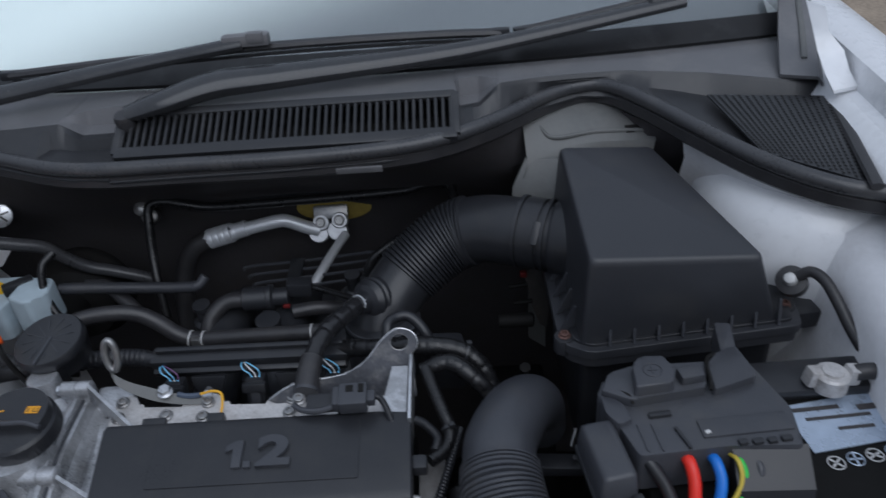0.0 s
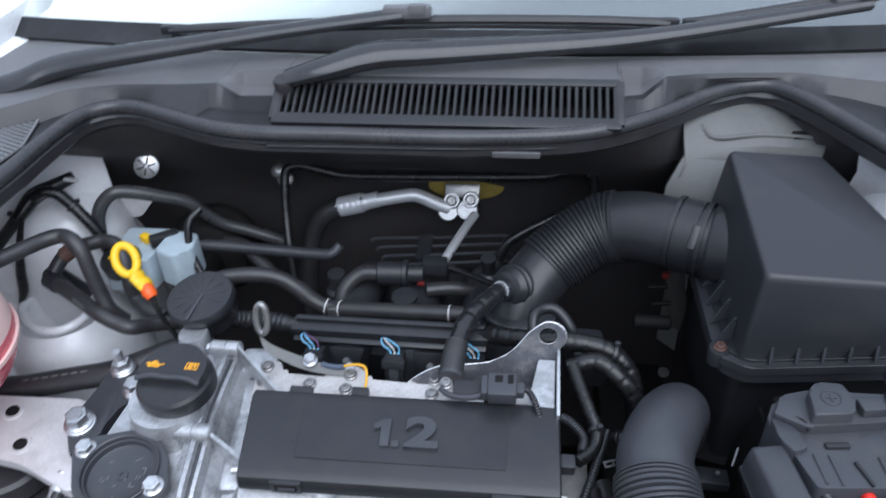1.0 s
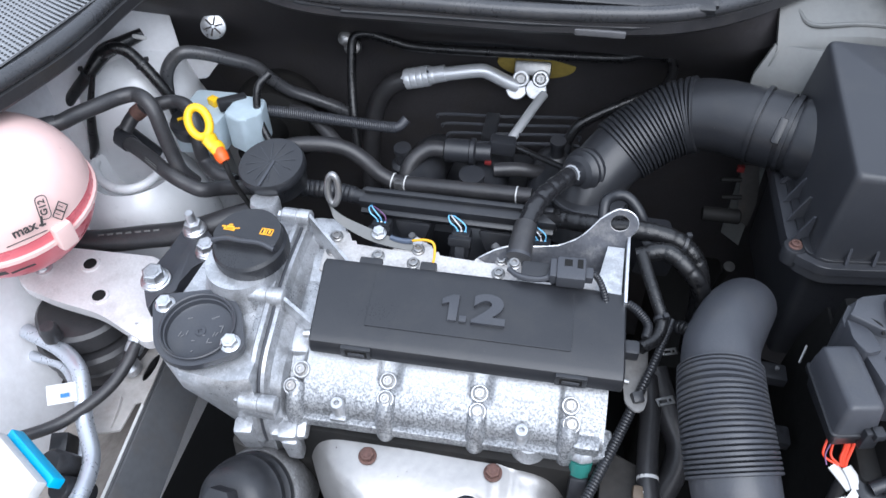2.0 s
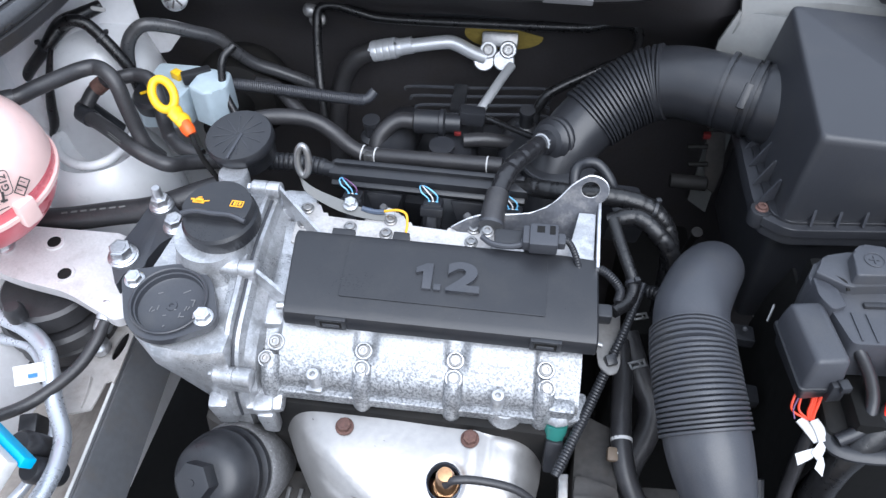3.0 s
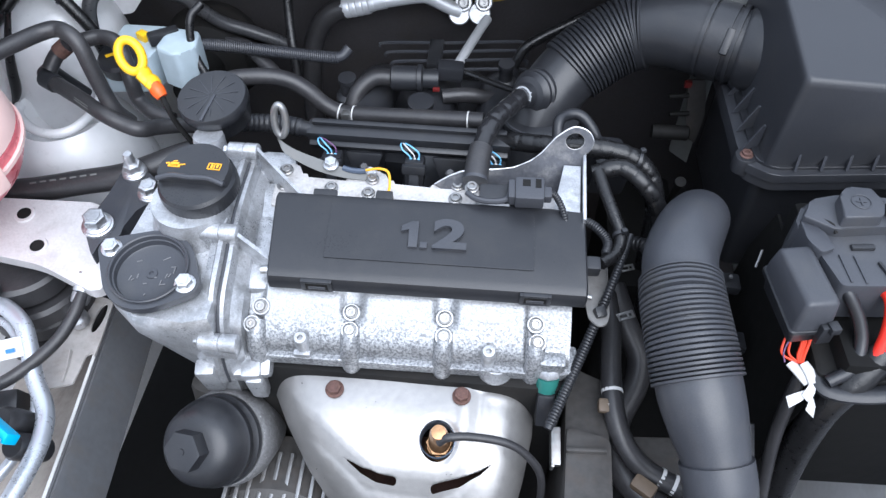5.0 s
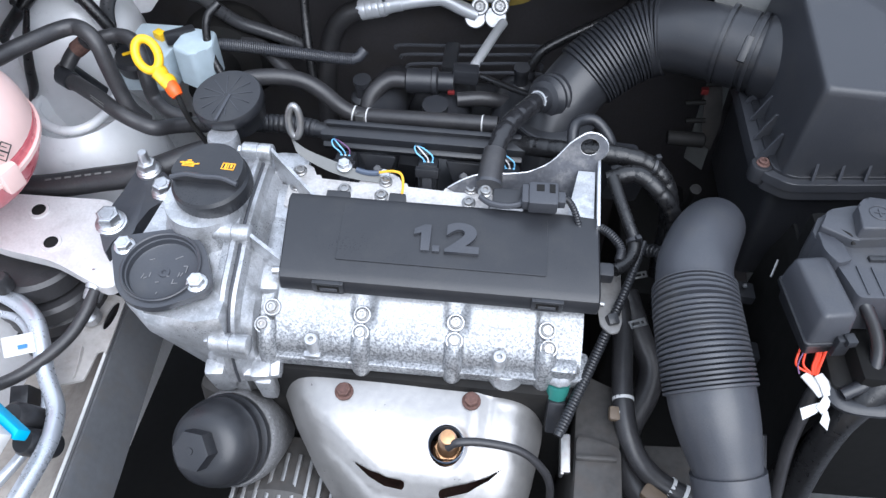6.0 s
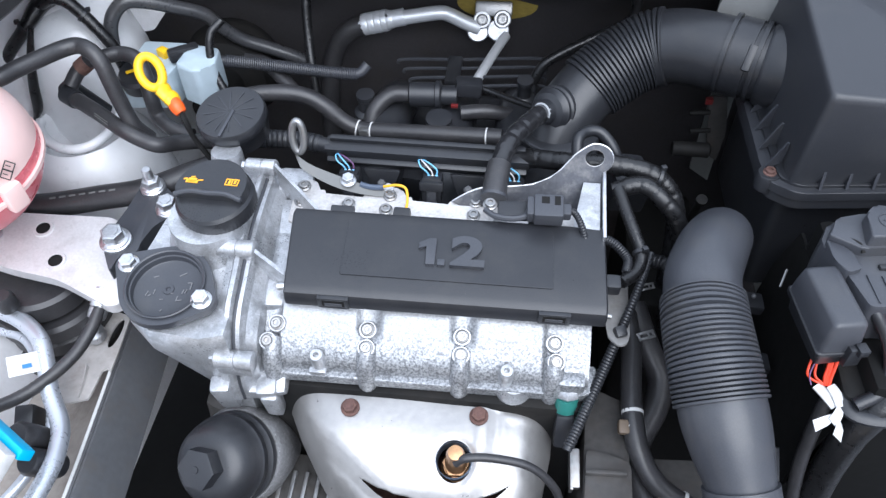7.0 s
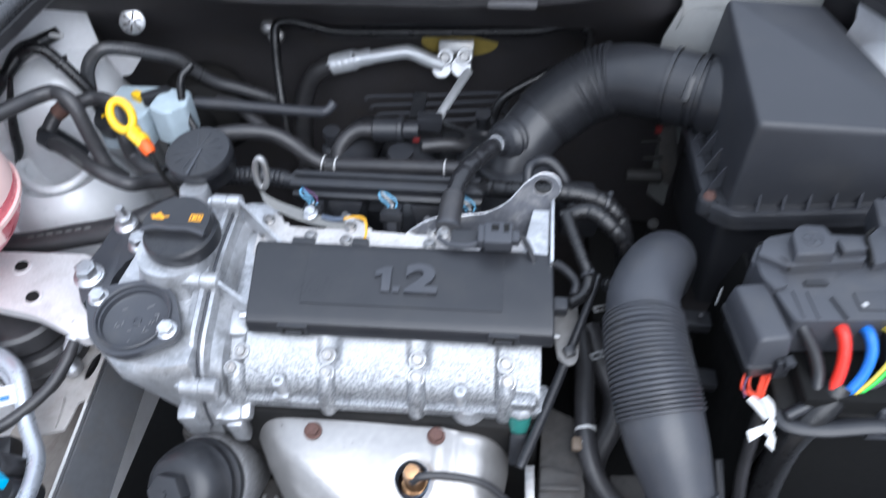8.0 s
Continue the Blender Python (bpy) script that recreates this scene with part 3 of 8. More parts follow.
GX0, GX1 = -0.373, -0.015
TILT_G = math.degrees(math.atan2(0.022, 0.042))
bm = fresh()
box(bm, ((GX0 + GX1) / 2, 0.780, 0.9775), (GX1 - GX0 + 0.012, 0.010, 0.007), (TILT_G, 0, 0), 0.002)
box(bm, ((GX0 + GX1) / 2, 0.733, 0.9535), (GX1 - GX0 + 0.012, 0.014, 0.007), (TILT_G, 0, 0), 0.002)
for x in (GX0 - 0.005, GX1 + 0.005):
    box(bm, (x, 0.757, 0.9650), (0.009, 0.056, 0.009), (TILT_G, 0, 0), 0.002)
part("grille_frame", bm, COWL, cowl)
bm = fresh()
box(bm, (0, 0, 0), (0.0036, 0.042, 0.006), (TILT_G, 0, 0), 0.0008, segments=1)
bmesh.ops.recalc_face_normals(bm, faces=bm.faces)
slat_mesh = bpy.data.meshes.new("slat")
bm.to_mesh(slat_mesh)
bm.free()
slat_mesh.materials.append(COWL)
COUNT = 45
for k in range(COUNT + 1):
    x = GX0 + (GX1 - GX0) * k / COUNT
    ob = part("slat", slat_mesh, None, cowl)
    ob.matrix_basis = pose(x, 0.757, 0.9655)
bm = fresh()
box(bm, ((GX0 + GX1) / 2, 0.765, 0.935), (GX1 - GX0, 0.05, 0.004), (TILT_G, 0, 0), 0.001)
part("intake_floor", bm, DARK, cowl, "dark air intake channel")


SEAL_X, SEAL_Y, SEAL_Z = ([p[k] for p in SEAL_LINE] for k in range(3))
CREST = [(-0.80, 0.660, 0.962), (-0.70, 0.705, 0.965), (-0.652, 0.738, 0.968), (-0.629, 0.758, 0.970), (-0.601, 0.769, 0.970), (-0.569, 0.775, 0.971), (-0.50, 0.776, 0.972), (-0.44, 0.778, 0.974), (-0.36, 0.784, 0.978),
         (-0.03, 0.786, 0.978), (0.038, 0.802, 0.978), (0.077, 0.820, 0.974), (0.117, 0.829, 0.972), (0.184, 0.843, 0.967), (0.278, 0.832, 0.962), (0.363, 0.803, 0.959), (0.40, 0.80, 0.958)]
NOTCHES = ((-0.452, -0.430, -0.383, -0.378), (-0.010, -0.006, 0.017, 0.040))


def notch_depth(x):
    """How far the cowl's front wall sinks at x, 0 to 1, beside each end of the intake."""
    return max(float(np.interp(x, n, (0, 1, 1, 0))) for n in NOTCHES)


def cowl_section(x):
    """Foot behind the seal, front wall, crest and the top panel back to the glass."""
    cy, cz = (float(np.interp(x, [p[0] for p in CREST], [p[k] for p in CREST])) for k in (1, 2))
    sy, sz = float(np.interp(x, SEAL_X, SEAL_Y)), float(np.interp(x, SEAL_X, SEAL_Z))
    rear = glass_at(x, 0.030)
    n = notch_depth(x)
    foot_y = max(min(sy + 0.012, cy - 0.008), sy + 0.006) if cy - sy < 0.05 else cy - 0.016
    base = sz + 0.002
    top = cz + (base + 0.012 - cz) * n
    back = min(cy + 0.012 + 0.016 * n, rear[1] - 0.008)
    return [(sy - 0.004, sz - 0.006), (sy + 0.004, base), (foot_y, base + 0.004 * (1 - n)), (cy - 0.004 - 0.008 * n, top - 0.004 * (1 - n)), (cy, top), (back - 0.005, top + 0.0005), (back, cz + 0.001), (rear[1] + 0.006, rear[2] - 0.006)]


SIDES = (("side_panel", np.r_[np.linspace(-0.79, -0.47, 24), np.linspace(-0.462, -0.3795, 34)]), ("side_panel", np.r_[np.linspace(-0.0085, 0.06, 34), np.linspace(0.066, 0.394, 40)]))
for name, xs in SIDES:
    bm = fresh()
    sheet(bm, [[(x, y, z) for y, z in cowl_section(x)[:5]] for x in xs], 0.003, (0, 0.3, -1))
    part(name, bm, COWL, cowl, smooth=34)
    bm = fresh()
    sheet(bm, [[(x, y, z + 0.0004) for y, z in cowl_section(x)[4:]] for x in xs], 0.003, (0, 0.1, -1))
    part("top_panel", bm, COWL_TOP, cowl, "pale grey plastic", smooth=34)
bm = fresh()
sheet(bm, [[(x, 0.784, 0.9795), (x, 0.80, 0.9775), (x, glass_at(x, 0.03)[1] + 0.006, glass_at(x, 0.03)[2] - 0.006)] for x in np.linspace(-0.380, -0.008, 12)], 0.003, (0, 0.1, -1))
part("top_panel", bm, COWL_TOP, cowl, "pale grey plastic", smooth=34)
bm = fresh()
sheet(bm, [[(x, float(np.interp(x, SEAL_X, SEAL_Y)) - 0.004, 0.934), (x, float(np.interp(x, SEAL_X, SEAL_Y)) + 0.005, 0.9425), (x, 0.7275, 0.9485)] for x in np.linspace(-0.380, -0.008, 20)], 0.003, (0, 0.3, -1))
part("lower_shelf", bm, COWL, cowl, smooth=34)
# end of the cowl where it meets the windscreen pillar: a raised lip with a worn pale edge
LIP = [((0.352, 0.806, 0.965), (0.385, 0.786, 0.968), (0.391, 0.784, 0.960)), ((0.360, 0.835, 0.973), (0.394, 0.815, 0.976), (0.400, 0.813, 0.966)), ((0.374, 0.884, 0.987), (0.412, 0.876, 0.990), (0.418, 0.876, 0.978)),
       ((0.388, 0.930, 1.004), (0.424, 0.930, 1.006), (0.430, 0.930, 0.995)), ((0.402, 0.985, 1.030), (0.440, 0.985, 1.032), (0.446, 0.985, 1.020))]
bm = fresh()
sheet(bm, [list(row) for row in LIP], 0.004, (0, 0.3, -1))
part("end_lip", bm, COWL_TOP, cowl, "pale grey plastic", smooth=50)
bm = fresh()
tube(bm, [(a[0] * 0.35 + b[0] * 0.65, a[1] * 0.35 + b[1] * 0.65, a[2] * 0.35 + b[2] * 0.65 + 0.001) for a, b, _ in LIP[1:]], 0.0035, 8, 5, flat=0.5)
part("end_trim", bm, GREY_PAINT, cowl, "pale worn edge trim")


def perforated(corners, nx, ny, mat, label):
    """A moulded plate with rows of small staggered dark discs as holes, over a four-cornered field."""
    a, b, c, d = (np.array(p, float) for p in corners)

    def at(u, v):
        return (a * (1 - u) + b * u) * (1 - v) + (d * (1 - u) + c * u) * v

    up = np.cross(b - a, d - a)
    up = Vector(up / np.linalg.norm(up))
    along = Vector(b - a).normalized()
    across = up.cross(along)
    bm = fresh()
    sheet(bm, [[tuple(at(u, v)) for v in (0, 0.5, 1)] for u in (0, 0.5, 1)], 0.002, -up)
    plate = part("perforated_plate", bm, mat, cowl, label)
    # nothing is cut: dark discs paint the shade of the holes
    bm = fresh()
    for i in range(nx):
        for j in range(ny):
            p = Vector(at((i + 0.5 + 0.5 * (j % 2)) / (nx + 0.6), (j + 0.5) / ny)) + up * 0.0006
            bm.faces.new([bm.verts.new(p + (along * math.cos(k * math.pi / 3) + across * math.sin(k * math.pi / 3)) * 0.0016) for k in range(6)])
    holes = part("plate_holes", bm, DARK, plate, "rows of small dark discs standing for holes")
    holes["kind"] = "stuff"


# the first plate's pale grey stands in for sky sheen on black plastic
perforated([(-0.664, 0.505, 0.9430), (-0.629, 0.665, 0.9500), (-0.650, 0.736, 0.9490), (-0.765, 0.625, 0.9440)], 26, 19, material("sky_lit_plastic", (0.26, 0.265, 0.275), 0.3, vary=0.08, grain=400, stain=8, bump=0.05), "plate with fine holes, the sky's sheen painted in pale grey")
perforated([(0.270, 0.795, 0.9515), (0.290, 0.672, 0.9415), (0.366, 0.613, 0.9350), (0.394, 0.775, 0.9500)], 26, 17, COWL, "black plastic plate with fine slots")
bm = fresh()
tube(bm, [(0.406, 0.85, 0.948), (0.398, 0.79, 0.948), (0.388, 0.715, 0.944), (0.368, 0.598, 0.938)], 0.0065, 8, 6, flat=0.6)
part("edge_rubber", bm, RUBBER, cowl, "black rubber edge strip")

seal = thing("hood_seal", (MID, 0.72, 0.94), "black rubber hood seal running along the cowl edge", "seal")
bm = fresh()
tube(bm, [(x, y, z + 0.005) for x, y, z in SEAL_LINE], 0.0080, 12, 6)
part("bulb", bm, SEAL, seal)
bm = fresh()
tube(bm, [(x, y + 0.004, z - 0.010) for x, y, z in SEAL_LINE], 0.0075, 6, 6, flat=1.5)
part("clamping_lip", bm, RUBBER, seal)
bm = fresh()
box(bm, (-0.115, 0.714, 0.927), (0.05, 0.003, 0.008), (18, 0, 0), 0.001)
part("maker_tab", bm, COWL_TOP, seal, "pale worn printed tab")

# ---- windscreen and wipers ----
screen = thing("windscreen", (MID, 0.83, 0.965), "raked windscreen with a black printed lower border", "windscreen", kind="structure")


for name, s0, s1, mat, label in (("border", 0.03, 0.066, FRIT, "black printed border"), ("pane", 0.066, 0.80, GLASS, "")):
    bm = fresh()
    sheet(bm, [[glass_at(x, s0 + (s1 - s0) * k / 6) for k in range(7)] for x in np.linspace(-0.80, 0.42, 25)], 0.005, (0, 0.45, -0.89))
    ob = part(name, bm, mat, screen, label, smooth=60)
    ob.visible_shadow = name == "border"
bm = fresh()
sheet(bm, [[glass_at(x, s)[:2] + (glass_at(x, s)[2] - 0.17,) for s in (0.05, 0.5, 0.9)] for x in (-0.8, -0.2, 0.42)], 0.02, (0, 0, -1))
alone("dashboard", bm, PLASTIC, "dark grey dashboard top behind the windscreen", "dashboard", kind="structure")
# made-up sheet that carries the painted windscreen reflection
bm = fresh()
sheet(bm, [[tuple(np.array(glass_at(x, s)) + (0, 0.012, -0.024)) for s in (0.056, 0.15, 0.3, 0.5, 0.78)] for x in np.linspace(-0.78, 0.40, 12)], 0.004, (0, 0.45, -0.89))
alone("dashboard_mat", bm, SCREEN_GLARE, "added sheet behind the windscreen, painted with its white-to-slate reflection", "dashboard mat")


def wiper(name, label, arm, blade, cap, clip):
    ob = thing(name, cap, label, "windscreen wiper", "wipers on the windscreen")
    bm = fresh()
    tube(bm, [(x, y, z, r * 1.45) for x, y, z, r in arm], 0.008, 12, 8, flat=0.7)
    part("arm", bm, WIPER, ob)
    bm = fresh()
    lathe(bm, (cap[0], cap[1], cap[2] - 0.02), (0, -0.3, 1), [(0.011, 0), (0.011, 0.018), (0.009, 0.022), (0, 0.023)], 20)
    part("pivot_cap", bm, RUBBER, ob)
    bm = fresh()
    tube(bm, blade, 0.0068, 8, 8, flat=0.8)
    blade_part = part("blade", bm, RUBBER, ob)
    bm = fresh()
    tube(bm, [(x, y + 0.002, z - 0.009) for x, y, z in blade], 0.005, 6, 8, flat=0.5)
    part("wiping_lip", bm, RUBBER, ob)
    bm = fresh()
    way = Vector(blade[-1]) - Vector(blade[0])
    yaw = math.degrees(math.atan2(way.y, way.x))
    box(bm, clip, (0.055, 0.016, 0.014), (0, -math.degrees(math.atan2(way.z, way.xy.length)), yaw), 0.004)
    box(bm, (clip[0] + 0.012, clip[1] - 0.004, clip[2] + 0.004), (0.02, 0.012, 0.012), (0, 0, yaw), 0.003)
    part("blade_clip", bm, COWL_TOP, ob)
    for end in (blade[0], blade[-1]):
        bm = fresh()
        box(bm, end, (0.022, 0.011, 0.011), (0, 0, yaw), 0.003)
        part("end_cap", bm, PLASTIC, blade_part)
    return ob


wiper("windscreen_wiper", "black windscreen wiper parked across the glass",
      [(-0.80, 0.765, 0.95, 0.013), (-0.70, 0.775, 0.968, 0.014), (-0.641, 0.795, 0.985, 0.013), (-0.50, 0.822, 1.0, 0.010), (-0.36, 0.842, 1.015, 0.008), (-0.25, 0.853, 1.026, 0.008)],
      [(-0.536, 0.862, 1.004), (-0.36, 0.860, 1.014), (-0.20, 0.862, 1.018), (-0.05, 0.868, 1.016), (0.047, 0.872, 1.012)], (-0.79, 0.765, 0.955), (-0.245, 0.853, 1.030))
wiper("windscreen_wiper", "black windscreen wiper with a cranked arm on the cowl",
      [(-0.370, 0.772, 0.982, 0.009), (-0.33, 0.782, 0.990, 0.012), (-0.275, 0.80, 0.999, 0.014), (-0.20, 0.812, 1.0, 0.013), (-0.031, 0.84, 1.002, 0.010), (0.085, 0.86, 1.010, 0.008), (0.264, 0.905, 1.024, 0.008)],
      [(0.073, 0.878, 1.010), (0.20, 0.900, 1.024), (0.33, 0.935, 1.038), (0.42, 0.965, 1.046)], (-0.372, 0.772, 0.984), (0.25, 0.905, 1.032))


# ---- engine ----
ENGINE = pose(-0.20, 0.445, 0.789, 8, 1.5, 2)
UP = (ENGINE.to_3x3() @ Vector((0, 0, 1))).normalized()

engine = thing("engine", (-0.22, 0.45, 0.35), "small petrol engine with a mottled cast aluminium head", "engine")
bm = fresh()
# cam carrier: rounded front, flat top
profile = spline([(-0.084, -0.066, 0), (-0.084, -0.056, 0), (-0.079, -0.046, 0), (-0.068, -0.0370, 0), (-0.052, -0.0290, 0), (-0.036, -0.0235, 0), (-0.02, -0.0215, 0)], 6)
BOLT_X = (-0.147, -0.0645, 0.0172, 0.0975)


def carrier_at(x, k):
    """The lobed front of the carrier: pockets round the upper bolts, flat sunk pads at both ends."""
    y, z = profile[k][:2]
    ty, tz = profile[min(k + 1, len(profile) - 1)][:2] - profile[max(k - 1, 0)][:2]
    size = math.hypot(ty, tz)
    pocket = max(math.exp(-((x - b) / 0.0098) ** 4) for b in BOLT_X[1:3]) * math.exp(-((y + 0.050) / 0.014) ** 4) * 0.0050
    ends = min(max((-0.1405 - x) / 0.004, 0), 1) * 0.0070 + min(max((x - 0.0865) / 0.004, 0), 1) * 0.0045
    sink = max(pocket, ends * min(1, (y + 0.086) / 0.01))
    return ENGINE @ Vector((x, y + tz / size * sink, z - ty / size * sink))


made = [[bm.verts.new(carrier_at(x, k)) for k in range(len(profile))] for x in np.linspace(-0.168, 0.128, 150)]
for a, b in zip(made, made[1:]):
    for k in range(len(profile) - 1):
        bm.faces.new((a[k], a[k + 1], b[k + 1], b[k]))
geom = bmesh.ops.extrude_face_region(bm, geom=list(bm.faces))
bmesh.ops.translate(bm, vec=ENGINE.to_3x3() @ Vector((0, 0.012, -0.012)), verts=[v for v in geom["geom"] if isinstance(v, bmesh.types.BMVert)])
part("cam_carrier", bm, CAST_SPECK, engine, "speckled corroded aluminium casting", smooth=50)
bm = fresh()
loft(bm, [[ENGINE @ Vector((x, y, z)) for y, z in ((-0.070, -0.070), (-0.060, -0.045), (-0.03, -0.034), (0.055, -0.024), (0.074, -0.026), (0.078, -0.082))] for x in (-0.168, 0.128)])
part("head_body", bm, CAST, engine)
LEAN_UP = (UP + Vector((0, -0.45, 0))).normalized()
for k, x in enumerate(BOLT_X):
    bm = fresh()
    tube(bm, [ENGINE @ Vector((x, -0.066, -0.0400)), ENGINE @ Vector((x, -0.0755, -0.0440)), ENGINE @ Vector((x, -0.0825, -0.0540)), ENGINE @ Vector((x, -0.0850, -0.066)), ENGINE @ Vector((x, -0.0855, -0.076)), (*(ENGINE @ Vector((x, -0.0852, -0.0820))), 0.0070), (*(ENGINE @ Vector((x, -0.0848, -0.0848))), 0.0025)], 0.0088, 16, 5)
    part("bolt_boss", bm, CAST_SPECK, engine)
    for y, z, dx in ((-0.0578, -0.0295, 0.003 if k == 0 else -0.001 if k == 3 else 0.0), (-0.0725, -0.0350, -0.003 if k == 0 else 0.001 if k == 3 else 0.0)):
        bm = fresh()
        lathe(bm, ENGINE @ Vector((x + dx, y, z)) - LEAN_UP * 0.0125, LEAN_UP, [(0.0090, 0), (0.0080, 0.011), (0.0074, 0.0126), (0, 0.0126)], 20)
        part("bolt_seat", bm, CAST, engine)
        bolt(engine, ENGINE @ Vector((x + dx, y, z + 0.0005)), LEAN_UP, 0.0046, BRACKET, socket=True, height=0.8)
STUD_UP = (UP + Vector((0, -0.12, 0))).normalized()
for x, y in ((-0.1061, -0.0745), (0.057, -0.0755)):
    bm = fresh()
    lathe(bm, ENGINE @ Vector((x, y - 0.004, -0.070)), STUD_UP, [(0.0072, 0), (0.0066, 0.010), (0.0062, 0.033), (0.0052, 0.0355), (0.0026, 0.0355), (0.0024, 0.030), (0, 0.030)], 20)
    part("stud_boss", bm, CAST, engine)
    bm = fresh()
    if x < 0:
        box(bm, (x - 0.001, -0.083, -0.062), (0.0155, 0.012, 0.010), (0, 0, 0), 0.002, m=ENGINE)
    else:
        lathe(bm, ENGINE @ Vector((x + 0.008, -0.080, -0.088)), UP, [(0.014, 0), (0.017, 0.006), (0.017, 0.016), (0.012, 0.024), (0, 0.026)], 24)
    part("foot", bm, CAST, engine)
bm = fresh()
prism(bm, rounded([(-0.155, -0.090), (0.120, -0.090), (0.137, -0.086), (0.137, -0.06), (-0.155, -0.06)], 0.004), -0.074, -0.062, ENGINE, 0.002)
part("gasket_flange", bm, CAST_SPECK, engine)
bm = fresh()
box(bm, (0.113, -0.082, -0.053), (0.024, 0.014, 0.016), (0, 0, 0), 0.004, m=ENGINE)
part("corner_lug", bm, CAST_SPECK, engine)
# rear strip with bolts
bm = fresh()
prism(bm, rounded([(-0.155, 0.046), (0.135, 0.046), (0.135, 0.092), (0.108, 0.094), (0.098, 0.078), (0.040, 0.078), (0.032, 0.092), (0.008, 0.092), (-0.002, 0.078), (-0.044, 0.080), (-0.052, 0.094), (-0.076, 0.094), (-0.084, 0.080), (-0.128, 0.082), (-0.136, 0.098), (-0.155, 0.097)], 0.004), -0.06, -0.022, ENGINE, 0.003)
part("rear_flange", bm, PALE_CAST, engine, "pale speckled casting behind the cover")
for x, y in ((-0.146, 0.088), (-0.146, 0.070), (-0.062, 0.083), (-0.064, 0.066), (0.020, 0.082), (0.019, 0.066), (-0.100, 0.070), (0.044, 0.060), (0.122, 0.085)):
    bolt(engine, ENGINE @ Vector((x, y, -0.0205)), UP, 0.0048, BRACKET, socket=True)
# ribs and web on the left shoulder of the head
for x0, y0, x1, y1 in ((-0.168, -0.01, -0.128, -0.03), (-0.168, 0.085, -0.122, 0.048)):
    bm = fresh()
    loft(bm, [[ENGINE @ Vector((x, y + s, z)) for s, z in ((-0.002, -0.03), (0.002, -0.03), (0.002, zz), (-0.002, zz))] for x, y, zz in ((x0, y0, 0.012), (x1, y1, -0.006))])
    part("web", bm, CAST, engine)
bm = fresh()
box(bm, (-0.156, -0.002, -0.044), (0.034, 0.086, 0.04), bevel=0.014, m=ENGINE)
part("shoulder", bm, CAST, engine)

# timing case
bm = fresh()
top = [(-0.476, 0.40), (-0.468, 0.372), (-0.440, 0.350), (-0.395, 0.346), (-0.374, 0.352), (-0.374, 0.525), (-0.40, 0.535), (-0.445, 0.52), (-0.466, 0.47)]
low = [(-0.462, 0.42), (-0.452, 0.385), (-0.430, 0.362), (-0.395, 0.352), (-0.374, 0.352), (-0.374, 0.525), (-0.40, 0.535), (-0.44, 0.52), (-0.46, 0.47)]
deep = [(-0.43, 0.42), (-0.425, 0.39), (-0.41, 0.37), (-0.395, 0.36), (-0.374, 0.36), (-0.374, 0.525), (-0.40, 0.535), (-0.43, 0.52), (-0.43, 0.47)]


def slope(y):
    return 0.782 + 0.10 * (y - 0.40)


rings = [[(x, y, 0.50) for x, y in deep], [(x, y, 0.672) for x, y in rounded(deep, 0.0001, 1)[::2]], [(x, y, 0.715) for x, y in low], [(x, y, slope(y) - 0.022) for x, y in top], [(x, y, slope(y) - 0.006) for x, y in top],
         [(-0.42 + (x + 0.42) * 0.95, 0.44 + (y - 0.44) * 0.97, slope(y)) for x, y in top]]
loft(bm, rings)
part("timing_case", bm, CAST, engine, "rough cast aluminium timing case", smooth=40)
# joint flange: two raised ridges with lugs
def joint_line(dx, h):
    return [(-0.388 + dx, 0.532, 0.793 + h), (-0.384 + dx, 0.46, 0.794 + h), (-0.380 + dx, 0.41, 0.786 + h), (-0.379 + dx, 0.374, 0.772 + h), (-0.379 + dx, 0.357 - h * 0.4, 0.748 + h * 0.6), (-0.380 + dx, 0.351 - h * 0.5, 0.715), (-0.382 + dx, 0.353 - h * 0.5, 0.685)]


bm = fresh()
edge_rows = [spline(joint_line(dx, h), 6) for dx, h in ((-0.010, -0.012), (-0.009, 0.004), (-0.003, 0.0055), (-0.001, 0.009), (0.003, 0.009), (0.005, 0.004), (0.011, 0.003), (0.014, -0.008), (0.022, -0.017), (0.024, -0.030))]
loft(bm, [[tuple(row[k]) for row in edge_rows] for k in range(len(edge_rows[0]))])
part("joint_flange", bm, CAST, engine, smooth=25)
bm = fresh()
tube(bm, joint_line(0.0065, 0.0045), 0.0014, 6, 6)
part("sealant_bead", bm, PLASTIC_GREY, engine, "dark sealant bead")
for x0, x1, y, z, r in ((-0.402, -0.372, 0.529, 0.806, 0.0082), (-0.400, -0.365, 0.430, 0.800, 0.0082), (-0.388, -0.353, 0.3495, 0.750, 0.0082)):
    bm = fresh()
    lathe(bm, (x0, y, z), (1, 0, 0), [(r * 0.8, 0), (r, 0.0015), (r, (x1 - x0) * 0.52), (r * 0.88, (x1 - x0) * 0.53), (r * 0.88, (x1 - x0) * 0.57), (r, (x1 - x0) * 0.58), (r, x1 - x0 - 0.0015), (r * 0.8, x1 - x0)], 22)
    box(bm, ((x0 + x1) / 2, y, z - 0.008), (x1 - x0 - 0.004, r * 1.7, 0.014), (0, 0, 0), 0.003)
    part("lug", bm, CAST, engine, smooth=45)
    bolt(engine, (x0 + 0.001, y, z), (-1, 0, 0), 0.0048)
bm = fresh()
box(bm, (-0.348, 0.360, 0.702), (0.026, 0.022, 0.018), (24, 0, 4), 0.006)
box(bm, (-0.350, 0.352, 0.682), (0.016, 0.014, 0.040), (10, 0, 4), 0.005)
part("lug", bm, CAST, engine)
bm = fresh()
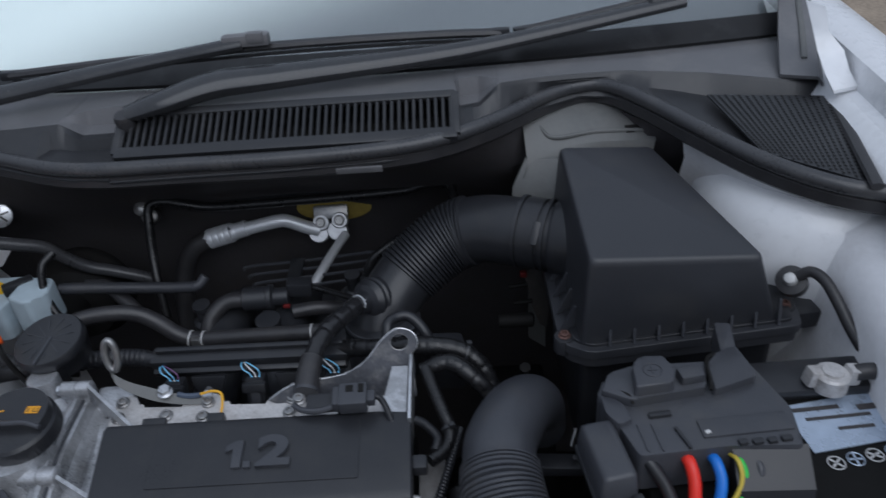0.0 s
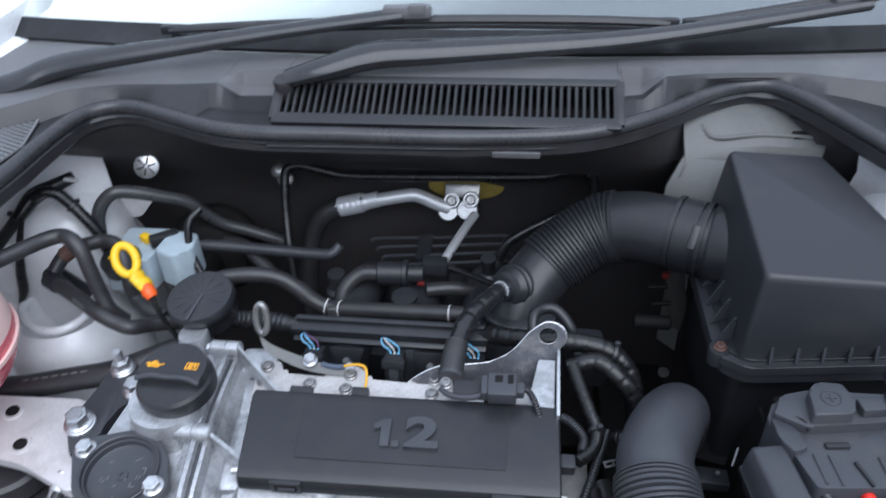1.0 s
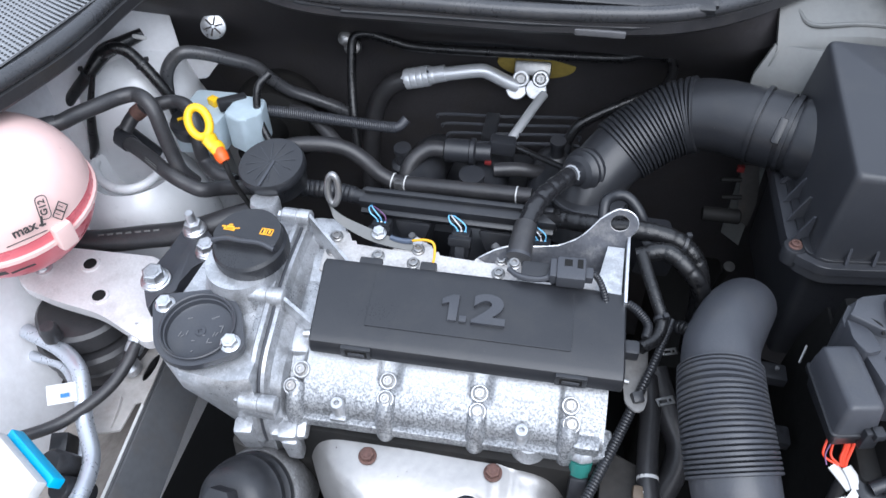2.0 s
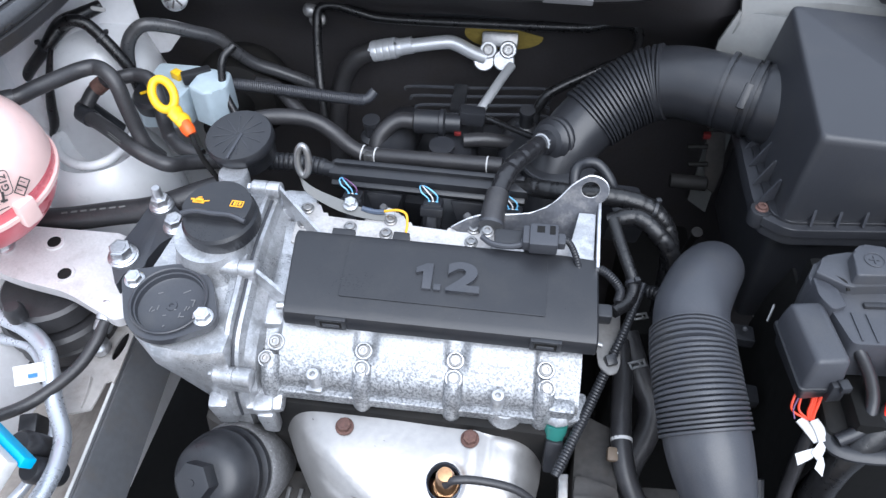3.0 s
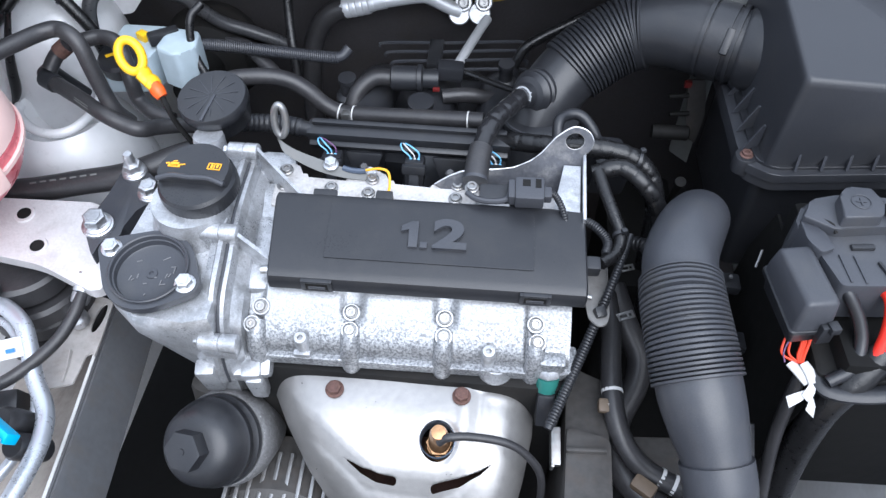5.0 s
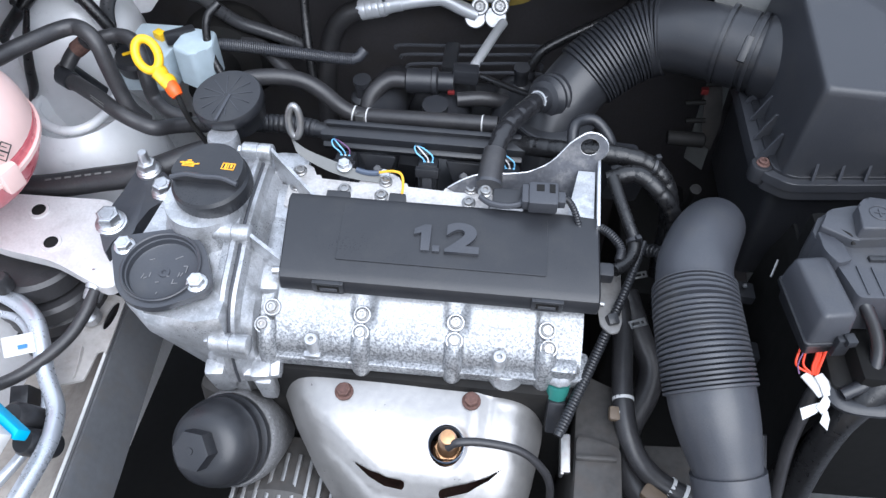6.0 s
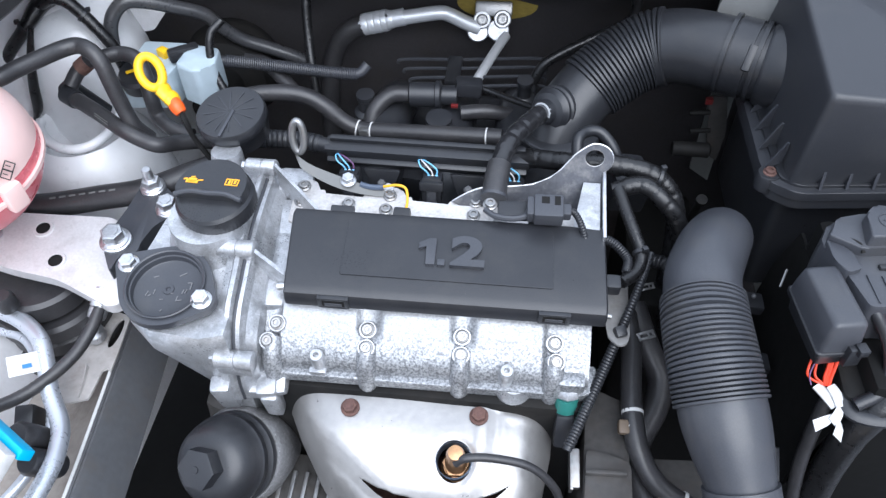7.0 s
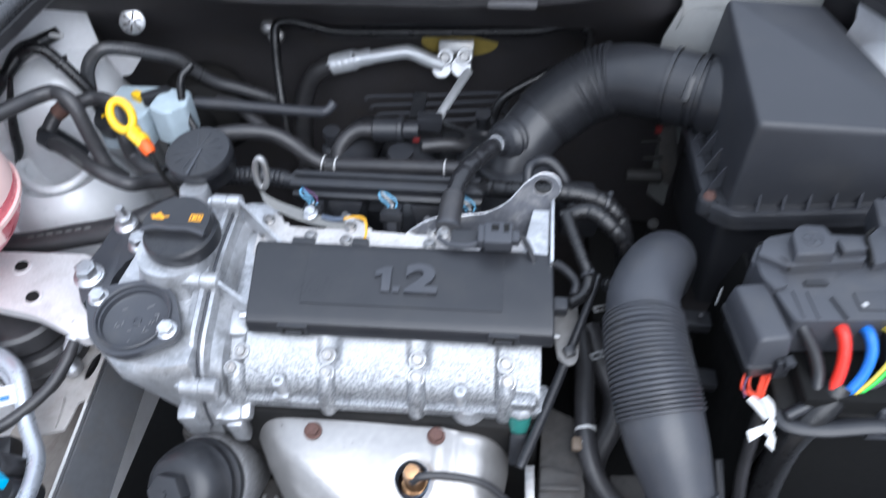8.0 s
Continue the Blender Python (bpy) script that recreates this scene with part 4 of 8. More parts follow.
lathe(bm, (-0.415, 0.455, 0.77), (0.05, -0.1, 1), [(0.040, 0), (0.038, 0.018), (0.034, 0.030), (0.032, 0.048), (0, 0.048)], 32)
part("filler_dome", bm, CAST, engine)
bm = fresh()
box(bm, (-0.414, 0.438, 0.794), (0.014, 0.026, 0.014), (12, 0, -8), 0.003)
part("cast_pad", bm, CAST_SPECK, engine)
bm = fresh()
lathe(bm, (-0.424, 0.538, 0.770), (0, 0.05, 1), [(0.018, 0), (0.0155, 0.01), (0.0150, 0.040), (0.0140, 0.044), (0, 0.044)], 26)
part("breather_neck", bm, CAST, engine)
bm = fresh()
box(bm, (-0.362, 0.540, 0.772), (0.036, 0.030, 0.03), (10, 10, 12), 0.008)
part("rear_casting", bm, CAST, engine)

# round black blanking cap with two ears
blank = thing("blanking_cap", (-0.430, 0.383, 0.785), "round black plastic blanking cap held by two bolts", "cover")
BL = pose(-0.4325, 0.3885, 0.7915, 8, 0, 2)
def hull(points):
    """The convex outline round some points, counter-clockwise."""
    pts = sorted(set(points))

    def half(seq):
        out = []
        for p in seq:
            while len(out) > 1 and (out[-1][0] - out[-2][0]) * (p[1] - out[-2][1]) - (out[-1][1] - out[-2][1]) * (p[0] - out[-2][0]) <= 1e-9:
                out.pop()
            out.append(p)
        return out[:-1]

    return half(pts) + half(pts[::-1])


bm = fresh()
EARS = ((-0.0375, 0.0185), (0.0345, -0.0130))
round_points = []
for cx, cy, r in ((0.0, 0.0, 0.0390), (EARS[0][0], EARS[0][1], 0.0115), (EARS[1][0], EARS[1][1], 0.0115)):
    round_points += [(cx + r * math.cos(2 * math.pi * k / 48), cy + r * math.sin(2 * math.pi * k / 48)) for k in range(48)]
ringed(bm, hull(round_points), [(0.0325 * math.cos(a), 0.0325 * math.sin(a)) for a in np.linspace(0, 2 * math.pi, 56, endpoint=False)], BL, 0.0075)
part("plate", bm, PLASTIC_GREY, blank, smooth=25)
BAXIS = BL.to_3x3() @ Vector((0, 0, 1))
bm = fresh()
lathe(bm, BL @ Vector((0, 0, -0.0052)), BAXIS, [(0.0318, -0.0006), (0.0324, 0.009), (0.0340, 0.0112), (0.0330, 0.0120), (0.0318, 0.0112), (0.0312, 0.0070), (0.0300, 0.0066), (0.0292, 0.0012), (0.0280, 0.0004), (0.0050, 0.0004), (0.0046, 0.0014), (0.0022, 0.0016), (0.0016, 0.0004), (0, 0.0004)], 56)
part("dish", bm, PLASTIC_GREY, blank)
MARK_GREY = material("worn_plastic_mark", (0.17, 0.17, 0.175), 0.45, vary=0.2, grain=400, stain=60, bump=0.1)
MARKS = ((-0.014, 0.012, 0.0045, 20), (0.009, 0.0155, 0.0070, 32), (-0.0175, -0.005, 0.0050, 75), (-0.0150, -0.0065, 0.0030, 40), (-0.0115, -0.0030, 0.0045, 85), (0.0170, 0.0075, 0.0040, 5),
         (0.0185, 0.0040, 0.0060, 88), (0.0130, -0.0015, 0.0045, 80), (0.0155, -0.0010, 0.0040, 70), (0.0095, -0.0085, 0.0050, 84), (0.0120, -0.0100, 0.0040, 10), (-0.0035, -0.0100, 0.0030, 12), (0.0040, -0.0035, 0.0022, 5), (-0.0010, -0.0205, 0.0020, 60))
for x, y, w, r in MARKS:
    bm = fresh()
    box(bm, (x, y, -0.0045), (w, 0.0007, 0.0008), (0, 0, r), 0, m=BL)
    part("moulded_mark", bm, MARK_GREY, blank, "raised grey moulding mark")
for x, y in EARS:
    bolt(blank, BL @ Vector((x, y, 0.0040)), UP, 0.0066)

# oil filler cap
cap = thing("oil_filler_cap", (-0.404, 0.459, 0.815), "black ribbed oil filler cap with orange printed symbols", "filler cap")
OC = pose(-0.405, 0.464, 0.815, 6, -2, -4) @ Matrix.Diagonal((0.91, 0.91, 0.96, 1))
bm = fresh()
rings = []
for r, h in ((0.0355, 0.0), (0.0378, 0.002), (0.0382, 0.010), (0.0375, 0.0165), (0.0350, 0.0195), (0.030, 0.0205)):
    rings.append([OC @ Vector(((r - 0.0005 * (k % 2) * (0.001 < h < 0.015)) * math.cos(math.pi * k / 60), (r - 0.0005 * (k % 2) * (0.001 < h < 0.015)) * math.sin(math.pi * k / 60), h)) for k in range(120)])
loft(bm, rings)
part("body", bm, PLASTIC, cap, smooth=25)
bm = fresh()
half = [(0.0355 * math.cos(a), 0.0355 * math.sin(a)) for a in np.linspace(radians(-16), radians(196), 40)]
prism(bm, half, 0.017, 0.0285, OC, 0.0025, taper=0.965)
grip_part = part("grip", bm, PLASTIC, cap)
bm = fresh()
tube(bm, [tuple(OC @ Vector(p)) for p in ((-0.0335, -0.0105, 0.0255), (-0.018, -0.0075, 0.0285), (0.0, -0.0085, 0.029), (0.018, -0.0075, 0.0285), (0.0335, -0.0105, 0.0255))], 0.0024, 8, 6)
part("grip_edge", bm, PLASTIC_GREY, grip_part)
bm = fresh()
for x, y, w, h in ((-0.020, 0.004, 0.012, 0.0035), (-0.020, 0.0055, 0.008, 0.005), (-0.0125, 0.006, 0.006, 0.0012), (-0.027, 0.0065, 0.004, 0.0015), (-0.0205, 0.0095, 0.004, 0.0012)):
    box(bm, (x, y, 0.0288), (w, h, 0.0006), (0, 0, 12 if w < 0.007 else 0), 0, m=OC)
part("oil_symbol", bm, ORANGE_MARK, grip_part, "orange printed symbol")
bm = fresh()
for x, y, w, h in ((0.0195, 0.0035, 0.012, 0.001), (0.0195, 0.0105, 0.012, 0.001), (0.0135, 0.007, 0.001, 0.008), (0.0255, 0.007, 0.001, 0.008), (0.0195, 0.007, 0.0012, 0.007), (0.017, 0.007, 0.002, 0.005), (0.0225, 0.0075, 0.002, 0.004)):
    box(bm, (x, y, 0.0288), (w, h, 0.0006), (0, 0, 0), 0, m=OC)
part("book_symbol", bm, ORANGE_MARK, grip_part, "orange printed symbol")

# breather cap
breather = thing("crankcase_breather", (-0.425, 0.575, 0.82), "round black plastic breather housing with fine radial ribs", "breather")
BC = pose(-0.426, 0.577, 0.822, 10, -3, 0)
bm = fresh()
lathe(bm, BC @ Vector((0, 0, 0)), BC.to_3x3() @ Vector((0, 0, 1)), [(0.030, -0.02), (0.033, -0.002), (0.0345, 0.0), (0.0345, 0.009), (0.033, 0.0115), (0.010, 0.0125), (0, 0.0125)], 48)
part("lid", bm, PLASTIC, breather)
bm = fresh()
for k in range(12):
    a = math.pi * 2 * k / 12 + 0.2
    box(bm, (0.014 * math.cos(a), 0.014 * math.sin(a), 0.0125), (0.024, 0.0006, 0.0004), (0, 0, math.degrees(a)), 0, m=BC)
part("radial_ribs", bm, PLASTIC_GREY, breather)
bm = fresh()
box(bm, (0.001, -0.016, 0.0125), (0.0030, 0.034, 0.0025), (0, 0, -10), 0.0008, m=BC)
part("moulded_web", bm, PLASTIC_GREY, breather)

# coil cover
cover = thing("coil_cover", (-0.20, 0.445, 0.775), "long flat black plastic engine cover with raised lettering", "engine cover")
bm = fresh()
front, back = -0.040, 0.046
section = [(front - 0.006, -0.015), (front - 0.006, -0.006), (front - 0.003, -0.0005), (front + 0.004, 0.003), (back - 0.008, 0.004), (back - 0.002, 0.002), (back, -0.006), (back, -0.018)]
rings = []
for x, k in ((-0.137, 0.0), (-0.1355, 1.0), (0.1355, 1.0), (0.137, 0.0)):
    rings.append([ENGINE @ Vector((x + (-0.006 if y > 0 else 0.0) * (x < 0), y if k else y * 0.97, z - (0.0015 if not k else 0))) for y, z in section])
loft(bm, rings)
part("shell", bm, PLASTIC, cover, smooth=30)
bm = fresh()
prism(bm, rounded([(-0.091, -0.024), (0.091, -0.024), (0.091, 0.036), (-0.091, 0.036)], 0.002), 0.0030, 0.0044, ENGINE, 0.0002)
part("raised_panel", bm, PLASTIC, cover)
bm = fresh()
prism(bm, [(-0.0190, -0.0095), (-0.0108, -0.0095), (-0.0108, 0.0178), (-0.0168, 0.0178), (-0.0258, 0.0125), (-0.0258, 0.0060), (-0.0190, 0.0095)], 0.0038, 0.0072, ENGINE, 0.0004)
part("digit_one", bm, PLASTIC_GREY, cover, "raised character in dark plastic")
bm = fresh()
box(bm, (-0.0055, -0.0066, 0.0055), (0.0064, 0.0062, 0.0034), (0, 0, 0), 0.0004, m=ENGINE)
part("full_stop", bm, PLASTIC_GREY, cover, "raised character in dark plastic")
letters("2", 0.047, ENGINE @ pose(0.0170, 0.004, 0.0060) @ Matrix.Diagonal((1.22, 0.86, 1, 1)), PLASTIC_GREY, cover, 0.0022, label="raised character in dark plastic", bold=0.0020)
for x in (-0.094, 0.093):
    bm = fresh()
    for dx, dz, w, h in ((-0.0115, 0, 0.004, 0.015), (0.0115, 0, 0.004, 0.015), (0, 0.006, 0.024, 0.003), (0, -0.0065, 0.024, 0.003)):
        box(bm, (x + dx, front - 0.0056, -0.0072 + dz), (w, 0.004, h), (0, 0, 0), 0.001, m=ENGINE)
    frame_part = part("clip_frame", bm, PLASTIC, cover)
    # a dark block stands for the shade inside the clip
    bm = fresh()
    box(bm, (x, front - 0.0055, -0.0072), (0.0205, 0.003, 0.0105), (0, 0, 0), 0, m=ENGINE)
    part("clip_recess", bm, DARK, frame_part)
    bm = fresh()
    box(bm, (x, front - 0.0068, -0.0092), (0.0150, 0.002, 0.0040), (0, 0, 0), 0.0008, m=ENGINE)
    part("clip_tongue", bm, PLASTIC_GREY, frame_part)
for x in (-0.10, 0.08):
    bm = fresh()
    box(bm, (x, back + 0.002, -0.002), (0.022, 0.008, 0.006), (0, 0, 0), 0.0015, m=ENGINE)
    part("rear_clip", bm, PLASTIC, cover)
bm = fresh()
tube(bm, [ENGINE @ Vector((-0.136, -0.030, -0.012)), ENGINE @ Vector((-0.146, -0.031, -0.012))], 0.004, 10, 2)
part("side_pin", bm, ZINC, cover)
bm = fresh()
tube(bm, [ENGINE @ Vector((0.137, -0.034, -0.016)), ENGINE @ Vector((0.143, -0.035, -0.016))], 0.0025, 10, 2)
part("side_pin", bm, BRACKET, cover)
bm = fresh()
box(bm, (0.143, -0.008, -0.008), (0.014, 0.014, 0.014), (0, 0, 0), 0.003, m=ENGINE)
part("side_socket", bm, PLASTIC, cover)

# exhaust heat shield
shield = thing("heat_shield", (-0.22, 0.33, 0.55), "bright pressed aluminium exhaust heat shield", "heat shield")


PLATEAU = [(-0.345, 0.352), (-0.320, 0.333), (-0.293, 0.317), (-0.262, 0.298), (-0.240, 0.284), (-0.210, 0.282), (-0.176, 0.282), (-0.162, 0.288), (-0.152, 0.307), (-0.151, 0.329), (-0.151, 0.359), (-0.145, 0.365), (-0.106, 0.368), (-0.08, 0.368), (-0.08, 0.42), (-0.36, 0.42)]
SLOTS = [[(-0.262, 0.2975), (-0.246, 0.290), (-0.231, 0.286), (-0.217, 0.285)], [(-0.129, 0.3055), (-0.142, 0.296), (-0.160, 0.288), (-0.181, 0.2825)]]
HOLE = (-0.181, 0.3150)


def gap_to(line, x, y):
    """How far (x, y) lies from a polyline."""
    best = 1.0
    for (ax, ay), (bx, by) in zip(line, line[1:]):
        t = min(max(((x - ax) * (bx - ax) + (y - ay) * (by - ay)) / ((bx - ax) ** 2 + (by - ay) ** 2), 0), 1)
        best = min(best, math.hypot(x - ax - t * (bx - ax), y - ay - t * (by - ay)))
    return best


def inside(polygon, x, y):
    odd = False
    for (ax, ay), (bx, by) in zip(polygon, polygon[1:] + polygon[:1]):
        if (ay > y) != (by > y) and x < (bx - ax) * (y - ay) / (by - ay) + ax:
            odd = not odd
    return odd


def shield_at(u, v):
    """u across 0..1, v from the upper edge down 0..1; the pressing narrows below, its flanks fold down."""
    y = 0.380 - 0.128 * v - 0.004 * math.cos(6.3 * (u * 2.6 + 0.1)) * (1 - min(v / 0.12, 1))
    left = float(np.interp(y, (0.250, 0.265, 0.279, 0.298, 0.330, 0.364, 0.385), (-0.244, -0.262, -0.278, -0.300, -0.326, -0.348, -0.351)))
    right = float(np.interp(y, (0.250, 0.283, 0.304, 0.338, 0.385), (-0.124, -0.108, -0.102, -0.096, -0.095)))
    x = left + (right - left) * u
    edge = abs(u - 0.5) * 2
    y += 0.010 * edge ** 6 * (1 - v)
    z = 0.692 - 0.016 * v - 0.075 * v ** 3 - 0.042 * edge ** 9 - 0.006 * (1 - min(v / 0.07, 1)) ** 2
    d = gap_to(PLATEAU, x, y)
    step = 0.5 + 0.5 * min(d / 0.005, 1) * (1 if inside(PLATEAU, x, y) else -1)
    z += 0.0036 * step + 0.0006 * math.sin(60 * x) * math.sin(45 * y) + 0.0008 * math.exp(-((gap_to(PLATEAU[1:13], x, y) - 0.010) / 0.004) ** 2)
    h = math.hypot(x - HOLE[0], y - HOLE[1])
    z -= 0.0012 * math.exp(-((h - 0.0156) / 0.003) ** 2)
    return Vector((x, y, z))


def open_at(x, y):
    """Positive on the sheet, negative inside its hole and its two slots."""
    best = math.hypot(x - HOLE[0], y - HOLE[1]) - 0.0156
    for line in SLOTS:
        along = min(max((x - line[0][0]) / (line[-1][0] - line[0][0]), 0), 1)
        best = min(best, gap_to(line, x, y) - 0.0028 * min(along / 0.6 + 0.08, 1.0))
    return best


bm = fresh()
NU, NV = 130, 100
made = [[bm.verts.new(shield_at(i / NU, j / NV)) for i in range(NU + 1)] for j in range(NV + 1)]
level = {v: open_at(v.co.x, v.co.y) for row in made for v in row}
cuts = {}


def cut_between(p, q):
    """The point of the edge where the sheet ends, made once."""
    key = frozenset((p, q))
    if key not in cuts:
        cuts[key] = bm.verts.new(p.co.lerp(q.co, level[p] / (level[p] - level[q])))
    return cuts[key]


for j in range(NV):
    for i in range(NU):
        q = (made[j][i], made[j][i + 1], made[j + 1][i + 1], made[j + 1][i])
        loop = []
        for p, r in zip(q, q[1:] + q[:1]):
            if level[p] > 0:
                loop.append(p)
            if (level[p] > 0) != (level[r] > 0):
                loop.append(cut_between(p, r))
        if len(loop) > 2:
            bm.faces.new(loop)
bmesh.ops.delete(bm, geom=[v for v in bm.verts if not v.link_faces], context="VERTS")
geom = bmesh.ops.extrude_face_region(bm, geom=list(bm.faces))
bmesh.ops.translate(bm, vec=(0, 0.0, -0.0015), verts=[v for v in geom["geom"] if isinstance(v, bmesh.types.BMVert)])
part("pressing", bm, SHIELD, shield, smooth=50)
for x, y in ((-0.278, 0.349), (-0.163, 0.352)):
    best = min((shield_at(i / 40, j / 40) for i in range(41) for j in range(25)), key=lambda p: (p.x - x) ** 2 + (p.y - y) ** 2)
    bolt(shield, best + Vector((0, 0, 0.0015)), (0, -0.15, 1), 0.0062, RUST)
bm = fresh()
lathe(bm, (HOLE[0], HOLE[1] + 0.004, 0.664), (0, -0.30, 1), [(0.0150, 0.0), (0.0158, 0.016), (0.0152, 0.017), (0.0145, 0.0)], 30, caps=False)
part("hole_rim", bm, material("blued_steel", (0.20, 0.26, 0.36), 0.35, metal=0.8, vary=0.3), shield, "heat-blued rim")
bm = fresh()
prism(bm, rounded([(-0.27, 0.24), (-0.16, 0.24), (-0.13, 0.36), (-0.30, 0.36)], 0.02), 0.40, 0.60, bevel=0.02)
alone("exhaust_manifold", bm, RUST, "rusty cast exhaust manifold under the shield", "manifold")

sensor = thing("oxygen_sensor", (-0.18, 0.317, 0.64), "brass coloured oxygen sensor with a grey lead", "sensor")
OX = (0.02, -0.28, 1)
bm = fresh()
lathe(bm, (-0.180, 0.325, 0.640), OX, [(0.0138, 0), (0.0138, 0.013), (0.0125, 0.014), (0.0115, 0.022), (0, 0.022)], 24)
part("thread_collar", bm, COPPER, sensor)
bm = fresh()
prism(bm, hexagon(0.0122), 0.020, 0.030, Matrix.Translation((-0.180, 0.325, 0.640)) @ Vector(OX).to_track_quat("Z", "Y").to_matrix().to_4x4(), 0.001)
part("hexagon", bm, COPPER, sensor)
bm = fresh()
lathe(bm, (-0.180, 0.325, 0.640), OX, [(0.0098, 0.028), (0.0098, 0.033), (0.0088, 0.034), (0.0088, 0.037), (0.0095, 0.038), (0.0080, 0.046), (0.0080, 0.064), (0.0066, 0.068), (0.0062, 0.074), (0, 0.075)], 24)
part("sleeve", bm, COPPER, sensor)
bm = fresh()
tube(bm, [(-0.178, 0.300, 0.702), (-0.170, 0.302, 0.709), (-0.150, 0.305, 0.708), (-0.120, 0.306, 0.700), (-0.100, 0.303, 0.682), (-0.088, 0.298, 0.655), (-0.085, 0.29, 0.60)], 0.0036, 10, 8)
part("lead", bm, RUBBER, sensor)

# oil filter housing
filt = thing("oil_filter_housing", (-0.36, 0.30, 0.60), "black plastic oil filter housing with a hexagonal head", "oil filter")
FA = Vector((-0.209, -0.613, 0.762)).normalized()
FB = Vector((-0.3785, 0.343, 0.602))
bm = fresh()
lathe(bm, FB, FA, [(0.032, -0.03), (0.040, -0.005), (0.0450, 0.012), (0.0462, 0.022), (0.0462, 0.034), (0.044, 0.037), (0, 0.037)], 40)
part("socket", bm, material("grimy_cast_socket", (0.20, 0.20, 0.205), 0.5, metal=0.4, vary=0.4, grain=380, stain=40, bump=0.6, dirt=(0.09, 0.085, 0.08), dirt_amount=0.6, speck=(0.5, 0.5, 0.49), speck_scale=330, speck_amount=0.6, speck_low=0.58, speck_high=0.66), filt, "dull speckled aluminium socket")
bm = fresh()
lathe(bm, FB, FA, [(0.0420, 0.036), (0.0430, 0.040), (0.0430, 0.045), (0.0410, 0.047), (0.0400, 0.050), (0.0415, 0.052), (0.0415, 0.058), (0.0398, 0.060), (0.0388, 0.068), (0.0355, 0.0775), (0.0295, 0.0835), (0.021, 0.087), (0, 0.088)], 44)
cap_part = part("cap", bm, PLASTIC, filt)
bm = fresh()
FM = Matrix.Translation(FB) @ FA.to_track_quat("Z", "Y").to_matrix().to_4x4()
prism(bm, hexagon(0.0185), 0.084, 0.102, FM @ pose(0, 0, 0, 0, 0, 12), 0.002)
lathe(bm, FM @ Vector((0, 0, 0.101)), FA, [(0.0035, 0), (0.003, 0.002), (0, 0.002)], 14)
part("hexagon_head", bm, PLASTIC, cap_part)
for x, y, z in ((-0.392, 0.352, 0.703), (-0.352, 0.356, 0.70)):
    bm = fresh()
    box(bm, (x, y, z - 0.012), (0.018, 0.016, 0.05), (14, 0, 8), 0.004)
    part("mounting_foot", bm, CAST, filt)
bm = fresh()
box(bm, (-0.37, 0.362, 0.69), (0.05, 0.02, 0.02), (14, 0, 4), 0.004)
part("bridge", bm, CAST, filt)

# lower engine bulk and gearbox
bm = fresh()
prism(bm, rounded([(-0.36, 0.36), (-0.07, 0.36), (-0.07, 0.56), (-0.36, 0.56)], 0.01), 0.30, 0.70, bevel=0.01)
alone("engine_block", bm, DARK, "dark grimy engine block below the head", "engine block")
bm = fresh()
prism(bm, rounded([(-0.075, 0.10), (-0.035, 0.10), (-0.025, 0.40), (-0.065, 0.42)], 0.006), 0.40, 0.655, bevel=0.004)
GRIMY = material("grimy_grey_casting", (0.055, 0.052, 0.05), 0.6, vary=0.35, grain=160, stain=20, dirt=(0.07, 0.055, 0.045), dirt_amount=0.6)
gearbox = thing("gearbox_housing", (-0.05, 0.26, 0.40), "grimy grey gearbox housing beside the engine", "gearbox")
part("casing", bm, GRIMY, gearbox)
bm = fresh()
prism(bm, rounded([(-0.072, 0.20), (-0.028, 0.20), (-0.026, 0.34), (-0.066, 0.35)], 0.008), 0.654, 0.660, bevel=0.002)
part("cover_plate", bm, GRIMY, gearbox)
for y in (0.225, 0.275, 0.325):
    bm = fresh()
    box(bm, (-0.049, y, 0.662), (0.036, 0.004, 0.006), (0, 0, 3), 0.0015)
    part("casting_rib", bm, GRIMY, gearbox)
alt = thing("alternator", (-0.338, 0.31, 0.47), "finned aluminium alternator body deep below the oil filter", "alternator")
bm = fresh()
lathe(bm, (-0.338, 0.345, 0.525), (0, -1, 0.1), [(0.06, 0), (0.062, 0.01), (0.062, 0.06), (0.05, 0.075), (0, 0.078)], 32)
part("housing", bm, GRIMY, alt)
for k in range(9):
    bm = fresh()
    box(bm, (-0.386 + 0.012 * k, 0.305, 0.586 - 0.0006 * (k - 4) ** 2), (0.004, 0.05, 0.012), (6, 0, 0), 0.001)
    part("fin", bm, BRACKET, alt)


# ---- timing side: mount, tank, hoses ----
def hose(name, points, radius, label, category="hose", mat=None, seg=12, ribs=None, per=8, group=""):
    bm = fresh()
    tube(bm, points, radius, seg, per, ribs)
    return alone(name, bm, mat or RUBBER, label, category, group, smooth=60.0)


def band(parent, a, b, r, mat, name="band", label=""):
    """A short sleeve round a hose between a and b."""
    bm = fresh()
    way = Vector(b) - Vector(a)
    lathe(bm, a, way, [(r, 0), (r, way.length)], 16)
    return part(name, bm, mat, parent, label)


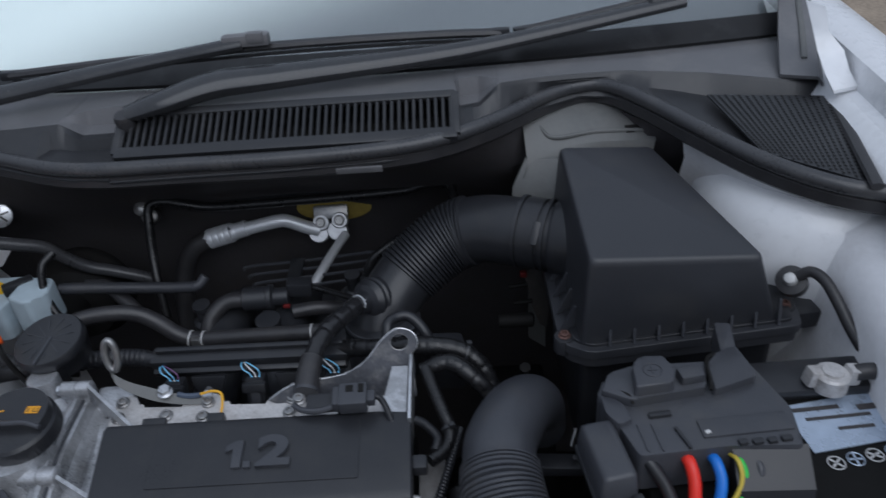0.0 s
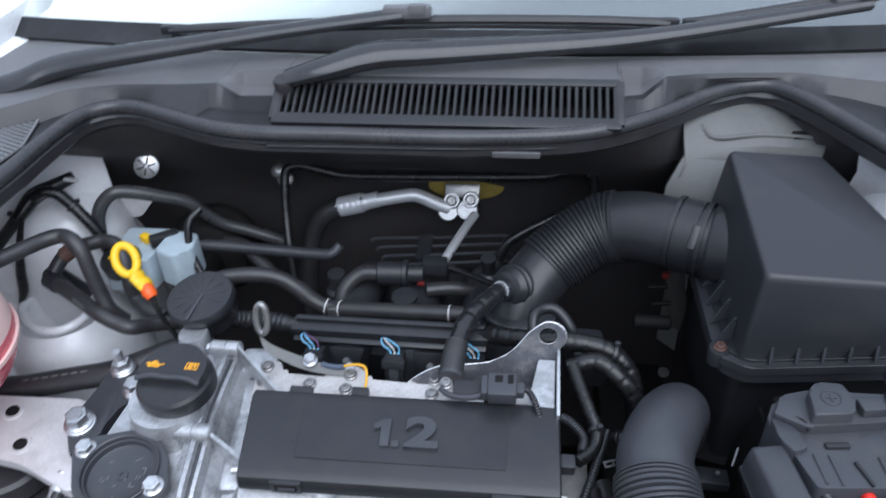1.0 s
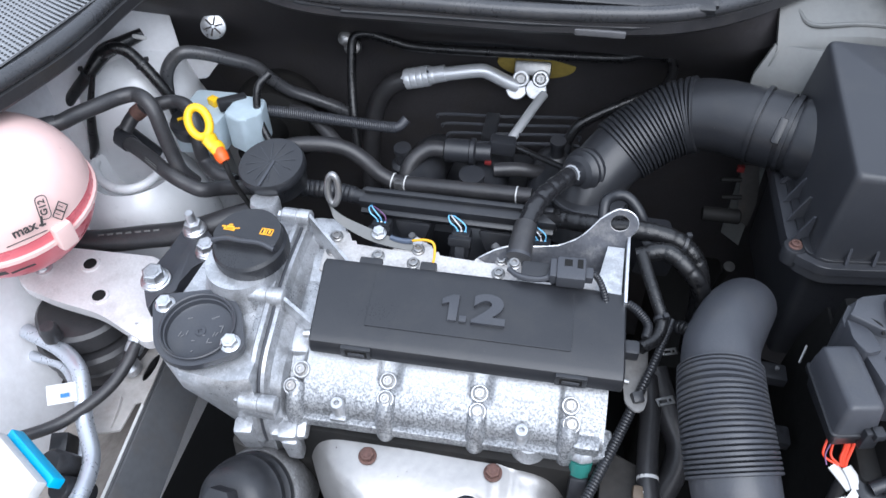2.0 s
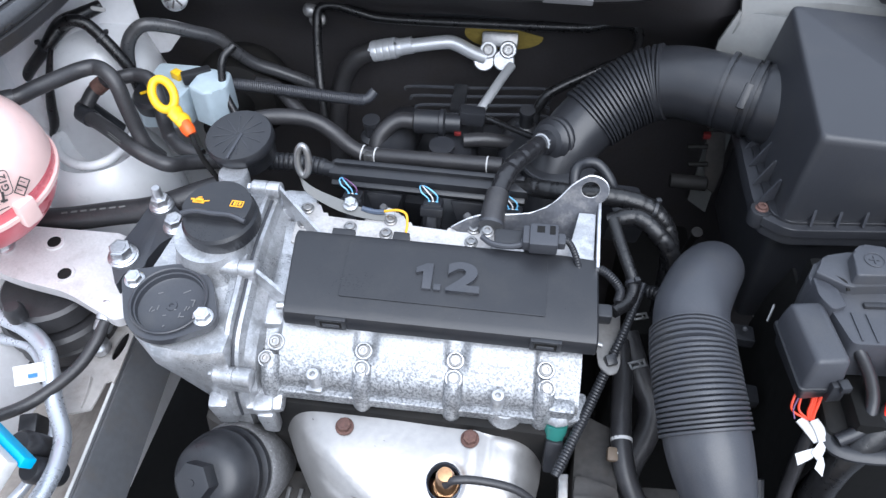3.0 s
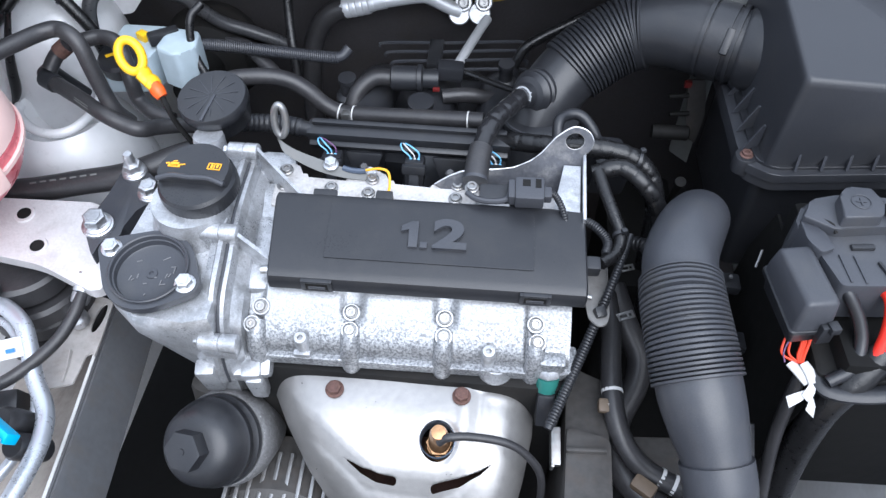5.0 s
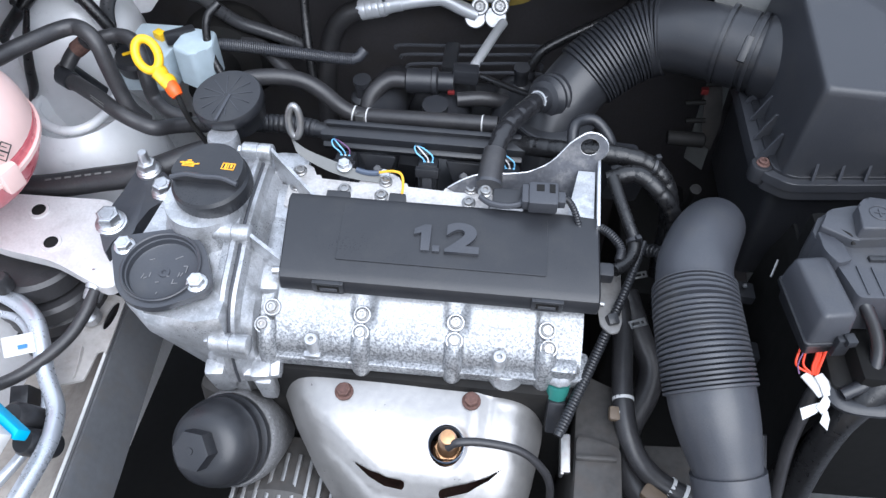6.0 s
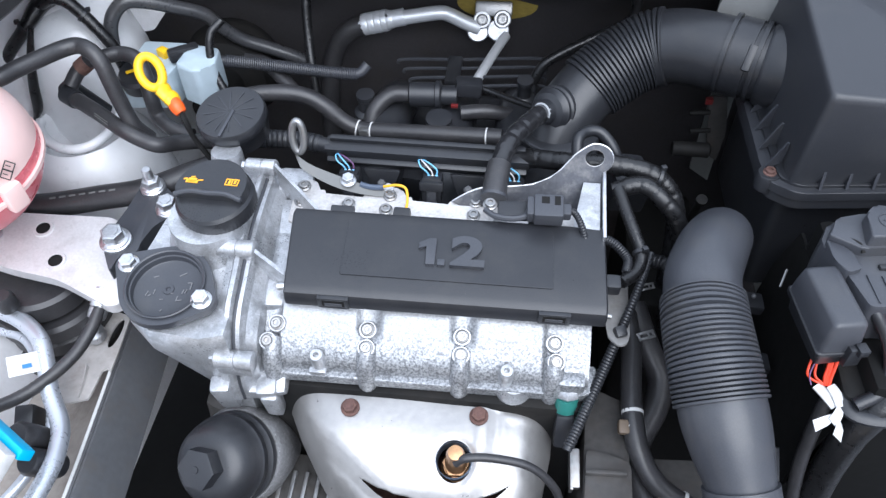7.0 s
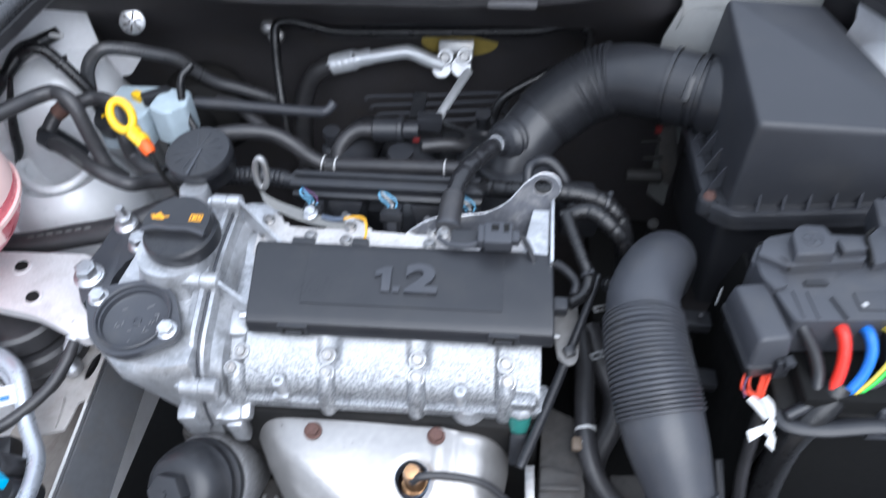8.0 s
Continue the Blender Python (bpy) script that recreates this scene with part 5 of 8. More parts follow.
mount = thing("engine_mount_bracket", (-0.58, 0.47, 0.70), "pale cast aluminium engine mount bracket with two holes", "engine mount")
MM = pose(-0.585, 0.475, 0.724, 8, 3, 0)
bm = fresh()
shape = rounded([(-0.115, 0.005), (-0.10, -0.018), (-0.055, -0.028), (0.0, -0.034), (0.062, -0.058), (0.075, -0.045), (0.06, 0.0), (0.035, 0.046), (-0.08, 0.038), (-0.115, 0.03)], 0.012)
prism(bm, shape, -0.014, 0.0, MM, 0.003)
part("plate", bm, MOUNT, mount)
for x, y in ((-0.038, 0.022), (-0.010, -0.014)):
    # dark disc painted for the shade in the uncut hole
    bm = fresh()
    lathe(bm, MM @ Vector((x, y, 0.0005)), MM.to_3x3() @ Vector((0, 0, 1)), [(0.0078, 0.0), (0.0078, 0.0010), (0.0066, 0.0010), (0.0062, -0.006), (0, -0.006)], 22)
    part("drilled_hole", bm, DARK, mount)
    bm = fresh()
    lathe(bm, MM @ Vector((x, y, 0.0)), MM.to_3x3() @ Vector((0, 0, 1)), [(0.0105, 0.0), (0.0098, 0.0020), (0.0072, 0.0020), (0.0068, 0.0)], 22)
    part("hole_rim", bm, MOUNT, mount)
bolt(mount, MM @ Vector((-0.085, 0.008, 0.001)), UP, 0.007)
bm = fresh()
arm_shape = rounded([(-0.531, 0.547), (-0.513, 0.555), (-0.488, 0.533), (-0.477, 0.51), (-0.495, 0.497), (-0.501, 0.469), (-0.499, 0.457), (-0.515, 0.452), (-0.516, 0.43), (-0.533, 0.457), (-0.536, 0.486), (-0.532, 0.514)], 0.006)
prism(bm, arm_shape, 0.738, 0.752, None, 0.002)
part("steel_arm", bm, PLASTIC_GREY, mount, "black painted steel arm")
for at, r in (((-0.516, 0.543, 0.757), 0.0085), ((-0.489, 0.515, 0.757), 0.0085), ((-0.524, 0.467, 0.757), 0.0100)):
    bolt(mount, at, (0.05, -0.1, 1), r, height=0.9)
    bm = fresh()
    lathe(bm, (at[0], at[1], at[2] - 0.002), (0.05, -0.1, 1), [(r * 1.5, -0.003), (r * 1.5, 0.001), (r * 1.35, 0.002), (0, 0.002)], 22)
    part("washer", bm, ZINC, mount)
bm = fresh()
lathe(bm, (-0.516, 0.543, 0.763), (0.05, -0.1, 1), [(0.005, 0), (0.005, 0.016), (0.004, 0.018), (0, 0.018)], 14)
part("stud", bm, ZINC, mount)
rub = thing("engine_mount_rubber", (-0.63, 0.46, 0.58), "black rubber engine mount under the aluminium bracket", "engine mount")
for k, (r, z0, z1) in enumerate(((0.062, 0.585, 0.615), (0.056, 0.617, 0.640), (0.060, 0.642, 0.665), (0.050, 0.667, 0.695))):
    bm = fresh()
    lathe(bm, (-0.630, 0.468, z0), (0, 0, 1), [(r - 0.004, 0), (r, 0.004), (r, z1 - z0 - 0.004), (r - 0.004, z1 - z0)], 36)
    part("rubber_ring", bm, RUBBER, rub)

tank = thing("coolant_tank", (-0.635, 0.475, 0.76), "milky plastic coolant tank filled with pink coolant", "coolant tank")
TC = Vector((-0.664, 0.478, 0.838))
for name, lo, hi, mat, label in (("upper_shell", 2, 88, TANK, "milky upper shell"), ("lower_shell", -75, 1, COOLANT, "pink coolant showing through")):
    bm = fresh()
    prof = [(0.0, 0.0)] if lo > -70 and lo == 0 else []
    for a in np.linspace(radians(lo), radians(hi), 16):
        prof.append((0.082 * math.cos(a) ** 0.85, 0.074 * math.sin(a)))
    lathe(bm, TC, (0.02, -0.08, 1), prof, 44)
    part(name, bm, mat, tank, label, smooth=80)
bm = fresh()
lathe(bm, TC + Vector((0, 0, -0.011)), (0.02, -0.08, 1), [(0.0815, -0.002), (0.0845, -0.002), (0.0845, 0.002), (0.0815, 0.002)], 44)
part("weld_seam", bm, TANK, tank)
bm = fresh()
box(bm, TC + Vector((0.079, -0.030, -0.012)), (0.012, 0.018, 0.026), (0, 0, -20), 0.003)
part("side_tab", bm, TANK, tank)
bm = fresh()
lathe(bm, TC + Vector((-0.012, 0.002, 0.068)), (0.02, -0.08, 1), [(0.030, 0), (0.031, 0.006), (0.031, 0.02), (0.028, 0.024), (0, 0.025)], 36)
part("screw_cap", bm, BLUE_CAP, tank, "blue screw cap")


def on_tank(lon, lat, r=0.0825):
    a, b = radians(lon), radians(lat)
    n = Vector((math.cos(a) * math.cos(b), math.sin(a) * math.cos(b), math.sin(b)))
    p = TC + Vector((n.x * 0.0835 / max(math.cos(b), 0.2) * math.cos(b) ** 0.85, n.y * 0.0835 / max(math.cos(b), 0.2) * math.cos(b) ** 0.85, 0.0752 * math.sin(b)))
    m = n.to_track_quat("Z", "Y").to_matrix().to_4x4()
    return Matrix.Translation(p + n * 0.0012) @ m


letters("max", 0.0125, on_tank(-40, 10), PRINT_DARK, tank, 0.0002, "printed_word", "dark printed word", 0.0003)
letters("G12", 0.0085, on_tank(-24, 18) @ pose(0, 0, 0, 0, 0, 75), PRINT_DARK, tank, 0.0002, "printed_word", "dark printed mark", 0.0002)
bm = fresh()
tube(bm, [tuple(on_tank(-24, 18) @ pose(0, 0, 0, 0, 0, 75) @ Vector((x, y, 0.0003))) for x, y in rounded([(-0.011, -0.0052), (0.011, -0.0052), (0.011, 0.0052), (-0.011, 0.0052)], 0.005, 4)] + [tuple(on_tank(-24, 18) @ pose(0, 0, 0, 0, 0, 75) @ Vector((-0.011, 0.0, 0.0003)))], 0.0005, 4, 1)
part("printed_frame", bm, PRINT_DARK, tank)
for lon, lat, w, h, r in ((-41, 3, 0.036, 0.0008, 0), (-52, -24, 0.022, 0.0030, 8), (-66, -24, 0.010, 0.006, 8), (-29, 10, 0.0022, 0.010, -20), (-29.5, 7.5, 0.006, 0.002, -20)):
    bm = fresh()
    box(bm, (0, 0, 0), (w, h, 0.0004), (0, 0, r), 0, m=on_tank(lon, lat))
    part("level_mark", bm, PRINT_DARK, tank)
for dx in (-0.0038, 0.0038):
    bm = fresh()
    m = on_tank(-16, 9) @ pose(0, 0, 0, 0, 0, 35)
    for x, y, w, h in ((dx, 0.005, 0.0075, 0.001), (dx, -0.005, 0.0075, 0.001), (dx - 0.0036, 0, 0.001, 0.010), (dx + 0.0036, 0, 0.001, 0.010), (dx, 0.001, 0.0008, 0.005)):
        box(bm, (x, y, 0), (w, h, 0.0004), (0, 0, 0), 0, m=m)
    part("book_symbol", bm, PRINT_DARK, tank)

tank_hose = thing("coolant_hose", (-0.64, 0.56, 0.87), "black rubber coolant hose from the tank with a shiny sleeve", "hose", "coolant hoses")
bm = fresh()
tube(bm, [(-0.680, 0.525, 0.872), (-0.651, 0.541, 0.873), (-0.634, 0.553, 0.873), (-0.625, 0.568, 0.873), (-0.611, 0.587, 0.873), (-0.598, 0.606, 0.872), (-0.584, 0.614, 0.872), (-0.569, 0.609, 0.869), (-0.560, 0.604, 0.859), (-0.555, 0.599, 0.840), (-0.549, 0.594, 0.815), (-0.542, 0.590, 0.795), (-0.533, 0.595, 0.775)], 0.0082, 14, 8)
part("hose_body", bm, RUBBER, tank_hose)
bm = fresh()
tube(bm, [(-0.681, 0.524, 0.872, 0.0094), (-0.651, 0.541, 0.873, 0.0094), (-0.636, 0.5515, 0.873, 0.0090)], 0.0090, 14, 6)
part("sleeve", bm, SEAL, tank_hose, "shiny black sleeve")
heater = thing("coolant_hose", (-0.56, 0.61, 0.80), "black rubber coolant hose with a push-on elbow fitting", "hose", "coolant hoses")
bm = fresh()
tube(bm, [(-0.627, 0.624, 0.800), (-0.607, 0.614, 0.801), (-0.578, 0.597, 0.800), (-0.549, 0.579, 0.798), (-0.527, 0.573, 0.791), (-0.511, 0.573, 0.786), (-0.500, 0.590, 0.776), (-0.475, 0.608, 0.765), (-0.44, 0.62, 0.75)], 0.0082, 14, 8)
part("hose_body", bm, RUBBER, heater)
bm = fresh()
tube(bm, [(-0.632, 0.628, 0.800, 0.0096), (-0.616, 0.6185, 0.8008, 0.0096)], 0.0090, 14, 2)
part("collar", bm, PLASTIC, heater)
bm = fresh()
tube(bm, [(-0.634, 0.634, 0.801), (-0.638, 0.648, 0.794), (-0.634, 0.658, 0.775), (-0.62, 0.665, 0.75)], 0.0088, 12, 5)
part("elbow", bm, PLASTIC, heater)
bm = fresh()
tube(bm, [(-0.634, 0.634, 0.806, 0.005), (-0.630, 0.636, 0.794, 0.0075), (-0.624, 0.638, 0.780, 0.008), (-0.618, 0.639, 0.768, 0.006)], 0.010, 14, 5)
part("connector", bm, PLASTIC, heater)
bm = fresh()
tube(bm, [(-0.580, 0.5895, 0.8085), (-0.562, 0.5785, 0.8068)], 0.0005, 4, 2)
part("printed_bar", bm, GREY_PAINT, heater)
bm = fresh()
tube(bm, [(-0.580, 0.5880, 0.8070), (-0.562, 0.5770, 0.8045)], 0.0005, 4, 2)
part("printed_bar", bm, GREY_PAINT, heater)
third = thing("coolant_hose", (-0.56, 0.68, 0.83), "black rubber coolant hose with a rusty clamp", "hose", "coolant hoses")
bm = fresh()
tube(bm, [(-0.628, 0.634, 0.806), (-0.621, 0.648, 0.817), (-0.606, 0.655, 0.827), (-0.589, 0.655, 0.832), (-0.573, 0.661, 0.833), (-0.556, 0.657, 0.831), (-0.545, 0.645, 0.822), (-0.540, 0.634, 0.800), (-0.537, 0.630, 0.778), (-0.520, 0.618, 0.772), (-0.495, 0.612, 0.768)], 0.0080, 14, 8)
part("hose_body", bm, RUBBER, third)
band(third, (-0.6195, 0.6495, 0.8185), (-0.610, 0.6538, 0.8250), 0.0090, RUST, "clamp", "rusty clamp")

power = thing("reinforced_hose", (-0.60, 0.54, 0.73), "thick black hose with pale printing along it", "hose")
bm = fresh()
tube(bm, [(-0.70, 0.535, 0.715), (-0.64, 0.537, 0.722), (-0.58, 0.545, 0.732), (-0.53, 0.553, 0.74), (-0.48, 0.575, 0.75), (-0.44, 0.60, 0.75)], 0.0135, 14, 8)
part("hose_body", bm, RUBBER, power)
for k in range(7):
    bm = fresh()
    x = -0.628 + 0.011 * k
    box(bm, (x, 0.5335 + (x + 0.628) * 0.12, 0.7355 + (x + 0.64) * 0.16), (0.007, 0.0018, 0.0006), (35, -9, 8), 0)
    part("printed_bar", bm, GREY_PAINT, power)

hose("fuel_hose", [(-0.542, 0.425, 0.700), (-0.545, 0.405, 0.692), (-0.556, 0.383, 0.680), (-0.575, 0.360, 0.671), (-0.60, 0.336, 0.666), (-0.65, 0.31, 0.66)], 0.0062, "thin black hose with a metal union under the mount")
union = thing("hose_union", (-0.541, 0.43, 0.702), "pale zinc hose union with a crimped collar", "hose union")
UN = Vector((0.03, 0.75, 0.5))
for h0, h1, r, nm in ((0.0, 0.006, 0.0095, "clamp"), (0.006, 0.016, 0.0066, "pipe_end"), (0.016, 0.019, 0.0078, "collar")):
    bm = fresh()
    lathe(bm, Vector((-0.5418, 0.4265, 0.7010)) + UN.normalized() * h0, UN, [(r * 0.94, 0), (r, 0.001), (r, h1 - h0 - 0.001), (r * 0.9, h1 - h0), (0, h1 - h0)], 20)
    part(nm, bm, ZINC, union)
bm = fresh()
lathe(bm, (-0.546, 0.418, 0.692), (0.12, 0.5, 0.3), [(0.008, 0), (0.009, 0.004), (0.009, 0.010), (0.0065, 0.012), (0.0065, 0.022), (0.009, 0.023), (0.009, 0.030), (0, 0.030)], 18)
alone("hose_union", bm, ZINC, "zinc plated hose union below the mount bracket", "fitting")

acline = thing("air_conditioning_line", (-0.57, 0.33, 0.66), "bent bright aluminium air conditioning pipe", "pipe")
bm = fresh()
tube(bm, [(-0.68, 0.432, 0.682), (-0.63, 0.416, 0.684), (-0.600, 0.398, 0.682), (-0.586, 0.378, 0.674), (-0.574, 0.352, 0.660), (-0.555, 0.325, 0.651), (-0.546, 0.302, 0.65), (-0.543, 0.275, 0.65), (-0.55, 0.22, 0.645)], 0.0085, 14, 8)
part("pipe", bm, DULL_PIPE, acline)
bm = fresh()
tube(bm, [(-0.68, 0.42, 0.655), (-0.632, 0.410, 0.66), (-0.601, 0.384, 0.66), (-0.585, 0.366, 0.655), (-0.575, 0.33, 0.63), (-0.58, 0.29, 0.62), (-0.60, 0.25, 0.61)], 0.0055, 12, 8)
part("thin_pipe", bm, DULL_PIPE, acline)
bm = fresh()
box(bm, (-0.597, 0.366, 0.682), (0.030, 0.020, 0.0008), (25, 12, 32), 0)
part("paper_tag", bm, PALE, acline, "white printed paper tag")
bm = fresh()
box(bm, (0, 0, 0.0008), (0.008, 0.004, 0.0003), (0, 0, 0), 0, m=pose(-0.594, 0.364, 0.682, 25, 12, 32))
part("tag_print", bm, BLUE_CAP, acline)
bm = fresh()
lathe(bm, (-0.632, 0.418, 0.70), (0.1, -0.1, 1), [(0.010, 0), (0.010, 0.014), (0.007, 0.02), (0, 0.021)], 16)
part("valve_cap", bm, RUBBER, acline)
bm = fresh()
box(bm, (-0.585, 0.262, 0.70), (0.085, 0.05, 0.012), (30, -6, -30), 0.003)
wash = thing("washer_filler", (-0.585, 0.262, 0.68), "white filler lid with a cyan printed edge", "filler lid")
part("lid", bm, PALE, wash)
bm = fresh()
box(bm, (-0.5705, 0.287, 0.7005), (0.085, 0.010, 0.0135), (30, -6, -30), 0.002)
part("cyan_edge", bm, CYAN, wash, "cyan printed edge")
for at, r in (((-0.578, 0.305, 0.655), 0.014), ((-0.562, 0.287, 0.645), 0.013)):
    bm = fresh()
    lathe(bm, at, (-0.2, -0.4, 1), [(r * 0.9, -0.03), (r, -0.01), (r, 0.008), (r * 0.8, 0.012), (0, 0.012)], 18)
    alone("service_cap", bm, RUBBER if r > 0.0135 else PLASTIC, "small black rubber service cap", "cap", "service caps beside the rail")
bm = fresh()
box(bm, (-0.60, 0.335, 0.625), (0.018, 0.03, 0.035), (20, 0, 15), 0.003)
alone("line_connector", bm, PLASTIC, "small black connector block on the pipe", "connector")
bm = fresh()
ringed(bm, rounded([(-0.586, 0.411), (-0.581, 0.441), (-0.576, 0.477), (-0.553, 0.470), (-0.5475, 0.421), (-0.5460, 0.399), (-0.5500, 0.403), (-0.5550, 0.400), (-0.5545, 0.382), (-0.5550, 0.366), (-0.574, 0.359), (-0.592, 0.359), (-0.604, 0.383)], 0.002),
       [(-0.5600 + 0.0052 * math.cos(a), 0.447 + 0.019 * math.sin(a)) for a in np.linspace(0, 2 * math.pi, 20, endpoint=False)], pose(0, 0, 0.625), 0.0025)
rb = thing("rail_bracket", (-0.575, 0.41, 0.60), "dirty pale sheet metal bracket beside the rail", "bracket")
part("plate", bm, BEIGE_PALE, rb)
bm = fresh()
sheet(bm, [[(-0.570, 0.402, 0.6265), (-0.5705, 0.402, 0.632)], [(-0.566, 0.385, 0.6265), (-0.5665, 0.385, 0.631)], [(-0.564, 0.366, 0.6265), (-0.5645, 0.366, 0.629)]], 0.0015, (-1, 0, 0))
part("folded_edge", bm, BEIGE_PALE, rb)
bm = fresh()
lathe(bm, (-0.575, 0.437, 0.633), (0, -0.2, 1), [(0.011, 0), (0.011, 0.010), (0.006, 0.016), (0, 0.016)], 20)
alone("bracket_nut", bm, ZINC, "zinc nut on the sheet metal bracket", "nut")

# dipstick
dip = thing("dipstick", (-0.485, 0.595, 0.80), "yellow oil dipstick handle with an orange foot", "dipstick")
RN = Vector((0.10, -0.62, 0.60)).normalized()
RX = Vector((0.97, 0.2, 0.0)).normalized()
RY = RN.cross(RX).normalized()
RC = Vector((-0.501, 0.586, 0.866))
bm = fresh()
tube(bm, [tuple(RC + RX * 0.0105 * math.cos(a) + RY * 0.0150 * math.sin(a) + RX * -0.003 * math.sin(a)) for a in np.linspace(0, 2 * math.pi, 25)], 0.0044, 10, 2, sideways=tuple(RN))
part("ring", bm, YELLOW, dip)
bm = fresh()
tube(bm, [(-0.496, 0.577, 0.856, 0.005), (-0.491, 0.578, 0.854, 0.0098), (-0.486, 0.575, 0.849, 0.0085), (-0.482, 0.574, 0.846, 0.0096), (-0.478, 0.571, 0.842, 0.0078)], 0.008, 12, 5, flat=0.65)
part("grip", bm, YELLOW, dip)
bm = fresh()
tube(bm, [(-0.480, 0.572, 0.844, 0.0065), (-0.475, 0.568, 0.840, 0.0072), (-0.471, 0.565, 0.836, 0.0055)], 0.007, 12, 4)
part("foot", bm, ORANGE, dip, "orange plastic foot")
bm = fresh()
tube(bm, [(-0.472, 0.566, 0.837), (-0.467, 0.560, 0.828), (-0.462, 0.559, 0.808), (-0.452, 0.558, 0.785), (-0.44, 0.56, 0.74)], 0.0026, 8, 6)
part("tube", bm, DARK, dip)

# brake fluid reservoir
res = thing("brake_fluid_reservoir", (-0.50, 0.69, 0.78), "milky blue plastic brake fluid reservoir", "reservoir")
bm = fresh()
prism(bm, rounded([(-0.500, 0.672), (-0.472, 0.660), (-0.456, 0.675), (-0.460, 0.708), (-0.496, 0.713)], 0.006), 0.77, 0.816, bevel=0.006)
part("front_chamber", bm, RESERVOIR, res)
bm = fresh()
prism(bm, rounded([(-0.565, 0.662), (-0.51, 0.668), (-0.50, 0.735), (-0.562, 0.735)], 0.006), 0.760, 0.802, bevel=0.005)
part("rear_chamber", bm, RESERVOIR, res)
bm = fresh()
lathe(bm, (-0.540, 0.668, 0.792), (0, -0.2, 1), [(0.022, 0), (0.023, 0.014), (0.02, 0.018), (0, 0.018)], 28)
part("screw_cap", bm, PLASTIC, res)
for k, (x, y, w, r) in enumerate(((-0.546, 0.661, 0.010, 40), (-0.540, 0.666, 0.008, 0), (-0.533, 0.661, 0.010, -40))):
    bm = fresh()
    box(bm, (x, y, 0.8108), (w, 0.004, 0.0008), (11, 0, r), 0)
    part("yellow_mark", bm, YELLOW, res, "yellow printed warning mark")
bm = fresh()
box(bm, (-0.527, 0.706, 0.806), (0.014, 0.010, 0.010), (0, 0, -30), 0.002)
part("yellow_tab", bm, YELLOW, res, "yellow printed warning tab")
bm = fresh()
box(bm, (-0.500, 0.700, 0.812), (0.034, 0.012, 0.014), (0, 0, 35), 0.003)
part("level_plug", bm, PLASTIC, res)
bm = fresh()
lathe(bm, (-0.52, 0.83, 0.715), (0, -1, 0.1), [(0.06, 0), (0.064, 0.02), (0.05, 0.05), (0.025, 0.06), (0.02, 0.12), (0, 0.12)], 36)
res.location.x -= 0.024
alone("brake_servo", bm, DARK, "black brake servo and master cylinder under the reservoir", "brake servo")

LOOM = material("taped_loom", (0.011, 0.011, 0.012), 0.30, vary=0.25, grain=220, stain=60, bump=0.5)


def loom(points, radius, label, ribs=None, mat=None, group="wiring looms"):
    return hose("wiring_loom", points, radius, label, "wiring loom", mat or LOOM, 14, ribs, 8, group)


loom([(-0.637, 0.735, 0.871, 0.0070), (-0.654, 0.715, 0.868, 0.0085), (-0.670, 0.700, 0.863, 0.0095), (-0.683, 0.678, 0.847, 0.0072), (-0.704, 0.671, 0.826, 0.0066), (-0.724, 0.668, 0.804, 0.0066), (-0.750, 0.665, 0.780, 0.0066)], 0.0072, "black taped wiring loom lying over the white strut tower")
loom([(-0.673, 0.695, 0.862), (-0.657, 0.700, 0.870), (-0.643, 0.705, 0.865), (-0.629, 0.705, 0.849), (-0.616, 0.702, 0.833), (-0.605, 0.700, 0.815), (-0.602, 0.700, 0.798), (-0.60, 0.70, 0.78)], 0.0070, "black taped wiring loom lying over the white strut tower")
loom([(-0.666, 0.664, 0.856, 0.003), (-0.676, 0.656, 0.824, 0.0042), (-0.686, 0.653, 0.790, 0.0055), (-0.694, 0.653, 0.760, 0.0055), (-0.706, 0.653, 0.740, 0.0020)], 0.0050, "flat black loom strap hanging beside the strut tower")
bm = fresh()
box(bm, (-0.634, 0.724, 0.873), (0.016, 0.004, 0.004), (0, 10, 8), 0.001)
alone("cable_clip", bm, PALE, "small pale plastic cable clip on the loom", "clip")
hose("brake_vacuum_hose", [(-0.614, 0.713, 0.790), (-0.615, 0.716, 0.805), (-0.613, 0.722, 0.827), (-0.606, 0.730, 0.841), (-0.593, 0.737, 0.849), (-0.574, 0.747, 0.844), (-0.548, 0.760, 0.831), (-0.524, 0.772, 0.817), (-0.510, 0.780, 0.796), (-0.491, 0.788, 0.775), (-0.467, 0.795, 0.762), (-0.440, 0.800, 0.749), (-0.418, 0.806, 0.735)], 0.0080, "shiny black vacuum hose crossing before the bulkhead", "hose", SEAL)
hose("corrugated_conduit", [(-0.490, 0.716, 0.793), (-0.455, 0.724, 0.786), (-0.40, 0.738, 0.772), (-0.36, 0.746, 0.764), (-0.340, 0.748, 0.764), (-0.330, 0.755, 0.772)], 0.0062, "thin grey corrugated wiring conduit", "conduit", PLASTIC_GREY, 10, (0.02, 0.9, 64, 0.0010))
hose("wiring_loom", [(-0.478, 0.715, 0.845), (-0.488, 0.70, 0.835), (-0.487, 0.685, 0.805), (-0.47, 0.67, 0.775)], 0.0045, "thin black cable looped round the reservoir", "wiring loom", LOOM)
hose("vacuum_hose", [(-0.475, 0.745, 0.775), (-0.45, 0.745, 0.772), (-0.43, 0.735, 0.76), (-0.41, 0.72, 0.75)], 0.0085, "short black vacuum hose", "hose")

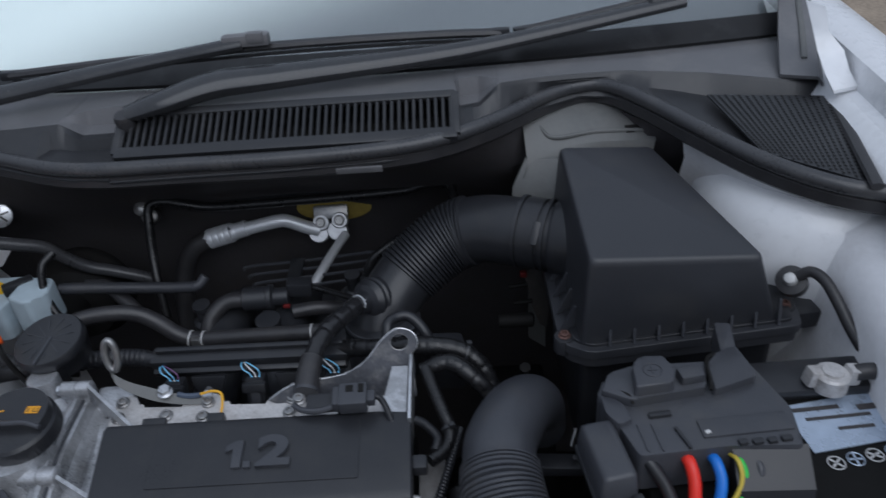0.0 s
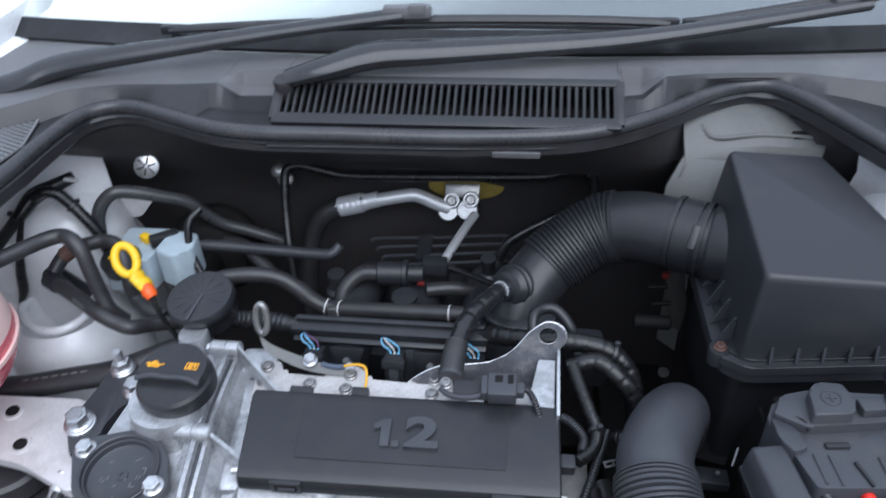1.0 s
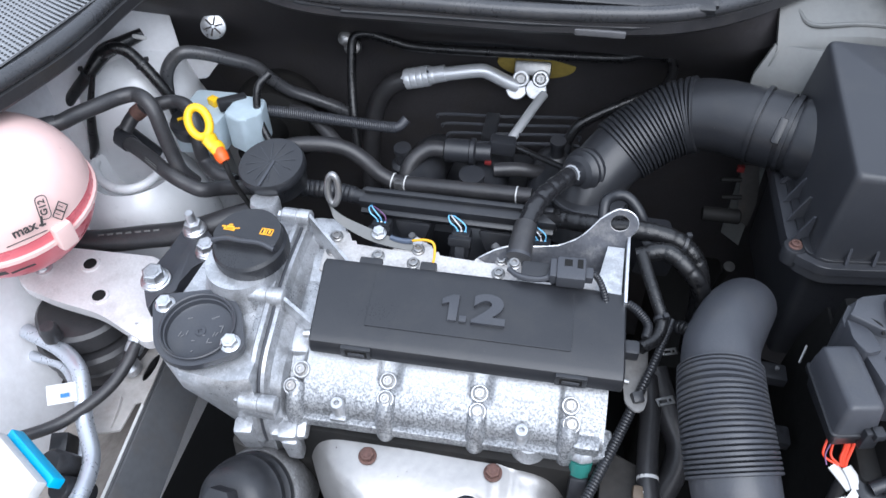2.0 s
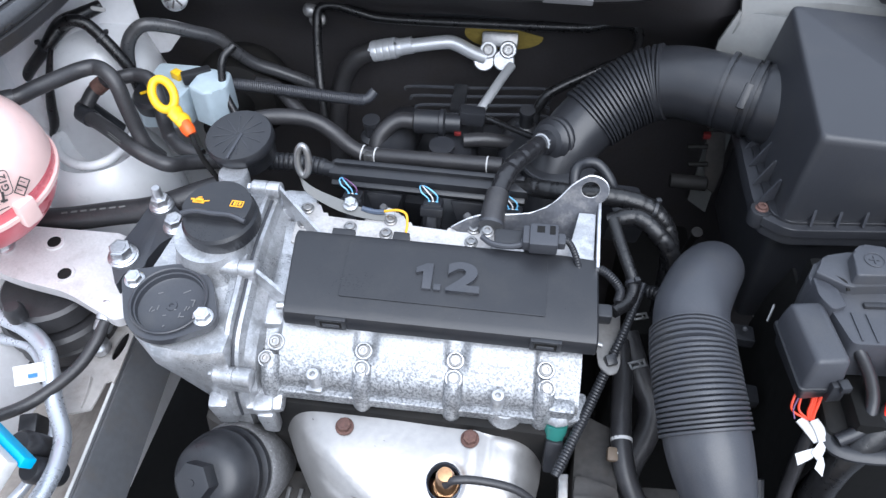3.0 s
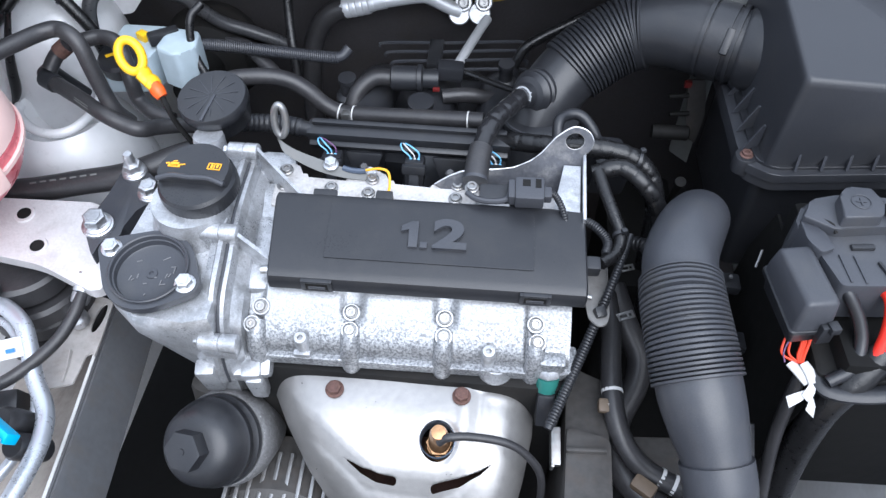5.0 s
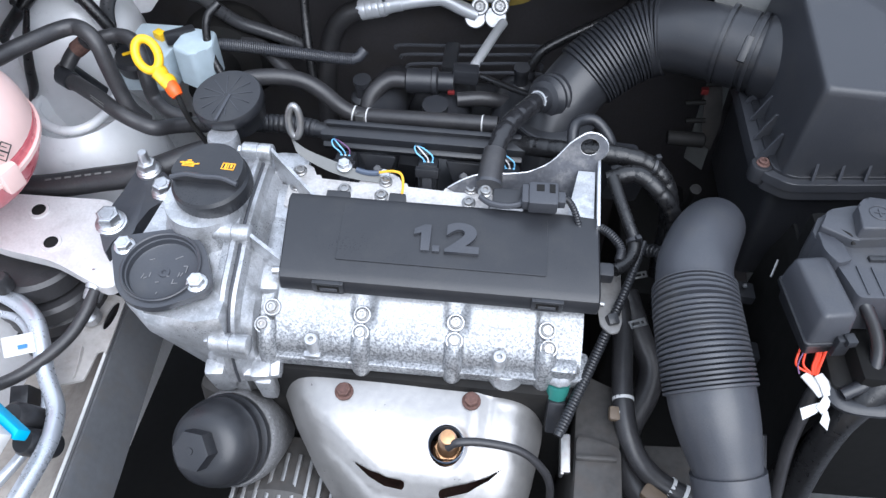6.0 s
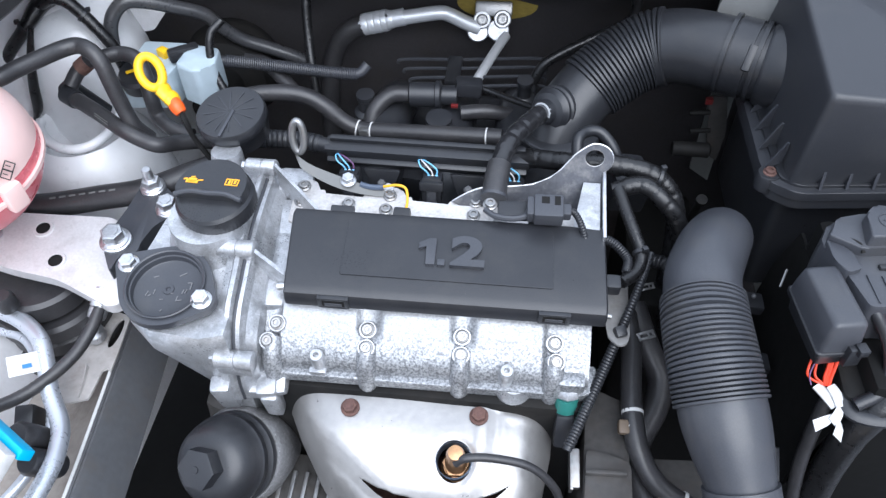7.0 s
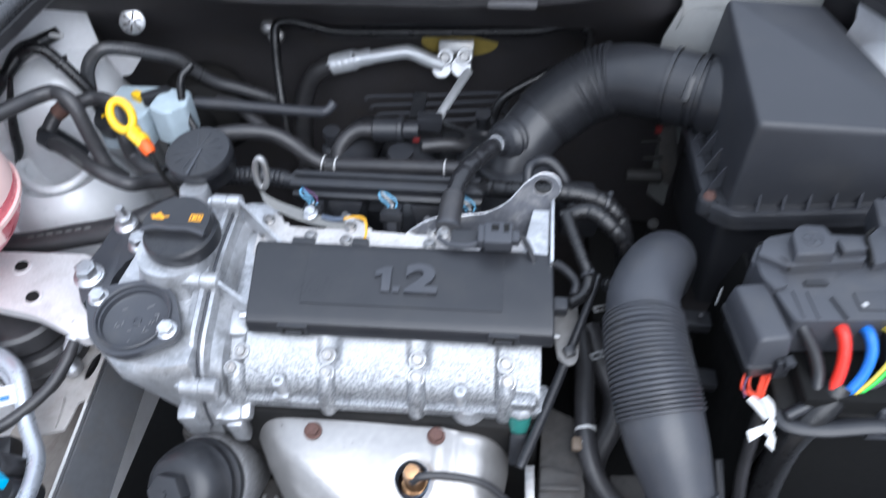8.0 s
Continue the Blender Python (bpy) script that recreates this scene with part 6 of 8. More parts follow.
# ---- rear of the engine: bulkhead fittings, pipes ----
badge = thing("bulkhead_plug", (-0.575, 0.812, 0.85), "pale metal plug with a dark star pattern in the bulkhead", "plug")
BP = Vector((-0.580, 0.797, 0.8515))
BN = Vector((0.25, -0.85, 0.35)).normalized()
bm = fresh()
lathe(bm, BP - BN * 0.004, BN, [(0.0155, 0), (0.0155, 0.003), (0.014, 0.004), (0, 0.004)], 30)
part("disc", bm, ZINC, badge)
BMx = Matrix.Translation(BP) @ BN.to_track_quat("Z", "Y").to_matrix().to_4x4()
for k in range(6):
    bm = fresh()
    a = k * math.pi / 3 + 0.2
    box(bm, (0.007 * math.cos(a), 0.007 * math.sin(a), 0.0004), (0.010, 0.0022, 0.0006), (0, 0, math.degrees(a)), 0, m=BMx)
    part("star_ray", bm, PRINT_DARK, badge)
for at, r in (((-0.426, 0.862, 0.80), 0.009), ((-0.434, 0.862, 0.812), 0.008)):
    bm = fresh()
    lathe(bm, at, (0.1, -0.85, 0.5), [(r * 1.2, -0.01), (r * 1.2, 0.004), (r * 0.9, 0.006), (0, 0.007)], 20)
    alone("bulkhead_nut", bm, BRACKET, "dull metal nut on the black bulkhead", "nut", "bulkhead nuts")

trunk = thing("bulkhead_loom", (-0.2, 0.86, 0.81), "thin black taped loom clipped along the bulkhead", "wiring loom")
bm = fresh()
tube(bm, [(-0.405, 0.775, 0.695), (-0.413, 0.80, 0.745), (-0.422, 0.842, 0.795), (-0.420, 0.856, 0.818), (-0.400, 0.860, 0.822), (-0.37, 0.860, 0.815), (-0.334, 0.862, 0.808), (-0.21, 0.863, 0.810), (-0.09, 0.862, 0.815), (-0.06, 0.86, 0.823), (-0.035, 0.858, 0.826)], 0.0062, 10, 8)
part("main_run", bm, LOOM, trunk)
bm = fresh()
tube(bm, [(-0.035, 0.858, 0.826), (-0.024, 0.855, 0.822), (-0.022, 0.838, 0.812), (-0.032, 0.820, 0.804), (-0.075, 0.803, 0.789), (-0.117, 0.790, 0.769), (-0.130, 0.784, 0.755), (-0.138, 0.778, 0.735)], 0.0064, 10, 8)
part("branch", bm, LOOM, trunk)
bm = fresh()
lathe(bm, (-0.136, 0.780, 0.742), (-0.2, -0.2, -1), [(0.0065, 0), (0.0085, 0.006), (0.0085, 0.018), (0.006, 0.03), (0, 0.03)], 14)
part("branch_plug", bm, PLASTIC, trunk)
bm = fresh()
box(bm, (-0.03, 0.862, 0.83), (0.012, 0.012, 0.018), (20, 0, 0), 0.002)
part("loom_clip", bm, PLASTIC, trunk)

ac = thing("expansion_valve_pipes", (-0.20, 0.885, 0.75), "aluminium air conditioning pipes bolted to the bulkhead valve", "pipe")
bm = fresh()
pts = []
for k in range(32):
    a = 2 * math.pi * k / 32
    pts.append((-0.188 + 0.052 * math.cos(a), 0.903 - 0.012 * math.sin(a), 0.772 + 0.028 * math.sin(a)))
sub = [Vector(p) for p in pts]
loft(bm, [[p + Vector((0, 0.012, 0.006)) for p in sub], sub])
part("foam_pad", bm, FOAM, ac, "stained yellow foam pad")
bm = fresh()
box(bm, (-0.192, 0.896, 0.770), (0.048, 0.012, 0.020), (-30, 0, 2), 0.004)
part("valve_block", bm, BRACKET, ac)
for x, z in ((-0.208, 0.752), (-0.182, 0.754)):
    bm = fresh()
    n = (0.05, -0.85, 0.52)
    lathe(bm, (x - 0.003, 0.885, z - 0.008), n, [(0.0145, -0.008), (0.0145, 0.003), (0.013, 0.005), (0, 0.005)], 26)
    lathe(bm, (x + 0.002, 0.887, z + 0.007), n, [(0.0115, -0.008), (0.0115, 0.003), (0.010, 0.0045), (0, 0.0045)], 26)
    part("flange", bm, CAST, ac)
    bolt(ac, (x + 0.002, 0.8825, z + 0.0095), n, 0.0055, BRACKET, socket=True)
bm = fresh()
tube(bm, [(-0.338, 0.870, 0.7595), (-0.30, 0.873, 0.766), (-0.262, 0.878, 0.771), (-0.248, 0.880, 0.768), (-0.228, 0.882, 0.757), (-0.210, 0.884, 0.749)], 0.0092, 14, 6)
part("suction_pipe", bm, PIPE, ac)
bm = fresh()
tube(bm, [(-0.360, 0.869, 0.754, 0.0125), (-0.357, 0.869, 0.7545, 0.0135), (-0.328, 0.871, 0.761, 0.0135), (-0.326, 0.871, 0.7615, 0.0112), (-0.305, 0.873, 0.766, 0.0112)], 0.013, 16, 5, ribs=(0.02, 0.75, 5, 0.0006))
part("ferrule", bm, PIPE, ac, "ribbed crimp ferrule")
bm = fresh()
tube(bm, [(-0.174, 0.880, 0.742), (-0.184, 0.855, 0.738), (-0.200, 0.812, 0.730), (-0.212, 0.785, 0.72)], 0.0062, 12, 5)
part("liquid_pipe", bm, PIPE, ac)
hose("air_conditioning_hose", [(-0.355, 0.869, 0.755), (-0.378, 0.866, 0.745), (-0.396, 0.860, 0.722), (-0.405, 0.850, 0.69), (-0.408, 0.835, 0.64), (-0.405, 0.82, 0.58)], 0.0135, "thick black rubber air conditioning hose", "hose")

# intake side
man = thing("intake_manifold", (-0.24, 0.73, 0.60), "dark plastic intake manifold behind the engine", "intake manifold")
bm = fresh()
prism(bm, rounded([(-0.34, 0.64), (-0.12, 0.63), (-0.11, 0.80), (-0.33, 0.81)], 0.02), 0.55, 0.705, bevel=0.012)
part("plenum", bm, PLASTIC, man)
for x in (-0.30, -0.225, -0.15):
    bm = fresh()
    tube(bm, [(x, 0.80, 0.69), (x, 0.74, 0.722), (x, 0.68, 0.722), (x, 0.62, 0.70), (x, 0.57, 0.70)], 0.026, 16, 6)
    part("runner", bm, PLASTIC, man)
for k in range(4):
    bm = fresh()
    y, z = 0.835 - 0.018 * k, 0.728 - 0.001 * k
    tube(bm, [(-0.31 + 0.01 * k, y, z - 0.006), (-0.30 + 0.01 * k, y, z), (-0.22, y + 0.004, z + 0.002), (-0.13, y + 0.012, z + 0.004), (-0.12, y + 0.012, z - 0.004)], 0.0022, 6, 5)
    part("stiffening_rib", bm, PLASTIC_GREY, man)
bm = fresh()
box(bm, (-0.235, 0.815, 0.729), (0.018, 0.05, 0.008), (4, 0, 0), 0.002)
part("rib_bridge", bm, PLASTIC, man)
for x, y, z, r in ((-0.325, 0.712, 0.735, 0.016), (-0.145, 0.735, 0.75, 0.014), (-0.235, 0.668, 0.742, 0.022)):
    bm = fresh()
    lathe(bm, (x, y, z - 0.01), (0, -0.1, 1), [(r, 0), (r * 0.95, 0.014), (r * 0.6, 0.018), (r * 0.55, 0.032), (r * 0.65, 0.034), (r * 0.65, 0.040), (0, 0.041)], 22)
    part("nipple", bm, PLASTIC, man)
RED_LATCH = material("red_latch_plastic", (0.13, 0.012, 0.012), 0.45, vary=0.1)
purge = thing("purge_valve", (-0.25, 0.705, 0.74), "black plastic solenoid valve with a curved rubber pipe", "valve")
bm = fresh()
lathe(bm, (-0.275, 0.712, 0.765), (1, 0.02, 0.02), [(0.010, 0), (0.014, 0.002), (0.014, 0.030), (0.016, 0.031), (0.016, 0.036), (0.011, 0.038), (0.011, 0.055), (0, 0.055)], 22)
part("valve_body", bm, PLASTIC, purge)
bm = fresh()
tube(bm, [(-0.272, 0.712, 0.765), (-0.295, 0.710, 0.764), (-0.312, 0.698, 0.752), (-0.318, 0.685, 0.735)], 0.0095, 12, 6)
part("elbow_pipe", bm, RUBBER, purge)
bm = fresh()
box(bm, (-0.208, 0.722, 0.772), (0.030, 0.018, 0.018), (0, 6, 5), 0.003)
plug_part = part("plug", bm, PLASTIC, purge)
bm = fresh()
box(bm, (-0.222, 0.702, 0.760), (0.008, 0.005, 0.004), (0, 0, 0), 0.001)
part("red_latch", bm, RED_LATCH, plug_part, "red locking latch")
hose("sensor_cable", [(-0.195, 0.722, 0.772), (-0.175, 0.712, 0.772), (-0.150, 0.694, 0.776), (-0.128, 0.676, 0.782)], 0.0035, "thin black cable from the valve plug", "cable", LOOM, 8)
hose("vent_hose", [(-0.215, 0.700, 0.752), (-0.19, 0.705, 0.752), (-0.165, 0.712, 0.745), (-0.150, 0.722, 0.735)], 0.0085, "short dark rubber vent hose", "hose")

breath = thing("breather_pipe", (-0.30, 0.66, 0.77), "long black breather pipe with white bands along the head", "pipe")
bm = fresh()
tube(bm, [(-0.458, 0.632, 0.795), (-0.433, 0.648, 0.799), (-0.40, 0.658, 0.797), (-0.376, 0.662, 0.790), (-0.357, 0.660, 0.779), (-0.338, 0.657, 0.763), (-0.318, 0.655, 0.756), (-0.28, 0.651, 0.759), (-0.22, 0.646, 0.764), (-0.165, 0.642, 0.768)], 0.0092, 14, 8)
part("pipe_body", bm, RUBBER, breath)
for a, b in (((-0.3245, 0.6555, 0.7572), (-0.323, 0.6553, 0.7570)), ((-0.3085, 0.654, 0.7564), (-0.307, 0.6538, 0.7565)), ((-0.182, 0.6433, 0.7668), (-0.1805, 0.6432, 0.7669))):
    band(breath, a, b, 0.0096, PALE, "white_band")
bm = fresh()
box(bm, (-0.3155, 0.648, 0.757), (0.010, 0.010, 0.014), (0, 0, 0), 0.002)
part("pipe_clip", bm, BRACKET, breath)
bm = fresh()
lathe(bm, (-0.455, 0.636, 0.791), (0.6, 0.7, 0.2), [(0.012, -0.02), (0.012, 0.012), (0.0105, 0.014)], 16)
part("end_socket", bm, PLASTIC, breath)

rail = thing("injector_rail", (-0.24, 0.615, 0.76), "black plastic wiring and injector rail behind the head", "fuel rail")
RA, RB = Vector((-0.340, 0.600, 0.776)), Vector((-0.138, 0.594, 0.780))
RM = Matrix.Translation((RA + RB) / 2) @ (RB - RA).to_track_quat("X", "Z").to_matrix().to_4x4() @ pose(0, 0, 0, 12, 0, 0)
bm = fresh()
box(bm, (0, 0, 0), (0.21, 0.020, 0.016), (0, 0, 0), 0.003, m=RM)
part("channel", bm, PLASTIC, rail)
bm = fresh()
box(bm, (0, 0.004, 0.010), (0.20, 0.006, 0.006), (0, 0, 0), 0.0015, m=RM)
part("upper_lip", bm, PLASTIC, rail)
bm = fresh()
box(bm, (0, -0.011, -0.008), (0.205, 0.006, 0.012), (20, 0, 0), 0.0015, m=RM)
part("lower_lip", bm, PLASTIC, rail)
for x in (-0.045, 0.045):
    bm = fresh()
    prism(bm, rounded([(x - 0.020, 0.0), (x + 0.020, 0.0), (x + 0.010, -0.024), (x - 0.010, -0.024)], 0.004), -0.002, 0.002, RM @ pose(0, -0.016, -0.010, 60, 0, 0), 0.001)
    part("bracket_tab", bm, PLASTIC, rail)
    bolt(rail, RM @ Vector((x, -0.026, -0.022)), (0, -0.6, 0.8), 0.0038, PLASTIC_GREY)
bm = fresh()
tube(bm, [RA + Vector((0.0, 0.0, 0.0)), RA + Vector((-0.03, 0.004, 0.002)), RA + Vector((-0.075, 0.0, 0.004)), RA + Vector((-0.11, -0.01, 0.0))], 0.0085, 12, 6, ribs=(0.1, 0.9, 16, 0.0012))
part("end_conduit", bm, PLASTIC, rail)
for k, x in enumerate((-0.315, -0.230, -0.148)):
    con = thing("injector_plug", (x, 0.572, 0.75), "black injector plug with thin coloured wires", "connector", "injector plugs")
    bm = fresh()
    box(bm, (x, 0.570, 0.757), (0.020, 0.018, 0.028), (-14, 0, 0), 0.003)
    box(bm, (x, 0.562, 0.766), (0.024, 0.008, 0.010), (-14, 0, 0), 0.002)
    body_part = part("plug_body", bm, PLASTIC, con)
    bm = fresh()
    box(bm, (x, 0.5595, 0.752), (0.010, 0.004, 0.020), (-14, 0, 0), 0.001)
    part("latch", bm, PLASTIC_GREY, body_part)
    for dx, mat in ((-0.003, PALE_BLUE_WIRE), (0.003, PALE_BLUE_WIRE if k else material("violet_wire", (0.16, 0.08, 0.18), 0.4, vary=0.1)), (0.0, PALE if k else PALE_BLUE_WIRE)):
        bm = fresh()
        tube(bm, [(x + dx, 0.573, 0.768), (x + dx * 1.8 - 0.001, 0.574, 0.774), (x + dx * 2.4 - 0.005, 0.576, 0.778), (x + dx * 1.4 - 0.011, 0.582, 0.780), (x - 0.015, 0.590, 0.776)], 0.0008, 6, 6)
        part("wire", bm, mat, con)
        bm = fresh()
        lathe(bm, (x + dx * 1.3, 0.5715, 0.769), (0, -0.2, 1), [(0.0017, 0), (0.0017, 0.002), (0, 0.0022)], 10)
        part("wire_seal", bm, PALE_BLUE_WIRE if dx else PALE, body_part)

# lifting eyes
eye = thing("lifting_eye", (-0.12, 0.54, 0.78), "pressed steel lifting eye bracket, pale and worn", "bracket", "lifting eyes")
EM = pose(-0.113, 0.544, 0.798, 62, 0, 4)
bm = fresh()
outline = [(-0.093, -0.020), (-0.078, -0.011), (-0.060, -0.0050), (-0.038, -0.0044), (-0.018, -0.0020), (-0.002, 0.0050), (0.008, 0.0130), (0.020, 0.0270), (0.030, 0.0345)]
outline += [(0.0385 + 0.0165 * math.cos(a), 0.0235 + 0.0140 * math.sin(a)) for a in np.linspace(radians(100), radians(-60), 12)]
outline += [(0.049, 0.004), (0.050, -0.030), (-0.02, -0.034), (-0.07, -0.034)]
HOLE_EYE = [(0.0380 + 0.0092 * math.cos(a), 0.0245 + 0.0080 * math.sin(a)) for a in np.linspace(0, 2 * math.pi, 24, endpoint=False)]


ringed(bm, outline, HOLE_EYE, EM, 0.004)
part("plate", bm, BLUED_BRACKET, eye)
bm = fresh()
tube(bm, [tuple(EM @ Vector((x, y, 0.0005))) for x, y in outline[:-3]], 0.0010, 6, 2)
part("worn_edge", bm, ZINC, eye, "pale worn edge")
bm = fresh()
tube(bm, [tuple(EM @ Vector((x, y, 0.0012))) for x, y in HOLE_EYE + HOLE_EYE[:1]], 0.0006, 6, 1)
part("hole_edge", bm, BRACKET, eye, "pale worn edge")
bm = fresh()
box(bm, (-0.0655, 0.520, 0.790), (0.003, 0.082, 0.030), (8, 0, 0), 0.001)
part("side_flange", bm, ZINC, eye, "bright edge of the side flange")
bm = fresh()
loft(bm, [[(-0.093, 0.490, z), (-0.069, 0.489, z), (-0.0685, 0.543, z + 0.008), (-0.084, 0.543, z + 0.008)] for z in (0.765, 0.792, 0.794)])
part("cast_pillar", bm, CAST, eye)
eye = thing("lifting_eye", (-0.31, 0.54, 0.79), "thin pressed steel lifting eye with a long arm", "bracket", "lifting eyes")
bm = fresh()
tube(bm, [(-0.352 + 0.0056 * math.cos(a), 0.5460 + 0.004 * math.sin(a), 0.832 + 0.0150 * math.sin(a)) for a in np.linspace(0, 2 * math.pi, 21)], 0.0036, 10, 2)
part("loop", bm, BRACKET, eye)
UPPER = [(-0.358, 0.5430, 0.818), (-0.352, 0.5400, 0.812), (-0.339, 0.536, 0.806), (-0.317, 0.534, 0.798), (-0.294, 0.532, 0.791), (-0.268, 0.532, 0.785)]
LOWER = [(-0.354, 0.5370, 0.812), (-0.349, 0.5320, 0.805), (-0.335, 0.527, 0.799), (-0.315, 0.524, 0.791), (-0.293, 0.524, 0.785), (-0.268, 0.526, 0.781)]
bm = fresh()
sheet(bm, [[a, b] for a, b in zip(spline(UPPER, 4), spline(LOWER, 4))], 0.003, (0, 0.6, -0.8))
part("arm", bm, GREY_PAINT, eye, "grimy grey steel arm", smooth=30)
bolt(eye, (-0.305, 0.531, 0.795), UP, 0.0055)
bolt(eye, (-0.268, 0.536, 0.780), UP, 0.0055)
bm = fresh()
tube(bm, [(-0.272, 0.532, 0.789), (-0.258, 0.530, 0.794), (-0.249, 0.526, 0.794), (-0.246, 0.515, 0.790), (-0.246, 0.505, 0.787)], 0.0013, 8, 6)
alone("yellow_wire", bm, material("yellow_wire_insulation", (0.85, 0.45, 0.03), 0.4, vary=0.06), "thin yellow wire bent over the rear flange", "wire")
bm = fresh()
box(bm, (-0.249, 0.500, 0.786), (0.016, 0.010, 0.010), (8, 0, 0), 0.002)
alone("wire_plug", bm, PLASTIC, "small black plug at the cover's rear edge", "connector")
bm = fresh()
tube(bm, [(-0.294, 0.532, 0.790), (-0.288, 0.531, 0.789), (-0.280, 0.531, 0.788), (-0.272, 0.532, 0.788)], 0.0028, 8, 6)
alone("sensor_wire", bm, material("dark_blue_sleeve", (0.07, 0.09, 0.13), 0.45, vary=0.15), "thin dark blue sleeved wire along the bracket", "wire")

cs = thing("camshaft_sensor", (-0.125, 0.495, 0.80), "black camshaft sensor plug on the head", "sensor")
bm = fresh()
box(bm, (-0.116, 0.496, 0.809), (0.026, 0.024, 0.016), (10, 0, 2), 0.0025)
box(bm, (-0.131, 0.4965, 0.808), (0.008, 0.020, 0.013), (10, 0, 2), 0.002)
box(bm, (-0.100, 0.4955, 0.8085), (0.008, 0.012, 0.010), (10, 0, 2), 0.002)
cam_plug = part("plug", bm, PLASTIC_GREY, cs)
# thin dark plates paint the shade of the latch windows
bm = fresh()
box(bm, (-0.119, 0.4995, 0.8176), (0.007, 0.007, 0.0012), (10, 0, 2), 0)
box(bm, (-0.1085, 0.4995, 0.8178), (0.005, 0.009, 0.0012), (10, 0, 2), 0)
part("latch_window", bm, DARK, cam_plug)
bm = fresh()
box(bm, (-0.147, 0.4995, 0.801), (0.028, 0.018, 0.008), (10, 0, 2), 0.003)
part("base", bm, PLASTIC, cs)
bm = fresh()
tube(bm, [(-0.172, 0.496, 0.804), (-0.163, 0.489, 0.804), (-0.148, 0.487, 0.804), (-0.136, 0.490, 0.805), (-0.133, 0.497, 0.806)], 0.0028, 8, 5)
part("strap", bm, PLASTIC_GREY, cs)
bolt(cs, (-0.168, 0.502, 0.805), UP, 0.0048, BRACKET, socket=True)
bm = fresh()
tube(bm, [(-0.098, 0.499, 0.808), (-0.092, 0.498, 0.805), (-0.086, 0.489, 0.800), (-0.081, 0.479, 0.790), (-0.078, 0.470, 0.780)], 0.0026, 10, 6, ribs=(0.05, 0.98, 18, 0.0006))
part("lead", bm, PLASTIC, cs)

# ---- air intake ----
elbow = thing("air_intake_elbow", (-0.02, 0.69, 0.78), "thick black corrugated air intake elbow", "air duct")
bm = fresh()
tube(bm, [(-0.112, 0.635, 0.715, 0.034), (-0.110, 0.655, 0.745, 0.034), (-0.100, 0.675, 0.772, 0.0345), (-0.080, 0.697, 0.793, 0.0350), (-0.058, 0.711, 0.808, 0.0358), (-0.035, 0.722, 0.821, 0.0365), (-0.010, 0.727, 0.832, 0.0375), (0.018, 0.720, 0.840, 0.038), (0.052, 0.704, 0.844, 0.0378), (0.085, 0.690, 0.845, 0.037), (0.125, 0.675, 0.845, 0.0365)], 0.04, 36, 8, ribs=(0.33, 0.60, 19, 0.0032))
part("duct", bm, PLASTIC, elbow, smooth=60)
bm = fresh()
tube(bm, [(0.060, 0.701, 0.845), (0.078, 0.693, 0.845)], 0.0395, 28, 2, step=0.004)
part("clamp_band", bm, PLASTIC, elbow)
for a in (0.050, 0.078):
    bm = fresh()
    tube(bm, [(a + 0.004, 0.704 - (a - 0.05) * 0.43, 0.845), (a + 0.008, 0.7023 - (a - 0.05) * 0.43, 0.845)], 0.0405, 28, 2)
    part("clamp_bead", bm, PLASTIC, elbow)
bm = fresh()
box(bm, (0.066, 0.664, 0.866), (0.008, 0.006, 0.026), (-38, 6, -18), 0.002)
part("clamp_latch", bm, PLASTIC, elbow)
bm = fresh()
lathe(bm, (-0.110, 0.668, 0.790), (-0.50, -0.66, 0.30), [(0.025, -0.02), (0.0255, 0.006), (0.0235, 0.008), (0.0235, 0.012), (0.0215, 0.014), (0.019, 0.018), (0.013, 0.020), (0.012, 0.030)], 30)
part("side_spigot", bm, PLASTIC, elbow)
throttle = thing("throttle_body", (-0.09, 0.63, 0.70), "dark throttle body with a ribbed rubber collar", "throttle body")
bm = fresh()
lathe(bm, (-0.104, 0.655, 0.70), (-0.02, 0.10, 1), [(0.040, 0), (0.041, 0.045), (0.044, 0.047), (0.044, 0.053), (0.0395, 0.055), (0.0395, 0.059), (0.043, 0.061), (0.043, 0.066), (0.038, 0.069), (0, 0.070)], 44)
part("body", bm, PLASTIC, throttle)
bm = fresh()
tube(bm, [(-0.104 + 0.0425 * math.cos(a), 0.662 + 0.0425 * math.sin(a), 0.7665 - 0.0042 * math.sin(a)) for a in np.linspace(radians(185), radians(330), 16)], 0.0011, 6, 3)
part("collar_edge", bm, PLASTIC_GREY, throttle)
bm = fresh()
box(bm, (-0.035, 0.61, 0.745), (0.04, 0.05, 0.04), (0, 10, 10), 0.006)
part("motor_housing", bm, PLASTIC, throttle)

vh = thing("crankcase_vent_hose", (-0.15, 0.55, 0.79), "shiny black crankcase vent hose with a spring clamp", "hose")
bm = fresh()
tube(bm, [(-0.118, 0.656, 0.797), (-0.127, 0.644, 0.801), (-0.136, 0.626, 0.805), (-0.146, 0.607, 0.808), (-0.154, 0.590, 0.809), (-0.160, 0.570, 0.808), (-0.1635, 0.552, 0.804), (-0.165, 0.538, 0.80)], 0.0092, 18, 8, ribs=(0.12, 0.75, 4, 0.0009))
part("hose_body", bm, material("glossy_hose", (0.02, 0.02, 0.022), 0.14, vary=0.2, grain=120, stain=40, bump=0.25), vh)
bm = fresh()
tube(bm, [(-0.1630, 0.556, 0.8055, 0.0112), (-0.1648, 0.541, 0.8015, 0.0116), (-0.1658, 0.524, 0.7955, 0.0116)], 0.012, 18, 4)
